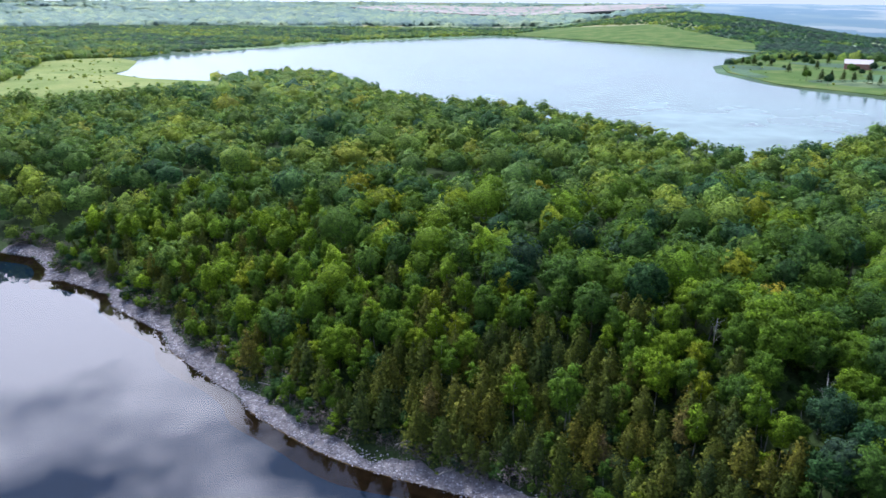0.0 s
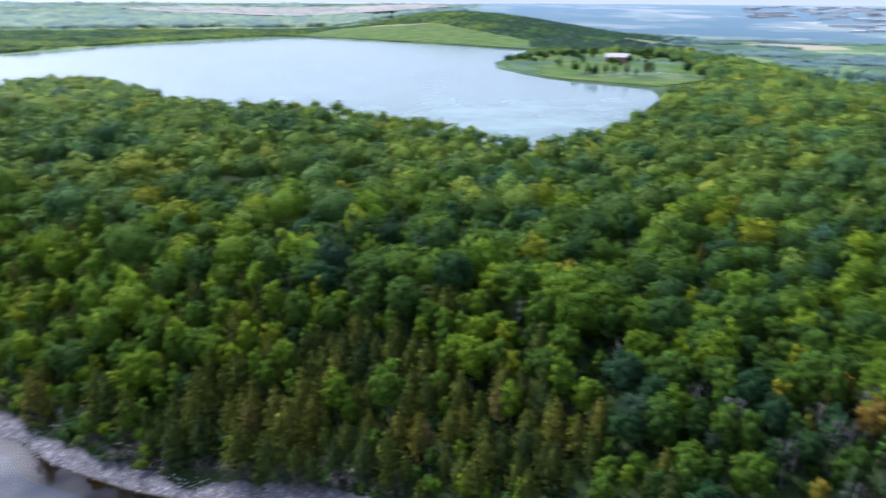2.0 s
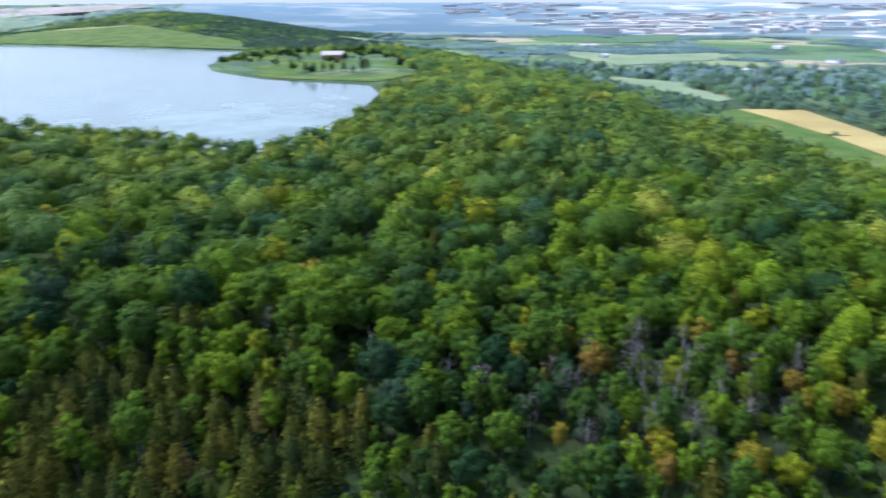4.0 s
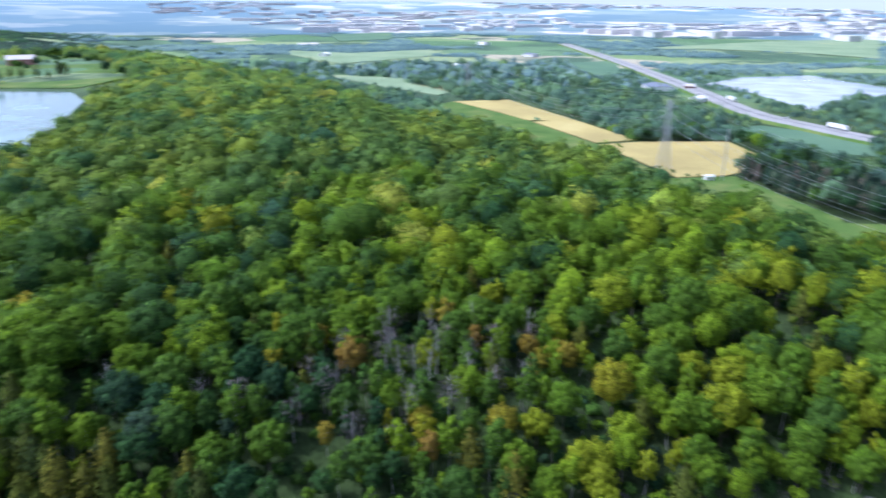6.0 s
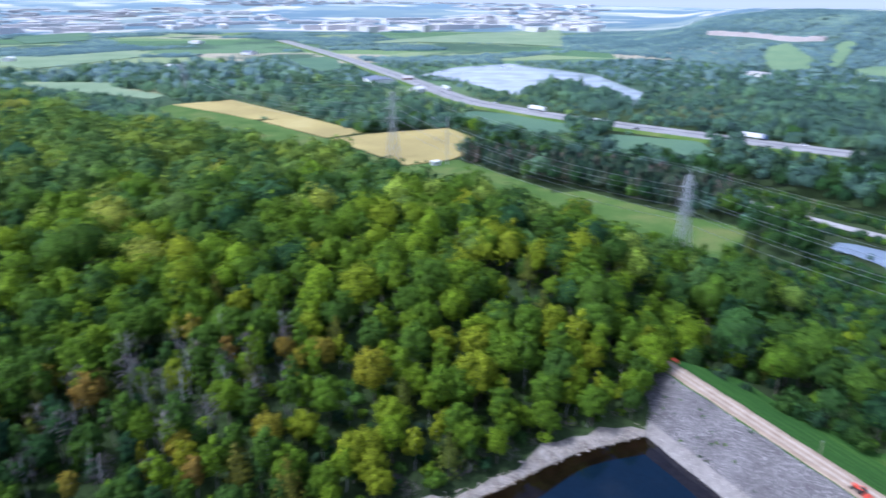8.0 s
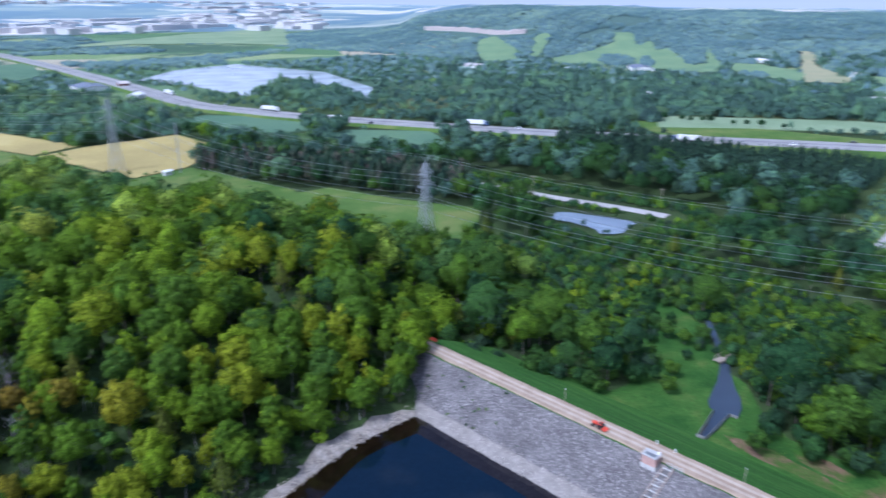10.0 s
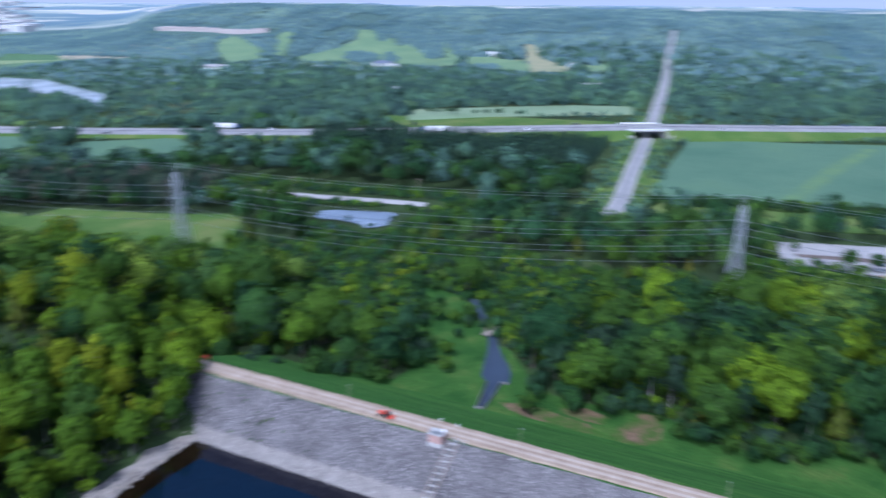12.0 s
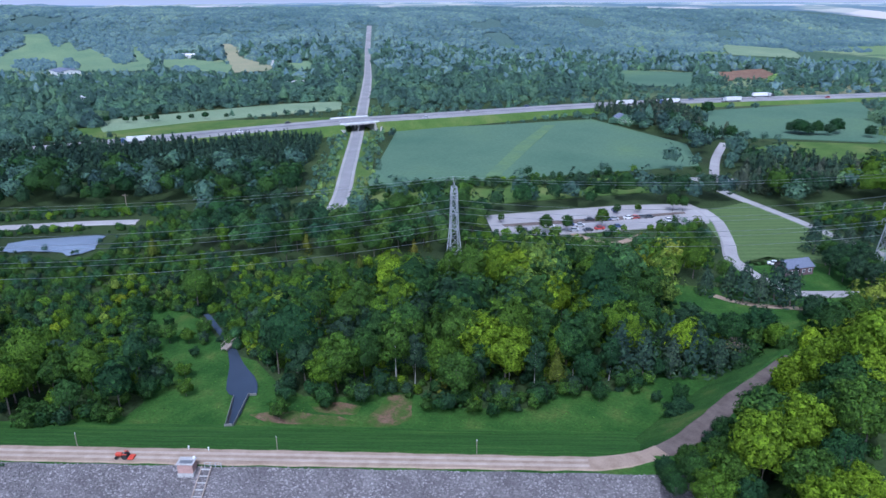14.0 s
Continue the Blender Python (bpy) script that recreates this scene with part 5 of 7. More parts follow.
def stature(px, py):
    """How tall the wood grows: full on the hill, low under the power line and in the marsh."""
    g = ground(px, py)
    s = np.where(g > 8, 1.0, np.where(np.hypot(px, py) < 265, 0.95, 0.86))
    s = s * np.where(seg_dist(px, py, RESERVOIR) < 14, np.where(px > 66, 0.85, 0.62), 1.0)
    s = np.where(seg_dist(px, py, POWER_LINE, False) < 20, np.minimum(s, np.where(np.hypot(px, py) > 380, 0.16, 0.34)), s)
    s = np.where((seg_dist(px, py, HIGHWAY, False) < 75) & ~inside(px, py, ROADSIDE_WOOD), np.minimum(s, 0.45), s)
    s = np.where((seg_dist(px, py, POND_LAKE) < 110) & ~inside(px, py, PENINSULA), np.minimum(s, 0.5), s)
    s = s * np.interp(seg_dist(px, py, LAKE_SHORE), [30, 110], [0.62, 1.0])
    s = np.where(seg_dist(px, py, LANE, False) < 26, np.minimum(s, 0.13), s)
    s = np.where(seg_dist(px, py, POND) < 14, np.minimum(s, 0.2), s)
    s = np.where((seg_dist(px, py, HEDGE, False) < 26) & (np.hypot(px, py) > 300), np.minimum(s, 0.42), s)
    for p in LOW_SCRUB:
        s = np.where(inside(px, py, p), np.minimum(s, 0.33), s)
    return s


def before_fields(px, py):
    """True where a tall tree would stand in front of open ground."""
    res = np.zeros(px.shape, bool)
    for p in FIELDS:
        for k in (1.05, 1.11):
            res |= inside(px * k, py * k, p)
    return res & (np.hypot(px, py) > 470)


def line_samples(pts, n, r):
    p = np.array(pts, float)
    seg = np.hypot(*(p[1:] - p[:-1]).T)
    cum = np.concatenate([[0], np.cumsum(seg)])
    u = r.uniform(0, cum[-1], n)
    x, y = np.interp(u, cum, p[:, 0]), np.interp(u, cum, p[:, 1])
    k = np.clip(np.searchsorted(cum, u) - 1, 0, len(seg) - 1)
    t = (p[1:] - p[:-1])[k] / seg[k][:, None]
    return x, y, t


def plant_woods():
    # nearest woods: small close trees on the banks, broad crowns on the hill
    px, py = scatter(60, 300, 8.0)
    sx, sy = scatter(60, 300, 4.1)
    k = seg_dist(px, py, RESERVOIR) > np.where((px > 66) | (py < -60), -20, 52) + 10 * wave(px, py, 45, 1.0)
    j = (seg_dist(sx, sy, RESERVOIR) < 52 + 10 * wave(sx, sy, 45, 1.0)) & (sx <= 66) & (sy > -60)
    # mixed small growth below the dam, and close trees down to the eastern shore
    low, sl = (px > 60) & (py < -45) & (np.hypot(px, py) < 245), (sx > 60) & (sy < -45) & (np.hypot(sx, sy) < 245)
    k &= ~low | (rng.uniform(0, 1, len(px)) < 0.92)
    j |= sl & (rng.uniform(0, 1, len(sx)) < 0.16)
    j |= (sx > 66) & (sy > -40) & (np.hypot(sx, sy) < 205) & (rng.uniform(0, 1, len(sx)) < 0.22)
    j |= (sx > 66) & (sy > -40) & (seg_dist(sx, sy, RESERVOIR) < 20) & (rng.uniform(0, 1, len(sx)) < 0.5)
    j |= (np.hypot((sx - 112) / 50, (sy - 76) / 38) < 1) & (rng.uniform(0, 1, len(sx)) < 0.4)
    px, py = np.concatenate([px[k], sx[j]]), np.concatenate([py[k], sy[j]])
    k = clear_of(px, py)
    px, py = px[k], py[k]
    order = np.argsort(np.hypot(px, py))
    px, py = px[order], py[order]
    d = seg_dist(px, py, RESERVOIR)
    bank = (d < 52 + 10 * wave(px, py, 45, 1.0)) & (px <= 66) & (py > -60)
    cw = inside(px, py, CEDAR_WOOD)
    p_cedar = np.where(cw, 0.82, np.where(bank & (px < 60), 0.24, np.where(bank, 0.1, 0.04)))
    ced = rng.uniform(0, 1, len(px)) < p_cedar
    keep = rng.uniform(0, 1, len(px)) < 0.95
    cx, cy = px[ced & keep], py[ced & keep]
    bx, by, bb = px[~ced & keep], py[~ced & keep], bank[~ced & keep]
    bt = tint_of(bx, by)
    bs = np.clip(rng.normal(1.0, 0.21, len(bx)), 0.58, 1.45) * stature(bx, by) * np.where(bb, rng.uniform(0.62, 0.95, len(bx)), 1.0)
    slim = np.where(bb, rng.uniform(0, 1, len(bx)) < 0.72, rng.uniform(0, 1, len(bx)) < 0.15)
    # a thin stand of dead trees on the hillside
    thin = (np.hypot((bx - 112) / 34, (by - 80) / 20) < 1) & (rng.uniform(0, 1, len(bx)) < 0.3)
    bx, by, bb, bt, bs, slim = bx[~thin], by[~thin], bb[~thin], bt[~thin], bs[~thin], slim[~thin]
    bw = np.where(bb, 1.0, rng.uniform(0.95, 1.2, len(bx)))
    east = (by > -40) & (bx > 66) & (np.hypot(bx, by) < 205)
    bs, bw = bs * np.where(east, 0.84, 1.0), bw * np.where(east, 0.94, 1.0)
    low = (bx > 60) & (by < -45) & (np.hypot(bx, by) < 245)
    slim |= (low & (rng.uniform(0, 1, len(bx)) < 0.26)) | ((bx > 66) & (by > -40) & (seg_dist(bx, by, RESERVOIR) < 20) & (rng.uniform(0, 1, len(bx)) < 0.4))
    bs = bs * np.where(low, rng.uniform(0.85, 1.42, len(bx)), 1.0) * np.where((bx < 60) & (by < -60), 1.12, 1.0)
    bs = bs * np.where(np.hypot((bx - 112) / 50, (by - 76) / 38) < 1, 0.82, 1.0)
    bt = np.where(bb, np.clip(rng.normal(0.60, 0.14, len(bx)), 0.05, 0.84), bt)
    slim |= (np.hypot((bx - 112) / 50, (by - 76) / 38) < 1) & (rng.uniform(0, 1, len(bx)) < 0.55)
    bt = np.where(low & slim, rng.uniform(0.0, 0.5, len(bx)), bt)
    bt = np.where(low & ~slim & (rng.uniform(0, 1, len(bx)) < 0.14), rng.uniform(0.58, 0.78, len(bx)), bt)
    for p in LOW_SCRUB:
        bs = np.where(inside(bx, by, p), np.minimum(bs, 0.40), bs)
    single = np.zeros(len(bx), bool)
    for kind, most in ((True, 300), (False, 300)):
        single[np.where(slim == kind)[0][:most]] = True
    for i in np.where(single)[0]:
        if slim[i]:
            tree("birch_tree", bx[i], by[i], SLIM_CROWNS, BIRCH_TRUNKS, bs[i], bt[i], ("yellow-green" if bt[i] > 0.6 else "green") + " slender birch with a pale trunk on the bank", "birches on the bank", i)
        else:
            shade = "dark green" if bt[i] < 0.35 else "fresh green" if bt[i] < 0.6 else "yellow-green" if bt[i] < 0.82 else "orange-tinged turning"
            tree("maple_tree", bx[i], by[i], NEAR_CROWNS, TRUNKS, bs[i] * (0.8 if bb[i] else 1.0), bt[i], shade + " broadleaf tree with a rounded crown", "maples of the near wood", i, bw[i])
    ct = np.clip(0.48 + 0.22 * wave(cx, cy, 40, 2) + rng.normal(0, 0.16, len(cx)), 0, 0.95)
    cs = np.clip(rng.normal(0.82, 0.15, len(cx)), 0.45, 1.15)
    m = min(260, len(cx))
    for i in range(m):
        tree("cedar_tree", cx[i], cy[i], NEAR_CEDARS, CEDAR_TRUNKS, cs[i], ct[i], "narrow olive-green cedar near the shore", "cedars by the shore", i, 1.42)
    rest, rslim = ~single & ~slim, ~single & slim
    lod = [broad_crown(400 + i, 15, 190, 0.68, ICO1, 1.0, 1.0, 0.95, False) for i in range(8)]
    lod_slim = [broad_crown(420 + i, 6, 44, 0.75, ICO1, 1.05, 0.66, 1.15) for i in range(4)]
    # farther trees take the paler leaf copy, haze painted by distance
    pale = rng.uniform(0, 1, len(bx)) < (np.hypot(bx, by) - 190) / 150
    stand("maple_wood", bx[rest & pale], by[rest & pale], ground(bx[rest & pale], by[rest & pale]), lod, HAZED_HILL_LEAF, bs[rest & pale], bt[rest & pale], "dense green maple wood on the far side of the hill", wide=bw[rest & pale])
    rest = rest & ~pale
    for sel, tmpl, name, label in ((rest, lod, "maple_wood", "dense green maple wood on the hill"), (rslim, lod_slim, "birch_wood", "dense green birch and aspen wood on the bank")):
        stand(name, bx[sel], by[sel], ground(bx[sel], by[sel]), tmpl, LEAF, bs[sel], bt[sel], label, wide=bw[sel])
        stand("trunks", bx[sel], by[sel], ground(bx[sel], by[sel]), [STEM], BARK, bs[sel], bt[sel], "grey trunks inside the wood", "trunks")
    clod = [cedar_crown(440 + i, 170, 0.42, ICO1) for i in range(3)]
    stand("cedar_wood", cx[m:], cy[m:], ground(cx[m:], cy[m:]), clod, NEEDLE, cs[m:], ct[m:], "dense olive cedar wood near the shore", wide=np.full(len(cs[m:]), 1.4))
    # undergrowth near the water and at wood edges
    ux, uy = scatter(60, 250, 4.0)
    k = clear_of(ux, uy) & (rng.uniform(0, 1, len(ux)) < 0.75)
    ux, uy = ux[k], uy[k]
    ut = np.clip(rng.normal(0.35, 0.2, len(ux)), 0, 0.8)
    stand("undergrowth", ux, uy, ground(ux, uy) - 0.3, [tuft(380 + i, 2, 1.7) for i in range(4)], LEAF, rng.uniform(0.5, 1.1, len(ux)) * np.where((uy < -40) & (ux > 40), 1.35, 1.0), ut, "dense green undergrowth below the trees", "undergrowth")
    # the wood's edge grows down to the meadow below the dam
    r = np.random.default_rng(61)
    ex, ey, et = line_samples(MEADOW_FOOT[:30], 170, r)
    o = r.uniform(-1.5, 5.0, 170)
    ex, ey = ex + et[:, 1] * o, ey - et[:, 0] * o
    k = seg_dist(ex, ey, STREAM) > 3.0
    ex, ey = ex[k], ey[k]
    stand("wood_edge", ex, ey, ground(ex, ey) - 0.5, [broad_crown(450 + i, 10, 130, 0.55, ICO1, 0.55, 0.62, 1.0, False) for i in range(5)], LEAF, r.uniform(0.35, 1.05, len(ex)), np.clip(r.normal(0.20, 0.12, len(ex)), 0, 0.48), "leafy young growth along the wood's edge", "undergrowth")
    # low scrub on the wet ground and under the power line
    ux, uy = scatter(100, 420, 2.9, 60, 179)
    k = seg_dist(ux, uy, POWER_LINE, False) < 16
    for p in LOW_SCRUB:
        k |= inside(ux, uy, p)
    k = (k | (seg_dist(ux, uy, LANE, False) < 22)) & clear_of(ux, uy) & (seg_dist(ux, uy, POND) > 9) & (seg_dist(ux, uy, LANE, False) > 9) & (rng.uniform(0, 1, len(ux)) < 0.8)
    ux, uy = ux[k], uy[k]
    stand("scrub", ux, uy, ground(ux, uy) - 0.2, [tuft(820 + i, 1, 1.7, 4, 0.5) for i in range(6)], LEAF, rng.uniform(0.5, 1.35, len(ux)), np.clip(0.26 + 0.22 * wave(ux, uy, 26, 1.0) + rng.normal(0, 0.12, len(ux)), 0, 0.75), "dense low green scrub on the wet valley floor", "scrub")
    # weeds and small bushes on the verges of the two-lane road
    r = np.random.default_rng(71)
    vx, vy, vt = line_samples(SIDE_ROAD[:5], 520, r)
    o = np.where(r.uniform(0, 1, 520) < 0.5, -1, 1) * r.uniform(6.5, 19, 520) ** 1.0
    vx, vy = vx + vt[:, 1] * o, vy - vt[:, 0] * o
    k = (seg_dist(vx, vy, HIGHWAY, False) > 20) & ~inside(vx, vy, FIELDS[8])
    vx, vy = vx[k], vy[k]
    stand("scrub", vx, vy, ground(vx, vy) + 0.1, [tuft(840 + i, 1, 1.6, 5, 0.5) for i in range(5)], HAZED_MID_LEAF, r.uniform(0.3, 1.3, len(vx)), np.clip(r.normal(0.42, 0.22, len(vx)), 0, 0.9), "rough weeds and bushes on the road verges", "scrub")
    # low hedge along the near side of the bean field
    hx, hy, ht = line_samples(HEDGE, 230, r)
    o = r.normal(0, 2.2, 230)
    hx, hy = hx + ht[:, 1] * o, hy - ht[:, 0] * o
    stand("hedge", hx, hy, ground(hx, hy) - 0.2, [broad_crown(460 + i, 7, 60, 0.6, ICO1, 0.5, 0.6, 1.1, False) for i in range(5)], LEAF, r.uniform(0.3, 0.85, len(hx)), np.clip(r.normal(0.16, 0.14, len(hx)), 0, 0.6), "dense dark green hedge along the bean field", "hedge")
    # woods farther off
    for name, r0, r1, step, tmpl, dens in (
        ("middle_wood", 300, 560, 9.6, [broad_crown(500 + i, 8, 74, 1.02, ICO1, 1.0, 1.0, 1.1, False) for i in range(8)], 0.95),
        ("far_wood", 560, 1150, 9.0, [tuft(540 + i, 1, 5.9, 5, 1.3) for i in range(7)] + [spire(548 + i) for i in range(2)], 0.95),
    ):
        px, py = scatter(r0, r1, step)
        # open country on the plain beyond the highway
        open_land = (wave(px, py, 420, 5.0) + 0.6 * wave(px, py, 170, 6.0) < -0.02) & (np.hypot(px, py) > 640) & (ground(px, py) < 8) & (py > -260) & ~inside(px, py, PENINSULA)
        k = clear_of(px, py) & (rng.uniform(0, 1, len(px)) < np.where(open_land, 0.30, dens))
        px, py = px[k], py[k]
        con = inside(px, py, SPRUCE_WOOD) | inside(px, py, PINE_WOOD)
        for p in DARK_BELTS:
            con |= inside(px, py, p)
        t = np.minimum(tint_of(px, py), 0.8)
        s = np.clip(rng.normal(1.12 if r0 < 500 else 1.0, 0.22, len(px)), 0.5, 1.6) * stature(px, py)
        s = s * np.where(before_fields(px, py), 0.42, 1.0)
        high = ((ground(px, py) > 8) | (depth_in(px, py, PLATEAU) > -30)) & (depth_in(px, py, HIGHLAND) < 0)
        t = np.where(high, t + 0.05, np.clip(t - (0.2 if r0 < 500 else 0.1), 0.02, 0.75))
        # chance of the haze-tinted leaf colours grows with distance
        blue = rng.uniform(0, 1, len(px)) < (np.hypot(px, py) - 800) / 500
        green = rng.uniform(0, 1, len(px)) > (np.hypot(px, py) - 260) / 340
        for sel, mat, label in ((~con & high, HAZED_HILL_LEAF, "continuous green broadleaf woodland on the plateau"), (~con & ~high & green, LEAF, "mixed green woodland in the valley"), (~con & ~high & ~blue & ~green, HAZED_MID_LEAF, "continuous dark green woodland in the valley"), (~con & ~high & blue, HAZED_FAR_LEAF, "haze-tinted woodland far down the valley")):
            stand(name, px[sel], py[sel], ground(px[sel], py[sel]), tmpl[:7] if r0 > 500 and mat is HAZED_HILL_LEAF else tmpl, mat, s[sel], t[sel], label, wide=rng.uniform(1.0, 1.25, int(sel.sum())) if r0 < 500 else rng.uniform(1.15, 1.45, int(sel.sum())))
        if con.any() and r0 < 400:
            cx, cy = scatter(300, 560, 4.6, 80, 150)
            k = (inside(cx, cy, SPRUCE_WOOD) | inside(cx, cy, PINE_WOOD)) & clear_of(cx, cy)
            px, py = cx[k], cy[k]
            con = np.ones(len(px), bool)
            s = rng.uniform(0.62, 1.02, len(px)) * np.interp(np.hypot(px - 377, py + 394), [60, 120, 190], [0.95, 1.0, 1.4])
            pine = inside(px[con], py[con], PINE_WOOD)
            tt = np.where(pine, rng.uniform(0.0, 1.0, con.sum()) ** 1.5, rng.uniform(0.0, 0.25, con.sum()))
            stand("spruce_wood", px[con], py[con], ground(px[con], py[con]), [cedar_crown(580 + i, 22, 1.1, ICO1, 1.0, 1.2) for i in range(4)], SPRUCE, s[con], tt, "dark planted spruce and pine rows")
    # clumps between the highway and the pastures
    cx, cy = scatter(470, 660, 6.4, 85, 115)
    k = np.zeros(len(cx), bool)
    for p in ROADSIDE_CLUMPS:
        k |= inside(cx, cy, p)
    k &= seg_dist(cx, cy, HIGHWAY, False) > 19
    cx, cy = cx[k], cy[k]
    stand("roadside_clump", cx, cy, ground(cx, cy), [broad_crown(520 + i, 8, 74, 1.02, ICO1, 1.0, 0.9, 1.1, False) for i in range(4)], HAZED_MID_LEAF, rng.uniform(0.6, 0.95, len(cx)), np.clip(rng.normal(0.22, 0.12, len(cx)), 0, 0.6), "dark green clump of trees beside the highway")
    # dark belts of conifers round the park
    cx, cy = scatter(350, 680, 4.8, 150, 179)
    k = (inside(cx, cy, DARK_BELTS[0]) | inside(cx, cy, DARK_BELTS[1])) & clear_of(cx, cy)
    cx, cy = cx[k], cy[k]
    stand("conifer_belt", cx, cy, ground(cx, cy), [cedar_crown(590 + i, 26, 1.1, ICO1, 1.0, 1.3) for i in range(4)], SPRUCE, rng.uniform(0.75, 1.2, len(cx)), rng.uniform(0.1, 0.7, len(cx)), "dark purplish belt of tall conifers beside the field")
    # tongues of trees between the ski runs
    cx, cy = scatter(700, 1500, 8.0, 85, 150)
    k = np.zeros(len(cx), bool)
    for p in RUN_WOODS:
        k |= inside(cx, cy, p)
    cx, cy = cx[k], cy[k]
    stand("ski_hill_wood", cx, cy, ground(cx, cy) + 1.0, [dome(730 + i, 1.4) for i in range(8)], HAZED_FAR_LEAF, rng.uniform(3.0, 5.0, len(cx)), np.clip(rng.normal(0.16, 0.1, len(cx)), 0, 0.6), "dark tongues of trees between the ski runs")
    # distant woods
    for name, r0, r1, step, size in (("distant_wood", 1150, 2150, 10.6, 5.4), ("distant_wood", 2150, 4700, 34, 17.0)):
        px, py = scatter(r0, r1, step, -36, 179 if r0 < 2000 else 19)
        e, pl = depth_in(px, py, HIGHLAND), depth_in(px, py, PLATEAU)
        patch = wave(px, py, 700, 5.0) + 0.7 * wave(px, py, 260, 6.0)
        k = clear_of(px, py) & ((patch > 0.22) | ((e > 0) & (wave(px, py, 310, 2.5) + 0.5 * wave(px, py, 120, 1.5) > -0.62)) | (pl > 0)) & ~runs_at(px, py) & (seg_dist(px, py, CLIFF_FOOT, False) > 20) & (rng.uniform(0, 1, len(px)) < 0.92)
        px, py = px[k], py[k]
        t = np.clip(0.24 + 0.24 * wave(px, py, 170, 1) + 0.22 * wave(px, py, 520, 3) + rng.normal(0, 0.10, len(px)) + 0.46 * (1 - smooth(14, 36, np.degrees(np.arctan2(px, py)) + 7 * wave(px, py, 150, 4.0))), 0, 1.0)
        s = size * rng.uniform(0.45, 1.05, len(px)) * np.where(before_fields(px, py), 0.5, 1.0)
        west = (np.degrees(np.arctan2(px, py)) < 35 + 2.5 * rng.normal(0, 1, len(px))) & (r0 < 2000)
        stand(name, px[west], py[west], ground(px[west], py[west]) - 0.3 * s[west], [dome(710 + i, 1.1) for i in range(10)], HAZED_HILL_LEAF, s[west], np.clip(t[west] - 0.29 + 0.10 * wave(px[west], py[west], 60, 2.0), 0, 0.8), "yellow-green woodland beyond the lake", wide=rng.uniform(1.0, 1.4, int(west.sum())))
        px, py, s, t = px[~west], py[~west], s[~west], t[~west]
        # leaf colour here carries the blue of distance haze
        stand(name, px, py, ground(px, py) - 0.3 * s, [dome(700 + i, 2.4) for i in range(10)], HAZED_FAR_LEAF, s, t, "distant continuous woodland", wide=rng.uniform(1.25, 1.8, len(px)))


CLIFF_FOOT = [(1480, -262), (1420, -312), (1380, -350), (1325, -385)]


def runs_at(px, py):
    res = np.zeros(px.shape, bool)
    for p in RUNS:
        res |= inside(px, py, p)
    return res


plant_woods()


# ---- far distance ----
def build_distance():
    rings = [2120.0]
    while rings[-1] < 4930:
        rings.append(min(4930, rings[-1] * 1.02))
    rings = np.array(rings)
    ang = np.radians(np.arange(17, 182.1, 0.8))
    rr, aa = np.meshgrid(rings, ang, indexing="ij")
    px, py = (rr * np.sin(aa)).ravel(), (rr * np.cos(aa)).ravel()
    rough = 5.0 * np.abs(wave(px, py, 90, 1.0)) * np.abs(wave(px, py, 310, 2.0))
    pz = ground(px, py) + 0.6 + (rough + 5.4) * smooth(2120, 2700, rr.ravel())
    nr, na = rr.shape
    i, j = np.meshgrid(np.arange(nr - 1), np.arange(na - 1), indexing="ij")
    q = np.stack([i * na + j, (i + 1) * na + j, (i + 1) * na + j + 1, i * na + j + 1], -1).reshape(-1, 4)
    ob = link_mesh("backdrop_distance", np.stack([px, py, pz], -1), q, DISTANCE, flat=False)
    return tagged(ob, "far plain of woods and fields, blue haze in its colours", "distance", kind="structure")


build_distance()


def build_town():
    """Pale flat roofs of a far town on the plain: halls at its near edge one by one, the rest as one mass."""
    r = random.Random(5)
    verts, faces = [], []
    for i in range(640):
        a = radians(r.uniform(49, 92) if i % 9 else r.uniform(38, 49))
        d = r.uniform(2150, 4700) if i % 9 else r.uniform(2600, 4500)
        x, y = d * math.sin(a), d * math.cos(a)
        if math.sin(x / 310.0) + math.sin(y / 240.0 + 1) < -0.2:
            continue
        w, l, h = r.uniform(18, 55), r.uniform(35, 150), r.uniform(5, 13)
        t = 0.6 + r.choice((0, math.pi / 2)) + r.uniform(-0.1, 0.1)
        z = gz(x, y) + 4
        if d < 3000:
            b = thing("industrial_hall", x, y, z - 4, math.degrees(t), "long pale industrial hall with a flat roof", "building", "halls of the far town")
            part("wall", box((w, l, h + 3.4), (0, 0, (h + 3.4) / 2)), HALL_WALL, b)
            part("roof", box((w + 1.2, l + 1.2, 0.6), (0, 0, h + 3.7), 0, 0.1), ROOFS, b)
            continue
        c, s = math.cos(t), math.sin(t)
        n = len(verts)
        for zz in (z - 4, z + h):
            for ux, uy in ((-1, -1), (1, -1), (1, 1), (-1, 1)):
                verts.append((x + (ux * w * c - uy * l * s) / 2, y + (ux * w * s + uy * l * c) / 2, zz))
        for f in ((4, 5, 6, 7), (0, 1, 5, 4), (1, 2, 6, 5), (2, 3, 7, 6), (3, 0, 4, 7)):
            faces.append(tuple(n + k for k in f))
    tagged(link_mesh("far_town", verts, faces, ROOFS), "pale flat roofs of a far town", "town", kind="stuff")


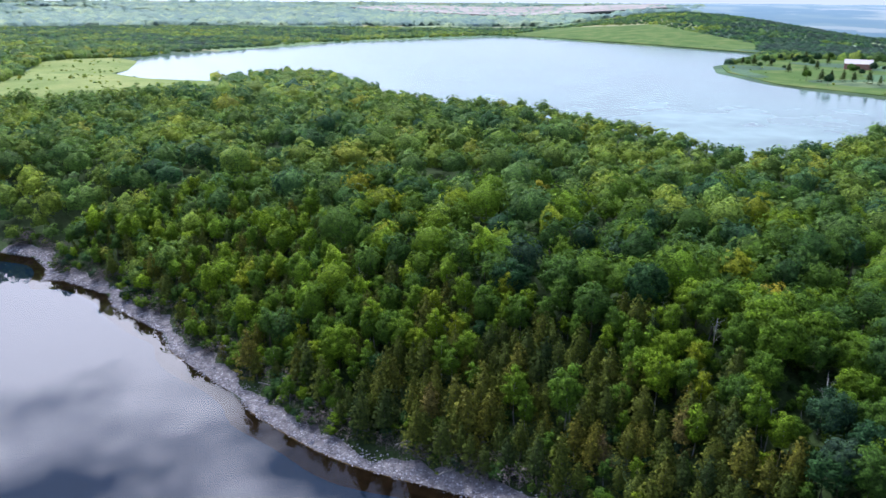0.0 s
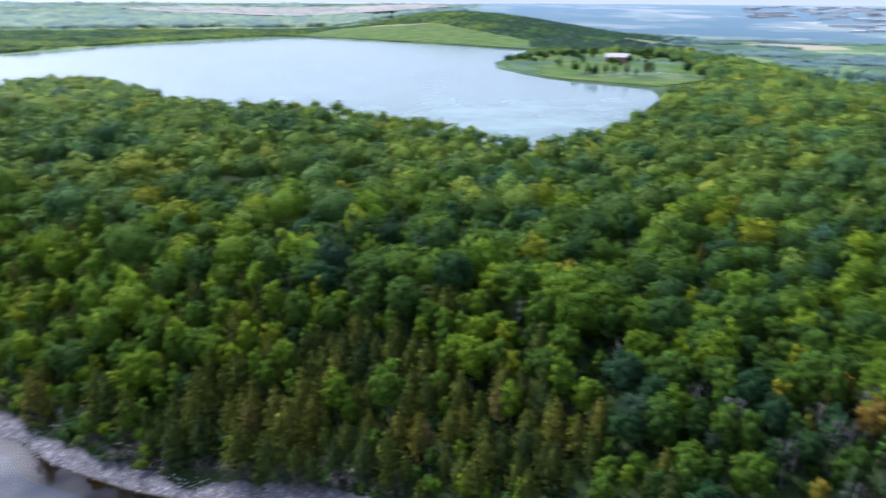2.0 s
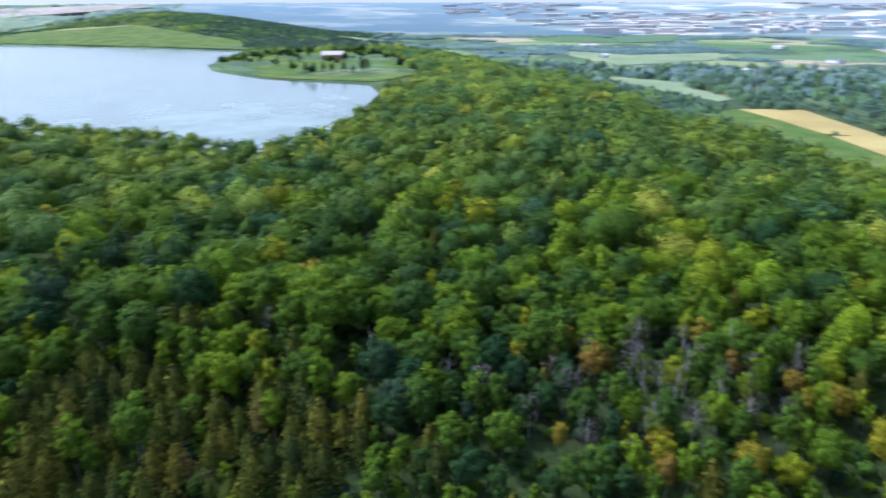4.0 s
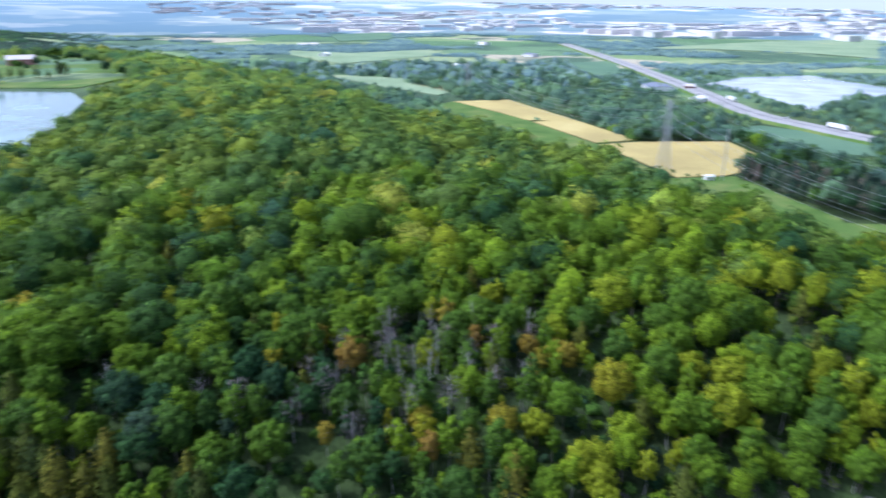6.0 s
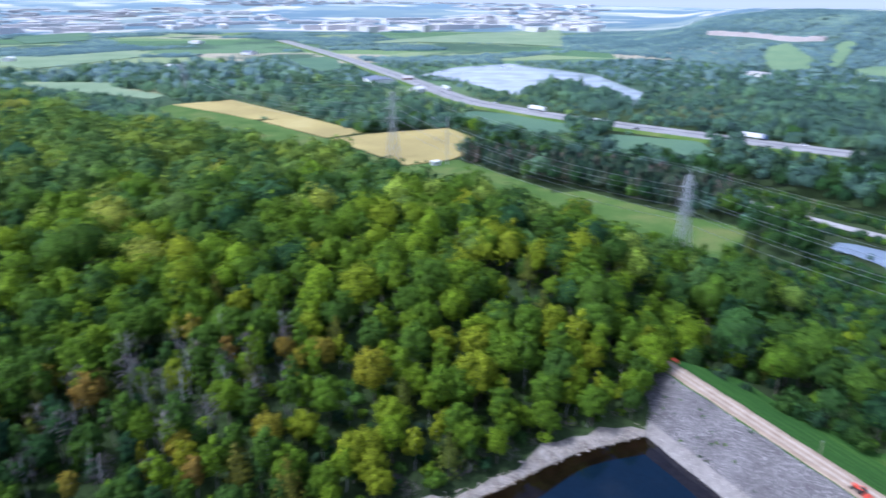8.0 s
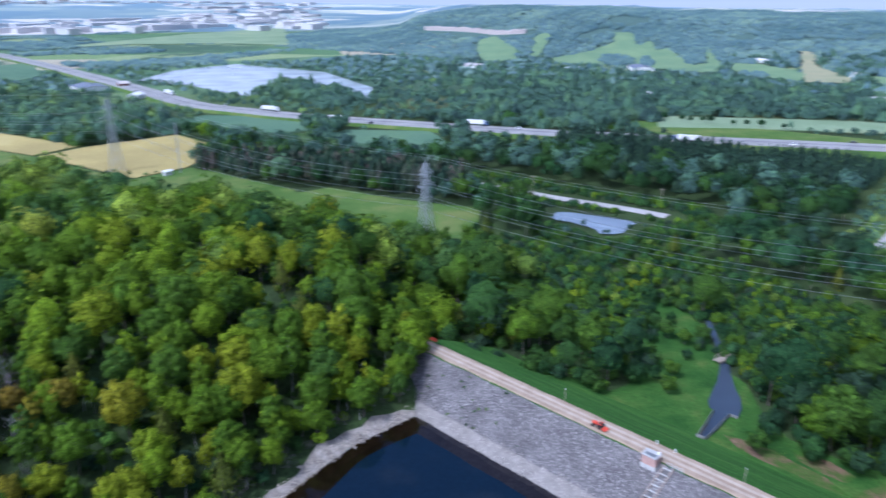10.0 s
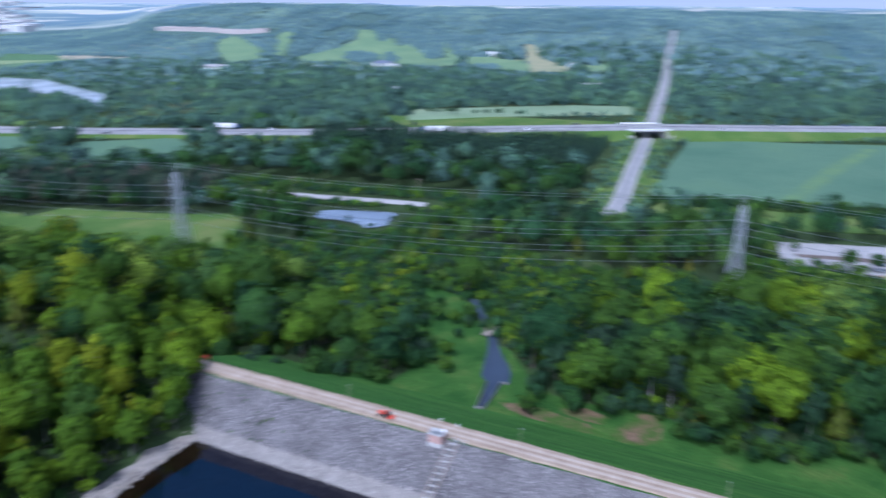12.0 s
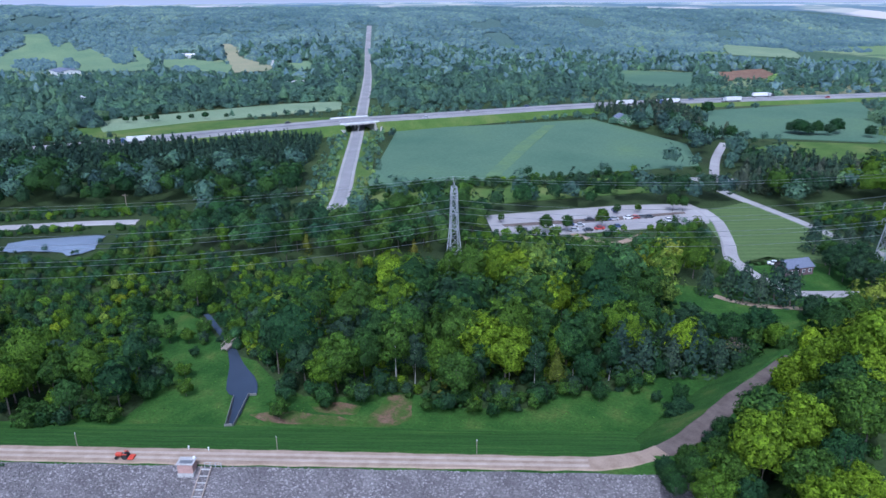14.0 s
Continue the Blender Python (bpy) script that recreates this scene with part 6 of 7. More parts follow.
HALL_WALL = plain("pale_cladding", (0.58, 0.57, 0.56), 0.8)
ROOFS = surface("pale_roofs", [(0.3, (0.40, 0.40, 0.40)), (0.7, (0.64, 0.61, 0.58))], 0.004, 0.05, 0.7, 0.0, 0.1, rand=0.3)
build_town()
sheet("quarry_floor", [(-455, 3728), (-190, 3987), (274, 3826), (794, 4006), (1250, 4300), (1124, 3805), (500, 3300), (245, 2820), (-218, 3476)], 14.0, surface("pale_quarry_stone", [(0.3, (0.27, 0.25, 0.23)), (0.5, (0.36, 0.32, 0.29)), (0.75, (0.46, 0.43, 0.40))], 0.006, 0.06, 0.95, 0.0, 0.1), "pale quarry floor beyond the woods", "quarry", 6.0)


# ---- ridge cliff ----
def build_cliff():
    line = [(1505, -262), (1478, -288), (1448, -312), (1410, -352), (1355, -390), (1330, -418)]
    cliff = thing("cliff", *line[0], gz(*line[0]), 0, "pale broken limestone cliff on the wooded ridge", "cliff")
    r = random.Random(3)
    pts = smooth_line([(*p, 0) for p in line], 9.0)
    for a, b in zip(pts, pts[1:]):
        bm = bmesh.new()
        d = (b - a).length
        ang = math.degrees(math.atan2(b.y - a.y, b.x - a.x))
        m = (a + b) / 2
        add_box(bm, (d * 1.05, r.uniform(7, 11), r.uniform(7, 12)), (0, 0, 0), ang + r.uniform(-7, 7), 0.8)
        ob = part("rock_face", bm, PINK_ROCK, cliff)
        ob.location = Vector((m.x - 6, m.y + 1.5, gz(m.x, m.y) + 1.0)) - cliff.location


PINK_ROCK = surface("pinkish_limestone", [(0.3, (0.42, 0.35, 0.32)), (0.7, (0.62, 0.56, 0.53))], 0.05, 0.6, 0.95, 0.5, 0.3)
build_cliff()


# ---- highway bridge ----
def build_bridge():
    u = Vector((-0.493, -0.870, 0))
    ang = math.degrees(math.atan2(u.y, u.x))
    b = thing("highway_bridge", 377, -394, 0, ang, "concrete highway overpass above the two-lane road", "bridge", kind="structure")
    part("deck", box((27, 27, 1.1), (0, 0, 6.35), 0, 0.05), CONCRETE, b)
    for y in (-6.4, 6.4):
        part("carriageway", box((27, 11.2, 0.12), (0, y, 6.97)), HIGHWAY_ASPHALT, b)
    for y in (-13.4, 13.4):
        part("parapet", box((30, 0.4, 1.1), (0, y, 7.2), 0, 0.04), WHITE, b, "pale concrete parapet")
    for x in (-12.6, 12.6):
        part("abutment", box((2.2, 28, 6.6), (x, 0, 2.9), 0, 0.05), CONCRETE, b)
        for y in (-17, 17):
            w = part("wing_wall", box((1.0, 10, 4.5), (0, 0, 0), 0, 0.05), CONCRETE, b)
            w.location, w.rotation_euler = (x * 1.25, y, 1.8), (0, 0, radians(28 if x * y > 0 else -28))
    for y in (-9, 0, 9):
        part("pier", box((0.9, 1.4, 5.6), (0, y, 2.9), 0, 0.1), CONCRETE, b)


build_bridge()


# ---- vehicles ----
def paint(name, c):
    return plain(name, c, 0.3, 0.0, 0.6)


PAINTS = [paint("silver_paint", (0.5, 0.51, 0.52)), paint("black_paint", (0.03, 0.03, 0.035)), paint("glossy_white_paint", (0.8, 0.8, 0.8)), paint("glossy_red_paint", (0.45, 0.04, 0.03)), paint("blue_paint", (0.06, 0.10, 0.22)), paint("grey_paint", (0.16, 0.165, 0.17))]
PAINT_WORDS = ["silver", "black", "white", "red", "dark blue", "grey"]


def wheel_bm(r, w):
    bm = bmesh.new()
    bmesh.ops.create_cone(bm, cap_ends=True, segments=12, radius1=r, radius2=r, depth=w, matrix=Matrix.Rotation(radians(90), 4, "X"))
    return bm


def make_car(i, x, y, z, turn, group):
    c = thing("car", x, y, z, turn, PAINT_WORDS[i % 6] + " car parked on pale asphalt" if group.startswith("parked") else PAINT_WORDS[i % 6] + " car driving on the highway", "car", group)
    bm = box((4.4, 1.8, 0.72), (0, 0, 0.62), 0, 0.12)
    part("body", bm, PAINTS[i % 6], c)
    bm = box((2.5, 1.6, 0.62), (-0.15, 0, 1.26))
    for v in bm.verts:
        if v.co.z > 1.3:
            v.co.x *= 0.72
            v.co.y *= 0.86
    part("cabin", bm, GLASS, c, "dark glazed cabin")
    part("roof", box((1.7, 1.34, 0.06), (-0.12, 0, 1.59), 0, 0.02), PAINTS[i % 6], c)
    for sx in (-1.35, 1.35):
        for sy in (-0.82, 0.82):
            w = part("wheel", wheel_bm(0.33, 0.22), RUBBER, c)
            w.location = (sx, sy, 0.33)
    return c


def make_truck(i, x, y, z, turn):
    t = thing("lorry", x, y, z, turn, "long white articulated lorry on the highway", "lorry", "lorries on the highway")
    part("trailer", box((15.0, 2.6, 2.9), (-2.0, 0, 2.75), 0, 0.06), WHITE, t, "plain white box trailer")
    bm = box((2.4, 2.5, 2.9), (7.6, 0, 2.1), 0, 0.12)
    part("cab", bm, PAINTS[(i * 2 + 2) % 6], t)
    part("windscreen", box((0.06, 2.1, 0.9), (8.82, 0, 2.7)), GLASS, t)
    for sx in (-8.2, -7.0, 4.6, 5.8, 8.0):
        for sy in (-1.15, 1.15):
            w = part("wheel", wheel_bm(0.5, 0.35), RUBBER, t)
            w.location = (sx, sy, 0.5)
    return t


def along_highway(x, y, side):
    """Nearest place on a carriageway, with its height and heading."""
    best = None
    for pts, zs in ((HIGHWAY_EAST, EAST_Z), (HIGHWAY_WEST, WEST_Z)):
        for k in range(len(pts) - 1):
            a, b = Vector((*pts[k], zs[k])), Vector((*pts[k + 1], zs[k + 1]))
            d = b - a
            u = max(0, min(1, ((x - a.x) * d.x + (y - a.y) * d.y) / (d.x ** 2 + d.y ** 2)))
            p = a + d * u
            e = math.hypot(p.x - x, p.y - y)
            if best is None or e < best[0]:
                best = (e, p, d)
    _, p, d = best
    n = Vector((-d.y, d.x, 0)).normalized()
    h = math.degrees(math.atan2(d.y, d.x)) + (0 if side > 0 else 180)
    q = p + n * side
    return q.x, q.y, q.z + 0.36, h


for i, (x, y, s) in enumerate([(263, -604, -8), (234, -640, -11), (158, -709, 8), (656, 23, 8), (543, -134, 10), (605, -37, -10), (775, 150, 9), (454, -262, -9), (190, -680, -12)]):
    make_truck(i, *along_highway(x, y, s))
for i, (x, y, s) in enumerate([(420, -320, -7), (400, -352, 11), (350, -440, -11), (330, -480, 8), (300, -530, 12), (500, -190, -8), (520, -160, 7), (580, -60, -12), (690, 70, 7), (820, 160, -9), (210, -660, 7), (120, -750, -8), (905, 205, 11), (150, -720, 12)]):
    make_car(i * 5 + 2, *along_highway(x, y, s), "cars on the highway")
LOT_CARS = [(149, -259, 132), (143, -270, 42), (137, -277, 44), (133, -279, 40), (133, -289, 42), (132, -300, 130), (127, -294, 44), (124.6, -296.4, 44), (120, -301.6, 44), (117.6, -304, 44), (115.4, -306.4, 44), (113, -308.6, 44), (104, -309, 135), (130, -309, 132), (132, -271.5, 42), (127, -275, 44), (124, -280, 44), (119, -287, 42)]
for i, (x, y, a) in enumerate(LOT_CARS):
    make_car((i * 7 + 1) % 11, x, y, gz(x, y) + 0.42, a, "parked cars in the car park")
make_car(2, 52, -279, gz(52, -279) + 0.55, 20, "parked cars by the visitor building")
sheet("kerbed_island", [(162, -261), (131, -295.5), (103, -327), (101.5, -325), (128.5, -290), (159.5, -259)], 0.55, TRACK, "long bare earth island in the car park", "traffic island", 0.2)


# ---- buildings ----
def gable_house(name, x, y, z, turn, w, l, h, rise, wall, roof, label, group="", windows=3, category="house"):
    hse = thing(name, x, y, z, turn, label, category, group)
    bm = bmesh.new()
    pts = [(-w / 2, 0), (w / 2, 0), (w / 2, h), (0, h + rise), (-w / 2, h)]
    rings = [[bm.verts.new((px, sy * l / 2, pz - (0.6 if pz == 0 else 0))) for px, pz in pts] for sy in (-1, 1)]
    bm.faces.new(rings[0]), bm.faces.new(rings[1][::-1])
    for k in range(5):
        bm.faces.new((rings[0][k], rings[1][k], rings[1][(k + 1) % 5], rings[0][(k + 1) % 5]))
    bmesh.ops.recalc_face_normals(bm, faces=bm.faces[:])
    part("wall", bm, wall, hse)
    sl = math.hypot(w / 2, rise) + 0.5
    for s in (-1, 1):
        rf = part("roof", box((sl, l + 1.0, 0.18), (0, 0, 0)), roof, hse)
        rf.location = (s * (w / 4 + 0.12), 0, h + rise / 2 + 0.08)
        rf.rotation_euler = (0, s * math.atan2(rise, w / 2), 0)
    for s in (-1, 1):
        for k in range(windows):
            yy = -l / 2 + l * (k + 0.5) / windows
            wn = part("window", box((0.12, min(1.5, l / windows * 0.5), 1.1), (s * (w / 2 + 0.02), yy, h * 0.55), 0, 0.02), WHITE, hse, "white framed window")
            part("pane", box((0.14, min(1.5, l / windows * 0.5) - 0.3, 0.8), (s * (w / 2 + 0.04), yy, h * 0.55)), GLASS, wn)
    part("door", box((1.0, 0.12, 2.1), (0, -l / 2 - 0.04, 1.05), 0, 0.02), TIMBER, hse)
    return hse


gable_house("visitor_building", 44.5, -276, gz(44.5, -276) + 0.3, -38, 7.5, 11.0, 3.0, 2.0, plain("purple_brown_boards", (0.19, 0.13, 0.14), 0.9), SLATE, "brown visitor building with a slate-blue gable roof", windows=4, category="building")
gable_house("barn", 490, 872, gz(490, 872) + 0.8, 62, 13, 29, 6.0, 4.5, BARN_RED, TIN, "faded red barn with a pale tin roof", windows=2, category="barn")
HOUSES = [(475, -623), (676, -341), (457, -783), (603, -538), (715, -829), (222, -533), (880, -700), (961, 546), (809, 519), (1216, 1066), (1016, 853), (1224, 551), (875, 192), (771, 159), (854, 222), (1475, 781), (600, -534), (936, -459), (1010, -246), (935, -364), (929, -464), (768, -655), (931, -637)]
for i, (x, y) in enumerate(HOUSES):
    big = 0.85 + (i % 4) * 0.3 + (1.8 if i in (9, 14, 17, 18) else 0)
    gable_house("farmhouse" if i % 3 else "shed", x, y, gz(x, y) + 1.2, (i * 47) % 180, 9 * big, 13 * big, 3.6, 2.2, WHITE if i % 4 else BRICK, (TIN, WHITE, SLATE)[i % 3], ("white farmhouse with a pale roof among trees" if i % 4 else "brick farmhouse with a pale roof among trees") if i % 3 else "pale roofed shed at the field edge", "far farm buildings", 3)
gable_house("shed", 432, 78, gz(432, 78) + 0.4, 35, 3.2, 4.6, 2.2, 0.5, WHITE, WHITE, "small white shed at the corner of the stubble field", windows=1, category="shed")


# ---- power line ----
def build_pylon(x, y, h, turn):
    z = gz(x, y)
    p = thing("power_pylon", x, y, z, turn, "tall galvanised steel lattice power pylon", "pylon", "pylons of the power line")
    k = h / 40.0
    levels = [(0, 3.3), (6, 2.75), (11.5, 2.25), (16, 1.85), (20, 1.5), (23.5, 1.25), (27, 1.15), (30.5, 1.05), (34, 0.95), (37, 0.8)]
    cs = ((-1, -1), (1, -1), (1, 1), (-1, 1))
    R = 0.13
    for cx, cy in cs:
        bm, last = bmesh.new(), None
        for zz, w in levels:
            ring = [bm.verts.new((cx * w + R * a, cy * w + R * b, zz * k - (0.5 if zz == 0 else 0))) for a, b in cs]
            if last:
                for i in range(4):
                    bm.faces.new((last[i], last[(i + 1) % 4], ring[(i + 1) % 4], ring[i]))
            last = ring
        bm.faces.new(last)
        part("leg", bm, STEEL, p)
    for (z0, w0), (z1, w1) in zip(levels, levels[1:]):
        bm = bmesh.new()
        for i in range(4):
            (ax, ay), (bx, by) = cs[i], cs[(i + 1) % 4]
            add_bar(bm, (ax * w0, ay * w0, z0 * k), (bx * w1, by * w1, z1 * k), 0.075)
            add_bar(bm, (bx * w0, by * w0, z0 * k), (ax * w1, ay * w1, z1 * k), 0.075)
            add_bar(bm, (ax * w1, ay * w1, z1 * k), (bx * w1, by * w1, z1 * k), 0.075)
        part("lattice_panel", bm, STEEL, p)
    for zz, ln in ((22.5, 4.8), (28.0, 5.6), (33.0, 4.6)):
        for s in (-1, 1):
            bm = bmesh.new()
            tip = (s * ln, 0, zz * k + 0.3)
            for yy in (-1.1, 1.1):
                add_bar(bm, (s * 1.1, yy, zz * k), tip, 0.09)
                add_bar(bm, (s * 1.0, yy, zz * k + 2.0), tip, 0.08)
            add_bar(bm, (s * ln * 0.55, -0.6, zz * k + 0.15), (s * ln * 0.55, 0.6, zz * k + 0.15), 0.06)
            part("cross_arm", bm, STEEL, p)
            part("insulator", bar((s * ln, 0, zz * k + 0.3), (s * ln, 0, zz * k - 1.9), 0.14, 6), STEEL, p, "pale hanging insulator string")
    for s in (-1, 1):
        part("peak", bar((0, 0, 37 * k), (s * 1.8, 0, 40 * k), 0.10), STEEL, p)
    return p, k


PYLONS = [(709, 393, 36, -48), (446, 108, 46, -48), (273, -47, 40, -46), (138, -191, 40, -40), (17, -283, 40, -44)]


def build_power_line():
    ends = []
    for x, y, h, turn in PYLONS:
        build_pylon(x, y, h, turn)
        k = h / 40.0
        m = pose(x, y, gz(x, y), 0, 0, turn)
        ends.append([m @ Vector((s * ln, 0, zz * k - 1.9)) for zz, ln in ((22.5, 4.8), (28.0, 5.6), (33.0, 4.6)) for s in (-1, 1)] + [m @ Vector((s * 1.8, 0, 40 * k)) for s in (-1, 1)])
    ends.append([v + Vector((-130, -125, 0)) for v in ends[-1]])
    for a, b in zip(ends, ends[1:]):
        for i, (p, q) in enumerate(zip(a, b)):
            n, sag = 14, (q - p).length * (0.028 if i < 6 else 0.018)
            rad = 0.065 if i < 6 else 0.045
            side = Vector((-(q - p).y, (q - p).x, 0)).normalized()
            bm, last = bmesh.new(), None
            for k in range(n + 1):
                u = k / n
                c = p.lerp(q, u) - Vector((0, 0, sag * 4 * u * (1 - u)))
                ring = [bm.verts.new(c + side * (rad * math.cos(w)) + Vector((0, 0, rad * math.sin(w)))) for w in (0.5, 2.6, 4.7)]
                if last:
                    for w in range(3):
                        bm.faces.new((last[w], last[(w + 1) % 3], ring[(w + 1) % 3], ring[w]))
                last = ring
            me = bpy.data.meshes.new("power_cable")
            bm.to_mesh(me)
            bm.free()
            me.materials.append(WIRE)
            tagged(new("power_cable", me), "thin sagging aluminium cable between two pylons", "cable", "cables of the power line")


build_power_line()


def build_mast(x, y, h):
    m = thing("steel_mast", x, y, gz(x, y), 0, "slim pale steel pole beside the stubble field", "pole")
    part("shaft", bar((0, 0, -0.5), (0, 0, h), 0.32, 8), STEEL, m)
    for zz in (h - 2, h - 6):
        part("arm", bar((-2.2, 0, zz), (2.2, 0, zz + 0.3), 0.12), STEEL, m)


build_mast(435, 71, 30)
for x, y in ((276, -243), (315, -172), (352, -118)):
    u = thing("utility_pole", x, y, gz(x, y), 40, "grey wooden utility pole by the lane", "pole", "utility poles")
    part("shaft", bar((0, 0, -0.5), (0, 0, 10), 0.16, 6), TIMBER, u)
    part("crossarm", box((2.4, 0.14, 0.16), (0, 0, 9.3)), TIMBER, u)


# ---- dam furniture ----
DAM_TURN = math.degrees(math.atan2(along.y, along.x))


def on_dam(s, o, z):
    return dam_point(s, o, z)


def build_hut():
    s0 = (Vector((111, -64.5, 0)) - DAM_A).dot(along)
    x, y, _ = on_dam(s0, -3.9, 0)
    h = thing("control_hut", x, y, 10.3, DAM_TURN, "small pinkish control hut with a flat pale grey roof", "hut")
    h.scale = (0.86, 0.86, 0.86)
    part("foundation", box((3.7, 2.9, 2.6), (0, 0, 0.2), 0, 0.04), CONCRETE, h, "pale concrete base on the slope")
    part("wall", box((3.5, 2.6, 2.3), (0, 0, 2.6), 0, 0.03), plain("pink_brown_plaster", (0.45, 0.29, 0.24), 0.9), h)
    part("roof", box((3.9, 3.0, 0.22), (0, 0, 3.86), 0, 0.04), CONCRETE, h, "flat pale grey roof")
    part("roof_panel", box((2.9, 1.2, 0.08), (0.1, -0.5, 4.02), 0, 0.02), PAINTS[5], h, "dark grey roof panel")
    part("door", box((1.2, 0.1, 1.8), (0.5, 1.33, 2.4), 0, 0.02), plain("rust_red_door", (0.30, 0.12, 0.09), 0.7), h)
    part("vent", box((0.5, 0.5, 0.5), (1.4, 1.0, 4.2), 0, 0.04), WHITE, h)
    return s0


HUT_S = build_hut()


def build_slope_ladder():
    a, b = on_dam(HUT_S + 3.6, -3.2, 11.9), on_dam(HUT_S + 3.2, -17.5, 5.5)
    lad = thing("slope_ladder", a[0], a[1], 11.9, DAM_TURN, "grey concrete stair frame running down the riprap", "stairs")
    m = lad.matrix_world.inverted()
    p, q = m @ Vector(a), m @ Vector(b)
    for s in (-0.95, 0.95):
        part("side_rail", bar(p + Vector((s, 0, 0.1)), q + Vector((s, 0, 0.15)), 0.16), TIMBER, lad)
    for k in range(11):
        c = p.lerp(q, (k + 0.5) / 11)
        part("rung", box((1.9, 0.32, 0.16), (c.x, c.y, c.z + 0.12), 0, 0.02), CONCRETE, lad)


build_slope_ladder()


def build_railing():
    x, y, _ = on_dam(HUT_S + 4.2, -3.3, 0)
    r = thing("guard_rail", x, y, 11.8, DAM_TURN, "short grey steel guard rail beside the control hut", "railing")
    for k in range(4):
        part("post", bar((k * 1.1 - 1.0, 0, -0.2), (k * 1.1 - 1.0, 0, 1.1), 0.06, 6), STEEL, r)
    for zz in (0.55, 1.08):
        part("rail", bar((-1.0, 0, zz), (2.3, 0, zz), 0.05, 6), STEEL, r)


build_railing()


def build_tractor():
    s = (Vector((124, -58.5, 0)) - DAM_A).dot(along)
    x, y, _ = on_dam(s, -1.0, 0)
    t = thing("mowing_tractor", x, y, 11.95, DAM_TURN + 180, "orange-red mowing tractor parked on the gravel crest", "tractor")
    t.scale = (0.78, 0.78, 0.78)
    part("bonnet", box((1.7, 0.95, 0.8), (1.0, 0, 1.1), 0, 0.12), RED, t)
    part("chassis", box((3.2, 0.7, 0.4), (0.2, 0, 0.7), 0, 0.05), DARK, t)
    part("seat", box((0.5, 0.5, 0.5), (-0.6, 0, 1.25), 0, 0.08), DARK, t)
    for sy in (-0.75, 0.75):
        part("mudguard", box((1.3, 0.4, 0.16), (-0.7, sy, 1.5), 0, 0.05), RED, t)
    part("steering_wheel", bar((-0.15, 0, 1.5), (-0.02, 0, 1.56), 0.24, 8), DARK, t)
    for sy in (-0.5, 0.5):
        part("roll_bar", bar((-1.15, sy, 1.2), (-1.15, sy, 2.0), 0.05), DARK, t)
    part("cross_bar", bar((-1.15, -0.5, 2.0), (-1.15, 0.5, 2.0), 0.05), DARK, t)
    part("mower_deck", box((1.5, 2.0, 0.35), (-2.3, 0.2, 0.45), 0, 0.08), RED, t, "red mower deck")
    for px, r in ((-0.7, 0.72), (1.4, 0.45)):
        for sy in (-0.75, 0.75):
            w = part("wheel", wheel_bm(r, 0.35), RUBBER, t)
            w.location = (px, sy, r)


build_tractor()
for s in (42.5, 84.0, 124.5):
    x, y, _ = on_dam(s, 2.6, 0)
    mk = thing("marker_post", x, y, 11.7, 0, "thin pale marker post at the grass edge of the crest", "post", "marker posts on the crest")
    part("shaft", bar((0, 0, -0.3), (0, 0, 3.2), 0.06, 6), TIMBER, mk)
    part("tip", bar((0, 0, 3.2), (0, 0, 3.45), 0.09, 6), WHITE, mk)
for s, o in ((HUT_S - 2.0, 2.2), (HUT_S + 2.2, 1.9)):
    x, y, _ = on_dam(s, o, 0)
    bo = thing("bollard", x, y, 11.85, 0, "small white round-topped bollard", "bollard", "bollards by the hut")
    part("shaft", bar((0, 0, -0.2), (0, 0, 0.7), 0.12, 8), WHITE, bo)
    bm = bmesh.new()
    bmesh.ops.create_uvsphere(bm, u_segments=8, v_segments=6, radius=0.2, matrix=Matrix.Translation((0, 0, 0.8)))
    part("cap", bm, WHITE, bo)


def build_barrier():
    x, y = 172.5, -30.0
    f = thing("barrier_fence", x, y, 11.9, DAM_TURN, "orange-red plastic barrier fence at the end of the track", "fence")
    for k in range(6):
        part("post", bar((k * 1.4 - 3.5, 0, -1.0), (k * 1.4 - 3.5, 0, 1.2), 0.05, 5), TIMBER, f)
    for k in range(5):
        part("net_panel", box((1.34, 0.04, 0.95), (k * 1.4 - 2.8, 0.05, 0.62), 0, 0.01), RED, f)


build_barrier()


def build_timber():
    t = thing("timber_stack", 166, -24.5, gz(166, -24.5) + 0.1, 25, "stack of pale cut logs beside the track", "timber")
    r = random.Random(2)
    for k in range(9):
        row = 0 if k < 4 else 1 if k < 7 else 2
        i = k - (0, 4, 7)[row]
        part("log", bar((-1.8 + r.uniform(-0.3, 0.3), i * 0.5 + row * 0.25 - 0.8, 0.25 + row * 0.42), (1.8 + r.uniform(-0.3, 0.3), i * 0.5 + row * 0.25 - 0.8, 0.25 + row * 0.42), 0.25, 7), LOG, t)


LOG = plain("fresh_cut_wood", (0.55, 0.36, 0.16), 0.85)
build_timber()


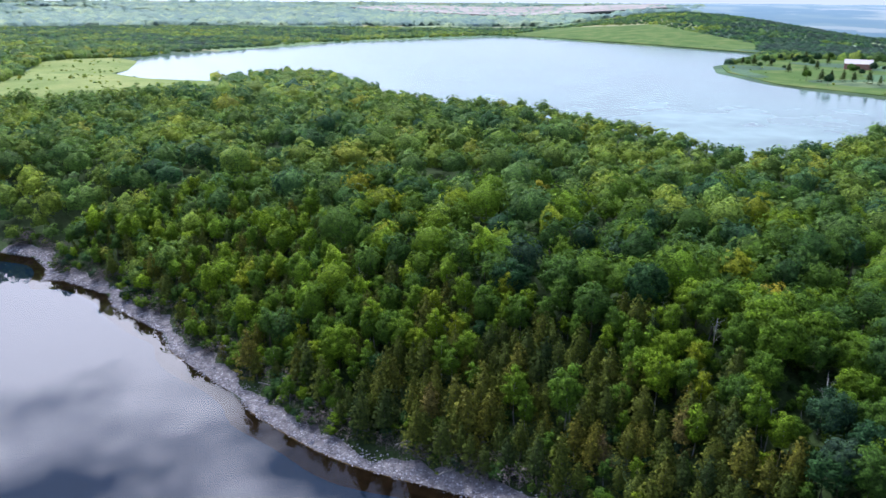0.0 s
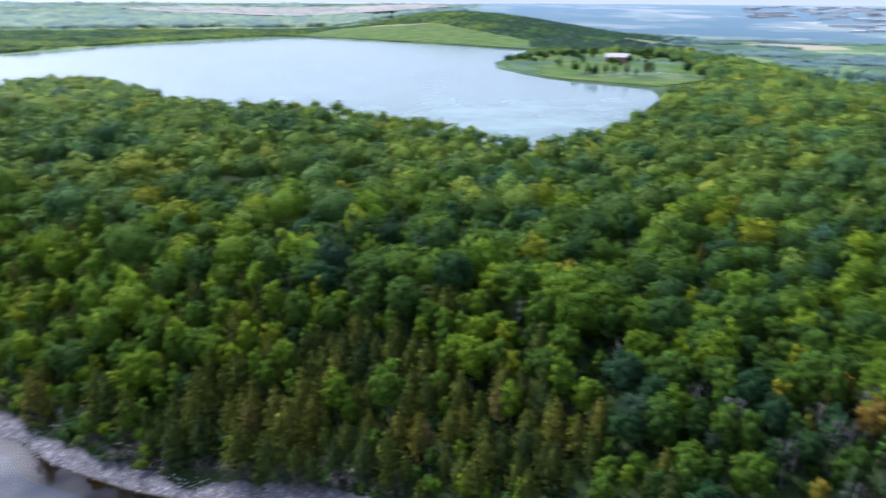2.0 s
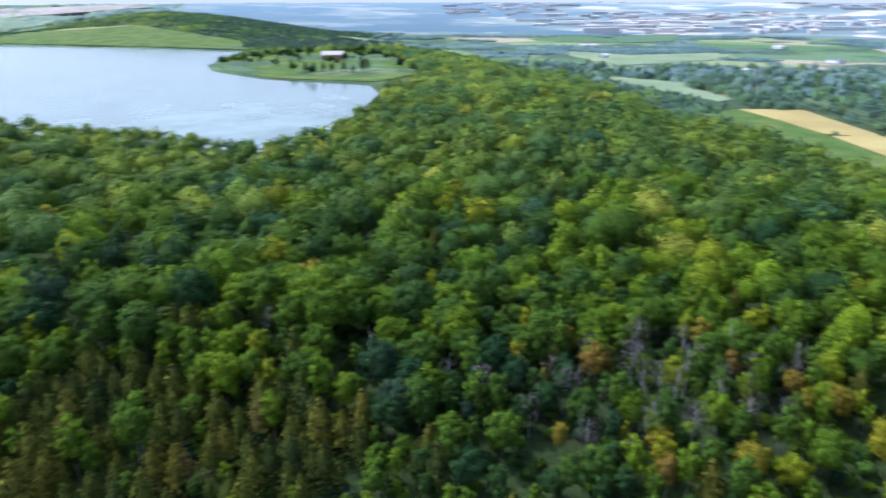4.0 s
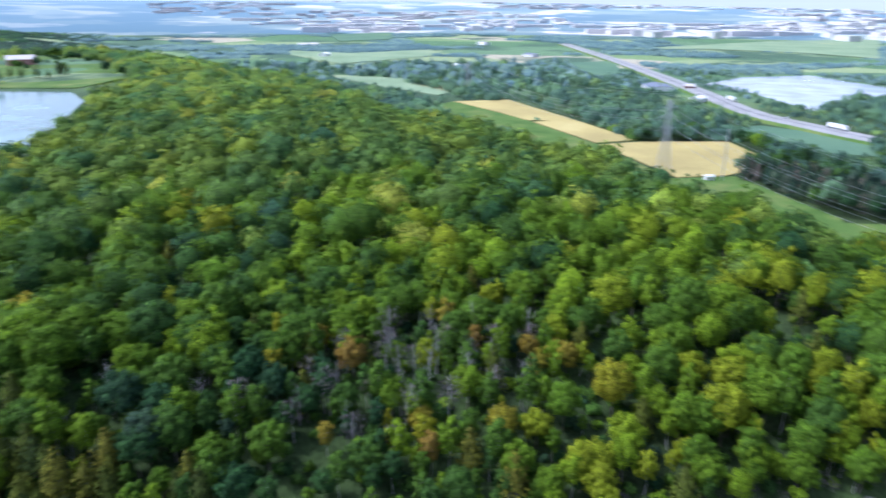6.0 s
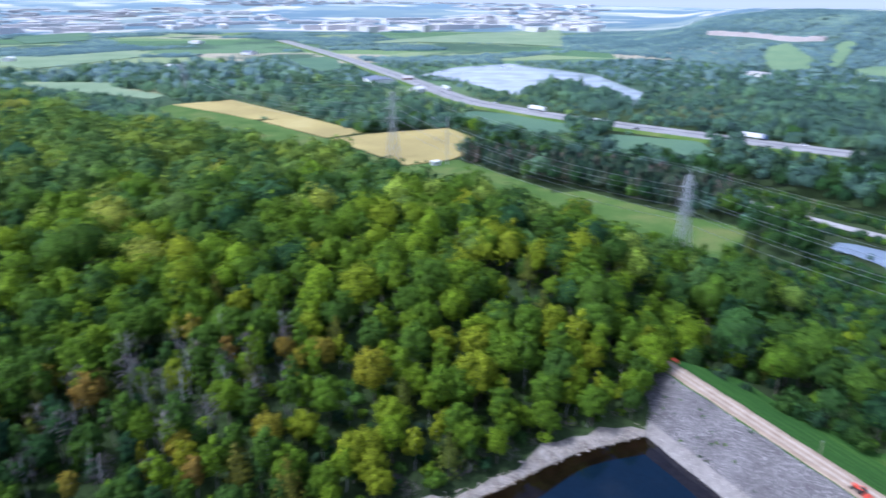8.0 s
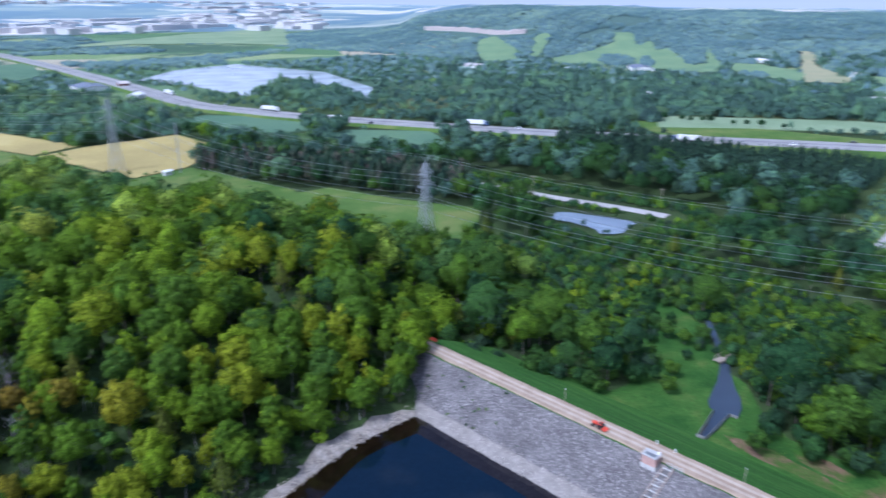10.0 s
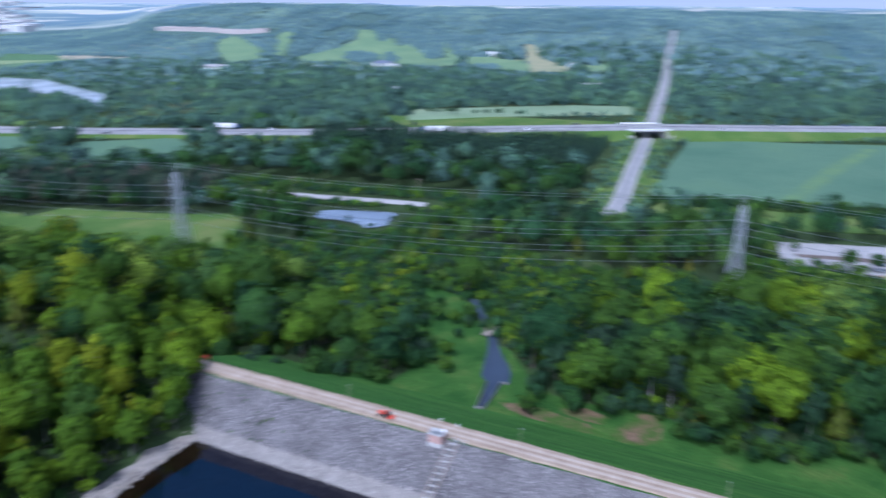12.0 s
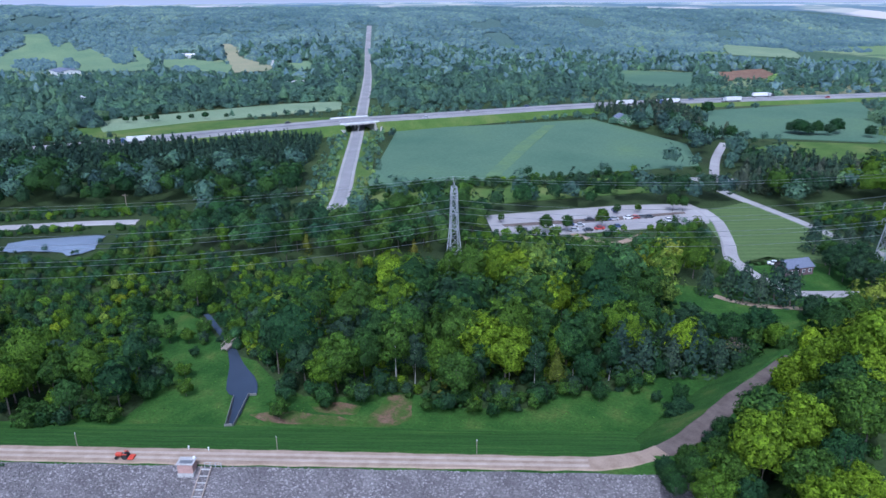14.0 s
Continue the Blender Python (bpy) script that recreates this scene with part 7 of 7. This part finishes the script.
def build_outlet():
    c = thing("outlet_channel", 135, -93.5, 0, 0, "narrow concrete outlet channel at the foot of the dam", "channel", kind="structure")

    def wall(name, a, b, thick, high, base, material=WET_CONCRETE):
        pa, pb = Vector((a[0] - 135, a[1] + 93.5, 0)), Vector((b[0] - 135, b[1] + 93.5, 0))
        d = pb - pa
        return part(name, box((d.length, thick, high), ((pa + pb) / 2 + Vector((0, 0, base + high / 2)))[:], math.degrees(math.atan2(d.y, d.x)), 0.02), material, c)

    wall("side_wall", (131.6, -87.6), (140.9, -97.4), 0.14, 1.7, -0.5)
    wall("side_wall", (130.3, -88.9), (138.9, -100.6), 0.14, 1.5, -0.5)
    wall("wing_wall", (138.9, -100.7), (137.4, -101.9), 0.2, 1.2, -0.4)
    wall("head_wall", (131.7, -87.4), (130.4, -88.7), 0.2, 1.9, -0.5)
    # dark block added for the shade along the channel's left side
    wall("channel_side_shade", (132.3, -88.9), (136.2, -93.0), 0.5, 0.5, 0.1, DARK)


build_outlet()


def build_footbridge():
    b = thing("footbridge", 165.3, -115.4, 0.9, -66, "short wooden footbridge across the stream", "bridge")
    for k in range(14):
        part("plank", box((0.5, 2.2, 0.1), (-3.6 + k * 0.55, 0, 0.35), 0, 0.01), TIMBER, b)
    for y in (-0.9, 0.9):
        part("beam", box((7.8, 0.2, 0.35), (0, y, 0.1)), TIMBER, b)
        for x in (-3.6, -1.2, 1.2, 3.6):
            part("post", box((0.12, 0.12, 1.2), (x, y * 1.1, 0.9)), TIMBER, b)
        part("hand_rail", box((7.6, 0.12, 0.1), (0, y * 1.1, 1.5)), TIMBER, b)


build_footbridge()


# ---- loose stone ----
OCTA = (np.array([[1, 0.2, 0], [-0.2, 1, 0.1], [-1, -0.1, 0], [0.1, -1, 0], [0.2, 0.1, 0.9], [0, 0, -0.8]]), np.array([[0, 1, 4], [1, 2, 4], [2, 3, 4], [3, 0, 4], [1, 0, 5], [2, 1, 5], [3, 2, 5], [0, 3, 5]]))


def stones(name, px, py, pz, size, material, label, category="stones"):
    """Loose angular stones, past counting."""
    v, f = OCTA
    n = len(px)
    r = np.random.default_rng(11)
    k = 14
    shapes = [v * r.uniform(0.65, 1.15, (len(v), 1)) for _ in range(k)]
    ang = r.uniform(0, 6.28, n)
    st = r.uniform(0.7, 1.3, (n, 3)) * np.asarray(size)[:, None] * [1, 1, 0.7]
    base = np.stack(shapes)[r.integers(0, k, n)] * st[:, None, :]
    c, s = np.cos(ang)[:, None], np.sin(ang)[:, None]
    x = base[..., 0] * c - base[..., 1] * s + np.asarray(px)[:, None]
    y = base[..., 0] * s + base[..., 1] * c + np.asarray(py)[:, None]
    z = base[..., 2] + np.asarray(pz)[:, None]
    faces = (f[None] + (np.arange(n) * len(v))[:, None, None]).reshape(-1, 3)
    return tagged(link_mesh(name, np.stack([x, y, z], -1).reshape(-1, 3), faces, material), label, category, kind="stuff")


NORTH_SHORE = RESERVOIR[:15] + [(23, 111)]
EAST_SHORE = [(100, 38), (119, 12), (131, 0), (138, -8), (147, -23)]


def shore(pts, wide, name, material, bed):
    line = smooth_line([(*p, 0) for p in pts], 3.0)
    r = np.random.default_rng(4)
    verts, faces = [], []
    for i, p in enumerate(line):
        t = line[min(i + 1, len(line) - 1)] - line[max(i - 1, 0)]
        nrm = Vector((-t.y, t.x, 0)).normalized()
        w = wide * (0.78 + 0.26 * math.sin(i * 0.45) + 0.16 * math.sin(i * 1.3) + 0.12 * math.sin(i * 2.9))
        for o, dz in ((-0.4, -0.1), (0.5, 0.12), (w * 0.7, 0.22), (w * 1.6, 0.12)):
            q = p + nrm * o
            verts.append((q.x, q.y, max(gz(q.x, q.y), 4.3) + dz))
    for i in range(len(line) - 1):
        for k in range(3):
            a = i * 4 + k
            faces.append((a, a + 4, a + 5, a + 1)[::-1])
    tagged(link_mesh(name, verts, faces, bed), "pale limestone shingle along the shore", "shore", kind="structure")
    n = int(sum((line[i + 1] - line[i]).length for i in range(len(line) - 1)) * wide * 4.2)
    x, y, t = line_samples(pts, n, r)
    o = r.uniform(-0.5, wide * 1.35, n) * r.uniform(0.5, 1.0, n)
    px, py = x - t[:, 1] * o, y + t[:, 0] * o
    pz = np.maximum(ground(px, py), 4.7) + 0.25
    stones("shore_stones", px, py, pz, r.uniform(0.10, 0.34, n) * np.where(r.uniform(0, 1, n) < 0.03, 2.1, 1.0), material, "loose pale limestone blocks along the waterline")


SHORE_LOGS = [(-8.3, 134.2), (-15.3, 140.2), (-26.0, 147.5), (-44.4, 160.3), (1.3, 126.0)]


def driftwood(x, y, turn, length):
    """A bleached log with two broken branches, lying on the shore stones."""
    d = thing("driftwood", x, y, max(gz(x, y), 5.0) + 0.35, turn, "bleached broken log lying on the shore stones", "log", "driftwood on the shore")
    part("trunk", bar((-length / 2, 0, 0), (length / 2, 0.3, 0.25), 0.16, 7), PALE_BARK, d)
    part("branch", bar((0.2 * length, 0.1, 0.15), (0.42 * length, 1.1, 0.8), 0.07, 5), PALE_BARK, d)
    part("branch", bar((-0.1 * length, 0.05, 0.1), (0.02 * length, -0.9, 0.6), 0.06, 5), PALE_BARK, d)


for i, (x, y) in enumerate(SHORE_LOGS):
    driftwood(x, y, 47 * i + 20, 3.4 + 0.8 * (i % 3))


def shallows(pts, name):
    line = smooth_line([(*p, 0) for p in pts], 3.0)
    verts, faces = [], []
    for i, p in enumerate(line):
        t = line[min(i + 1, len(line) - 1)] - line[max(i - 1, 0)]
        nrm = Vector((-t.y, t.x, 0)).normalized()
        for o, z in ((-4.4 - 0.7 * math.sin(i * 0.6) - 0.4 * math.sin(i * 0.23), 3.55), (-2.4, 4.5), (0.3, 5.06)):
            q = p + nrm * o
            verts.append((q.x, q.y, z))
    for i in range(len(line) - 1):
        for k in range(2):
            a = i * 3 + k
            faces.append((a, a + 3, a + 4, a + 1)[::-1])
    tagged(link_mesh(name, verts, faces, SHALLOWS), "brown stony lake bed in the shallows", "lake bed", kind="structure")


shallows(NORTH_SHORE, "shallows_north")
shallows(EAST_SHORE, "shallows_east")
shore(NORTH_SHORE, 3.7, "shore_north", ROCK, SHORE_BED)
shore(EAST_SHORE, 2.6, "shore_east", SAND, SAND_BED)


def dam_stones():
    r = np.random.default_rng(9)
    n = 19000
    o = -r.uniform(3.0, 19.0, n)
    s = np.maximum(0.0, -o - 3.0) * 1.05 - 3 + r.uniform(0, 1, n) * (DAM_LEN + 6)
    k = s < DAM_LEN + 6
    o, s = o[k], s[k]
    z = np.interp(-o, [2.9, 16.5, 24.0], [11.75, 5.6, 2.5])
    px, py = DAM_A.x + along.x * s + out.x * o, DAM_A.y + along.y * s + out.y * o
    w = o > -14.2 + r.normal(0, 0.7, len(o))
    px, py, z, o = px[w], py[w], z[w], o[w]
    stones("riprap_stones", px, py, z + 0.08, r.uniform(0.12, 0.34, len(o)), RIPRAP, "grey quarried riprap blocks on the dam face")
    o = -r.uniform(14.0, 19.0, 3600)
    s = np.maximum(0.0, -o - 3.0) * 1.05 - 3 + r.uniform(0, 1, 3600) * (DAM_LEN - 4)
    px, py = DAM_A.x + along.x * s + out.x * o, DAM_A.y + along.y * s + out.y * o
    z = np.interp(-o, [2.9, 16.5, 24.0], [11.75, 5.6, 2.5])
    stones("shore_stones", px, py, z + 0.14, r.uniform(0.10, 0.28, 3600), WASHED, "pale washed stones at the foot of the dam face")


dam_stones()
DIRT_PATCH = [(105.6, -107.8), (107.3, -112.7), (107.9, -118), (109.6, -122.6), (106, -125.6), (102.4, -123.6), (100.8, -121), (97.6, -117.4), (99, -112.7), (102, -110)]
sheet("dirt_patch", [(131.8, -94.8), (128, -99.6), (124, -102.7), (118.6, -104.6), (113, -107.6), (106.1, -108.3), (110.4, -104.4), (115, -101.8), (120.4, -98), (125.9, -95.1)], 0.13, DIRT_MIX, "weedy strip of bare earth beside the stream", "bare ground", 0.2)
sheet("dirt_patch", [(123.7, -107.2), (120.4, -110), (117.8, -112.4), (111.6, -114.3), (110.1, -110.6), (114, -108), (119, -105.7)], 0.145, DIRT_MIX, "bare patch in front of the trees", "bare ground", 0.2)
sheet("dirt_patch", DIRT_PATCH, 0.16, DIRT_MIX, "bare reddish earth patch in the meadow", "bare ground", 0.2)


# ---- single trees and bushes ----
def many(name, spots, crowns, trunks, sizes, tints, label, group, wide=1.0, cat="tree", sink=0.0):
    for i, (x, y) in enumerate(spots):
        t = tree(name, x, y, crowns, trunks, sizes[i % len(sizes)], tints[i % len(tints)], label, group, i, wide, z=gz(x, y) - sink * sizes[i % len(sizes)])
        t["category"] = cat


many("dead_tree", [(110, 76), (113, 89), (135, 73), (119, 84), (128, 64), (99, 82), (117, 73), (62, 147), (71, 145), (54, 161), (75, 123), (64, 121), (-23, 187), (120, 95), (139, 74), (117, 102), (104, 88), (96, 92), (124, 76), (131, 82), (108, 98), (90, 96), (126, 55), (143, 62), (115, 80), (106, 72), (121, 66), (85, 108), (78, 112)], None, DEAD_TRUNKS, [1.0, 0.8, 1.1, 0.9], [0], "bare bleached dead tree standing in the wood", "dead trees")
def point_trees():
    """Dark trees scattered over the grassy point, close together at its landward end."""
    r = random.Random(77)
    n = 0
    while n < 58:
        x, y = r.uniform(345, 620), r.uniform(640, 1010)
        if seg_dist(np.array([x]), np.array([y]), LAKE_SHORE)[0] < 30 or math.hypot(x - 490, y - 872) < 26 or r.random() > 0.25 + (x - 345) / 260:
            continue
        if not inside(np.array([x]), np.array([y]), [(322, 835), (345, 690), (392, 615), (470, 640), (600, 760), (640, 960), (520, 1010), (420, 990), (345, 915)])[0]:
            continue
        t = tree("lakeside_tree", x, y, NEAR_CROWNS, TRUNKS, r.uniform(0.45, 0.95), r.uniform(0.05, 0.5), "dark green tree on the grassy point", "trees on the point", n, 1.15)
        n += 1


point_trees()
many("spruce_tree", [(380, 938), (378, 899), (404, 911), (391, 834), (403, 820), (378, 734), (411, 778), (396, 727), (404, 722), (410, 706), (414, 694), (430, 700), (445, 712), (490, 1001), (471, 1001), (438, 865), (482, 926), (455, 742), (470, 760)], NEAR_CEDARS, CEDAR_TRUNKS, [0.95, 1.15, 0.8, 1.05], [0.1, 0.2, 0.05], "dark dense spruce on the grassy point", "spruces on the point", 1.5)
many("spruce_tree", [(60, -171), (54, -176), (49, -180), (44, -184), (57, -183), (64, -178), (66, -168), (64, -236), (52, -238), (47, -239), (43, -243), (58, -242), (38, -242), (32, -311), (43, -303), (36, -306), (26, -318)], DARK_CEDARS, CEDAR_TRUNKS, [1.25, 1.05, 1.35, 0.95], [0.25, 0.5, 0.15, 0.4], "dark purplish conifer beside the lawn", "conifers by the lawn", 1.6)
many("parking_tree", [(140, -261), (134, -269), (124, -282), (164, -263), (127, -305), (120, -313), (108, -325), (104, -328)], NEAR_CROWNS, TRUNKS, [0.68, 0.6, 0.7, 0.36, 0.4, 0.36], [0.3, 0.25, 0.4], "round-crowned young tree at the car park", "car park trees")
many("field_tree", [(43.4, -151.5), (26, -225), (30, -235), (158, -506), (146, -508), (136, -514), (107, -560), (101, -559), (95, -560), (91, -566), (84, -568), (81, -579), (98, -565), (104, -566), (59, -576), (182, -608), (53, -203), (46, -204), (60, -206), (40, -210)], NEAR_CROWNS, TRUNKS, [0.75, 0.9, 0.8, 1.0], [0.12, 0.2, 0.08, 0.16], "dark green round tree on open grass", "field trees", 1.15, "tree", 2.0)
many("park_tree", [(33, -281), (28, -276), (24, -271), (20, -277), (30, -287), (15, -280), (22, -284), (36, -290), (26, -292), (12, -288), (18, -270)], NEAR_CROWNS, TRUNKS, [0.85, 0.75, 0.9, 0.8], [0.1, 0.2, 0.05, 0.28], "dark green tree behind the visitor building", "trees of the park")
many("round_bush", [(28.6, -195), (31.5, -197), (26, -190), (47, -163)], NEAR_CROWNS, SHRUB_TRUNKS, [0.52, 0.4, 0.34, 0.42, 0.24], [0.2, 0.25, 0.3], "dense round green bush beside the track", "bushes by the track", 1.2, "bush")
many("field_bush", [(558, -291), (555, -298), (541, -314), (536, -322), (531, -326), (519, -339), (513, -347), (506, -355), (496, -368), (545, -309)], NEAR_CROWNS, SHRUB_TRUNKS, [0.42, 0.5, 0.36], [0.08, 0.15], "dark bush along the hay field", "bushes of the hay field", 1.3, "bush")
many("bush", [(64, -152), (82, -132), (158, -122), (177, -109), (191, -112), (177, -115), (146, -114), (152, -91), (148, -118), (182, -106), (168, -105), (160, -96), (75, -146), (90, -134), (52, -160), (112, -124), (118, -108), (124, -98)], SHRUBS, SHRUB_TRUNKS, [0.6, 0.85, 0.5, 0.75], [0.2, 0.35, 0.1, 0.45], "low green bush in the meadow below the dam", "meadow bushes", 1.2, "bush")


def shore_bushes():
    r = np.random.default_rng(21)
    x, y, t = line_samples(NORTH_SHORE, 330, r)
    o = r.uniform(3.6, 11, 330)
    x2, y2, t2 = line_samples(EAST_SHORE, 26, r)
    o2 = r.uniform(4, 8, 26)
    px = np.concatenate([x - t[:, 1] * o, x2 - t2[:, 1] * o2])
    py = np.concatenate([y + t[:, 0] * o, y2 + t2[:, 0] * o2])
    for i in range(len(px)):
        grey = r.uniform() < 0.74
        b = tree("shore_bush", px[i], py[i], GREY_SHRUBS if grey else SHRUBS, SHRUB_TRUNKS, r.uniform(0.28, 0.62) * (1.15 if grey else 1.0), r.uniform(0.1, 0.7), "leafless grey-purple bush behind the shore stones" if grey else "small green bush behind the shore stones", "bushes on the shore", i, 1.35)
        b["category"] = "bush"


BARE_CROWNS = [shared("crown", *broad_crown(360 + i, 12, 260, 0.26, None, 0.85, 0.55, 1.1), TWIGS) for i in range(3)]
many("bare_tree", [(96, 78), (101, 88), (107, 82), (112, 92), (118, 78), (123, 88), (129, 76), (108, 72), (92, 90), (116, 84), (103, 95), (126, 68), (134, 66), (88, 100), (140, 60), (122, 60), (99, 70), (113, 66)], BARE_CROWNS, DEAD_TRUNKS, [0.95, 1.1, 0.85, 1.0], [0.1, 0.5, 0.8, 0.3], "grey leafless tree with a haze of twigs", "bare trees in the dead stand")
many("bare_tree", [(42.4, -193.4)], BARE_CROWNS, SHRUB_TRUNKS, [0.62], [0.95], "brownish leafless tree at the meadow edge", "bare trees at the meadow edge", 2.2)
GREY_SHRUBS = [shared("crown", *broad_crown(370 + i, 9, 190, 0.30, None, 0.45, 0.62), TWIGS) for i in range(3)]
shore_bushes()


def marsh_scrub():
    """Low bushes scattered over the marsh by the lake and its grassy banks."""
    r = np.random.default_rng(51)
    px, py = r.uniform(-490, 600, 14000), r.uniform(500, 1950, 14000)
    west = (px < -180) & (wave(px, py, 60, 2.0) > 0.1)
    k = np.zeros(len(px), bool)
    for p in OPEN_BANKS:
        k |= inside(px, py, p)
    k &= (west | (r.uniform(0, 1, len(px)) < 0.10)) & ~inside(px, py, LAKE_SHORE)
    px, py = px[k], py[k]
    stand("scrub", px, py, ground(px, py) + 0.2, [tuft(800 + i, 1, 2.6, 5) for i in range(5)], HAZED_HILL_LEAF, r.uniform(0.15, 0.6, len(px)) * np.where(r.uniform(0, 1, len(px)) < 0.06, 2.0, 1.0), np.clip(r.normal(0.66, 0.12, len(px)), 0.2, 0.9), "low yellow-green scrub on the marsh", "scrub")


OPEN_BANKS = [p for p in FIELDS if min(q[1] for q in p) > 500 and min(q[0] for q in p) < 600]
marsh_scrub()


def dam_weeds():
    """Tufts of weeds that grow between the blocks of the dam face."""
    r = np.random.default_rng(31)
    n = 26
    o = -r.uniform(3.5, 14.5, n)
    s = np.maximum(0.0, -o - 3.0) * 1.05 + r.uniform(0, 1, n) ** 1.5 * 32
    px, py = DAM_A.x + along.x * s + out.x * o, DAM_A.y + along.y * s + out.y * o
    z = np.interp(-o, [2.9, 16.5], [11.75, 5.6]) - 0.2
    stand("weeds", px, py, z, [broad_crown(390 + i, 5, 40, 0.5, None, 0.12, 0.22) for i in range(3)], LEAF, r.uniform(0.2, 0.5, n), r.uniform(0.1, 0.5, n), "scattered green weeds between the riprap blocks", "weeds")


dam_weeds()


def meadow_grass():
    """Rough tufts on the meadow and on the dam's grass back."""
    r = np.random.default_rng(41)
    n = 12000
    px, py = r.uniform(25, 210, n), r.uniform(-200, -25, n)
    s = (px - DAM_A.x) * along.x + (py - DAM_A.y) * along.y
    o = (px - DAM_A.x) * out.x + (py - DAM_A.y) * out.y
    back = (s > -2) & (s < DAM_LEN + 6) & (o > 3.2) & (o < 29)
    z = np.where(back, np.interp(o, [2.85, 14, 24, 30], [11.75, 6.6, 1.8, -0.4]), 0.12)
    k = back | inside(px, py, MEADOW_FOOT)
    k &= ~back & ~inside(px, py, STREAM) & (r.uniform(0, 1, n) < 0.35 + 0.5 * (wave(px, py, 22, 1.0) > 0))
    px, py, z = px[k], py[k], z[k]
    n = len(px)
    v, f, nn = cards(np.stack([px, py, z + 0.05], -1), np.tile([0.0, 0.0, 1.0], (n, 1)), 0.34, r, 0.14)
    t = np.repeat(np.clip(0.45 + 0.25 * wave(px, py, 30, 2.0) + r.normal(0, 0.14, n), 0, 0.9), 4)
    tagged(link_mesh("grass", v, f, TUFTS, tint=t, normals=nn), "rough uneven grass below the dam", "grass", kind="stuff")


meadow_grass()
many("bank_tree", [(29, -101), (24, -102), (28.5, -113), (26, -108), (28.4, -120), (28.4, -127), (27, -135), (26.8, -145), (25, -152), (24.6, -162), (23, -172), (23, -183), (24, -196), (30, -199), (34, -203), (20, -118), (25, -128), (23, -141), (21.5, -157), (20.5, -166), (19, -178)], NEAR_CROWNS, TRUNKS, [0.62, 0.72, 0.8, 0.68], [0.15, 0.2, 0.4, 0.3, 0.55], "broadleaf tree leaning over the access track", "trees by the access track")

# bushes and young trees at the end of the dam crest
for i, (x, y, size) in enumerate([(31.2, -112.4, 0.42), (29.4, -117.0, 0.6), (26.8, -122.8, 0.7), (22.9, -120.0, 0.8), (24.6, -111.0, 0.75), (21.4, -131.0, 0.85)]):
    tree("bank_tree", x, y, NEAR_CROWNS, TRUNKS, size, 0.2 + 0.07 * i, "young green tree at the end of the dam", "trees at the dam's end", i, 1.15, z=11.0)

# bushes that overhang the edge of the access track
for i, (x, y, z) in enumerate([(35.4, -118.6, 11.2), (33.6, -116.4, 10.6), (33.0, -124.5, 9.6), (32.0, -129.5, 9.2), (31.2, -135, 8.8), (30.4, -140.5, 8.4), (29.8, -146, 8), (29.2, -152, 7.6), (28.4, -158.5, 7.2), (27.4, -165.5, 6.6), (26.2, -173, 6), (25.4, -180.5, 5.6)]):
    t = tree("round_bush", x, y, NEAR_CROWNS, SHRUB_TRUNKS, 0.36 + 0.07 * (i % 3), 0.12 + 0.1 * (i % 4), "dense green bush overhanging the access track", "bushes along the access track", i, 1.25, z=z - 1.2)
    t["category"] = "bush"
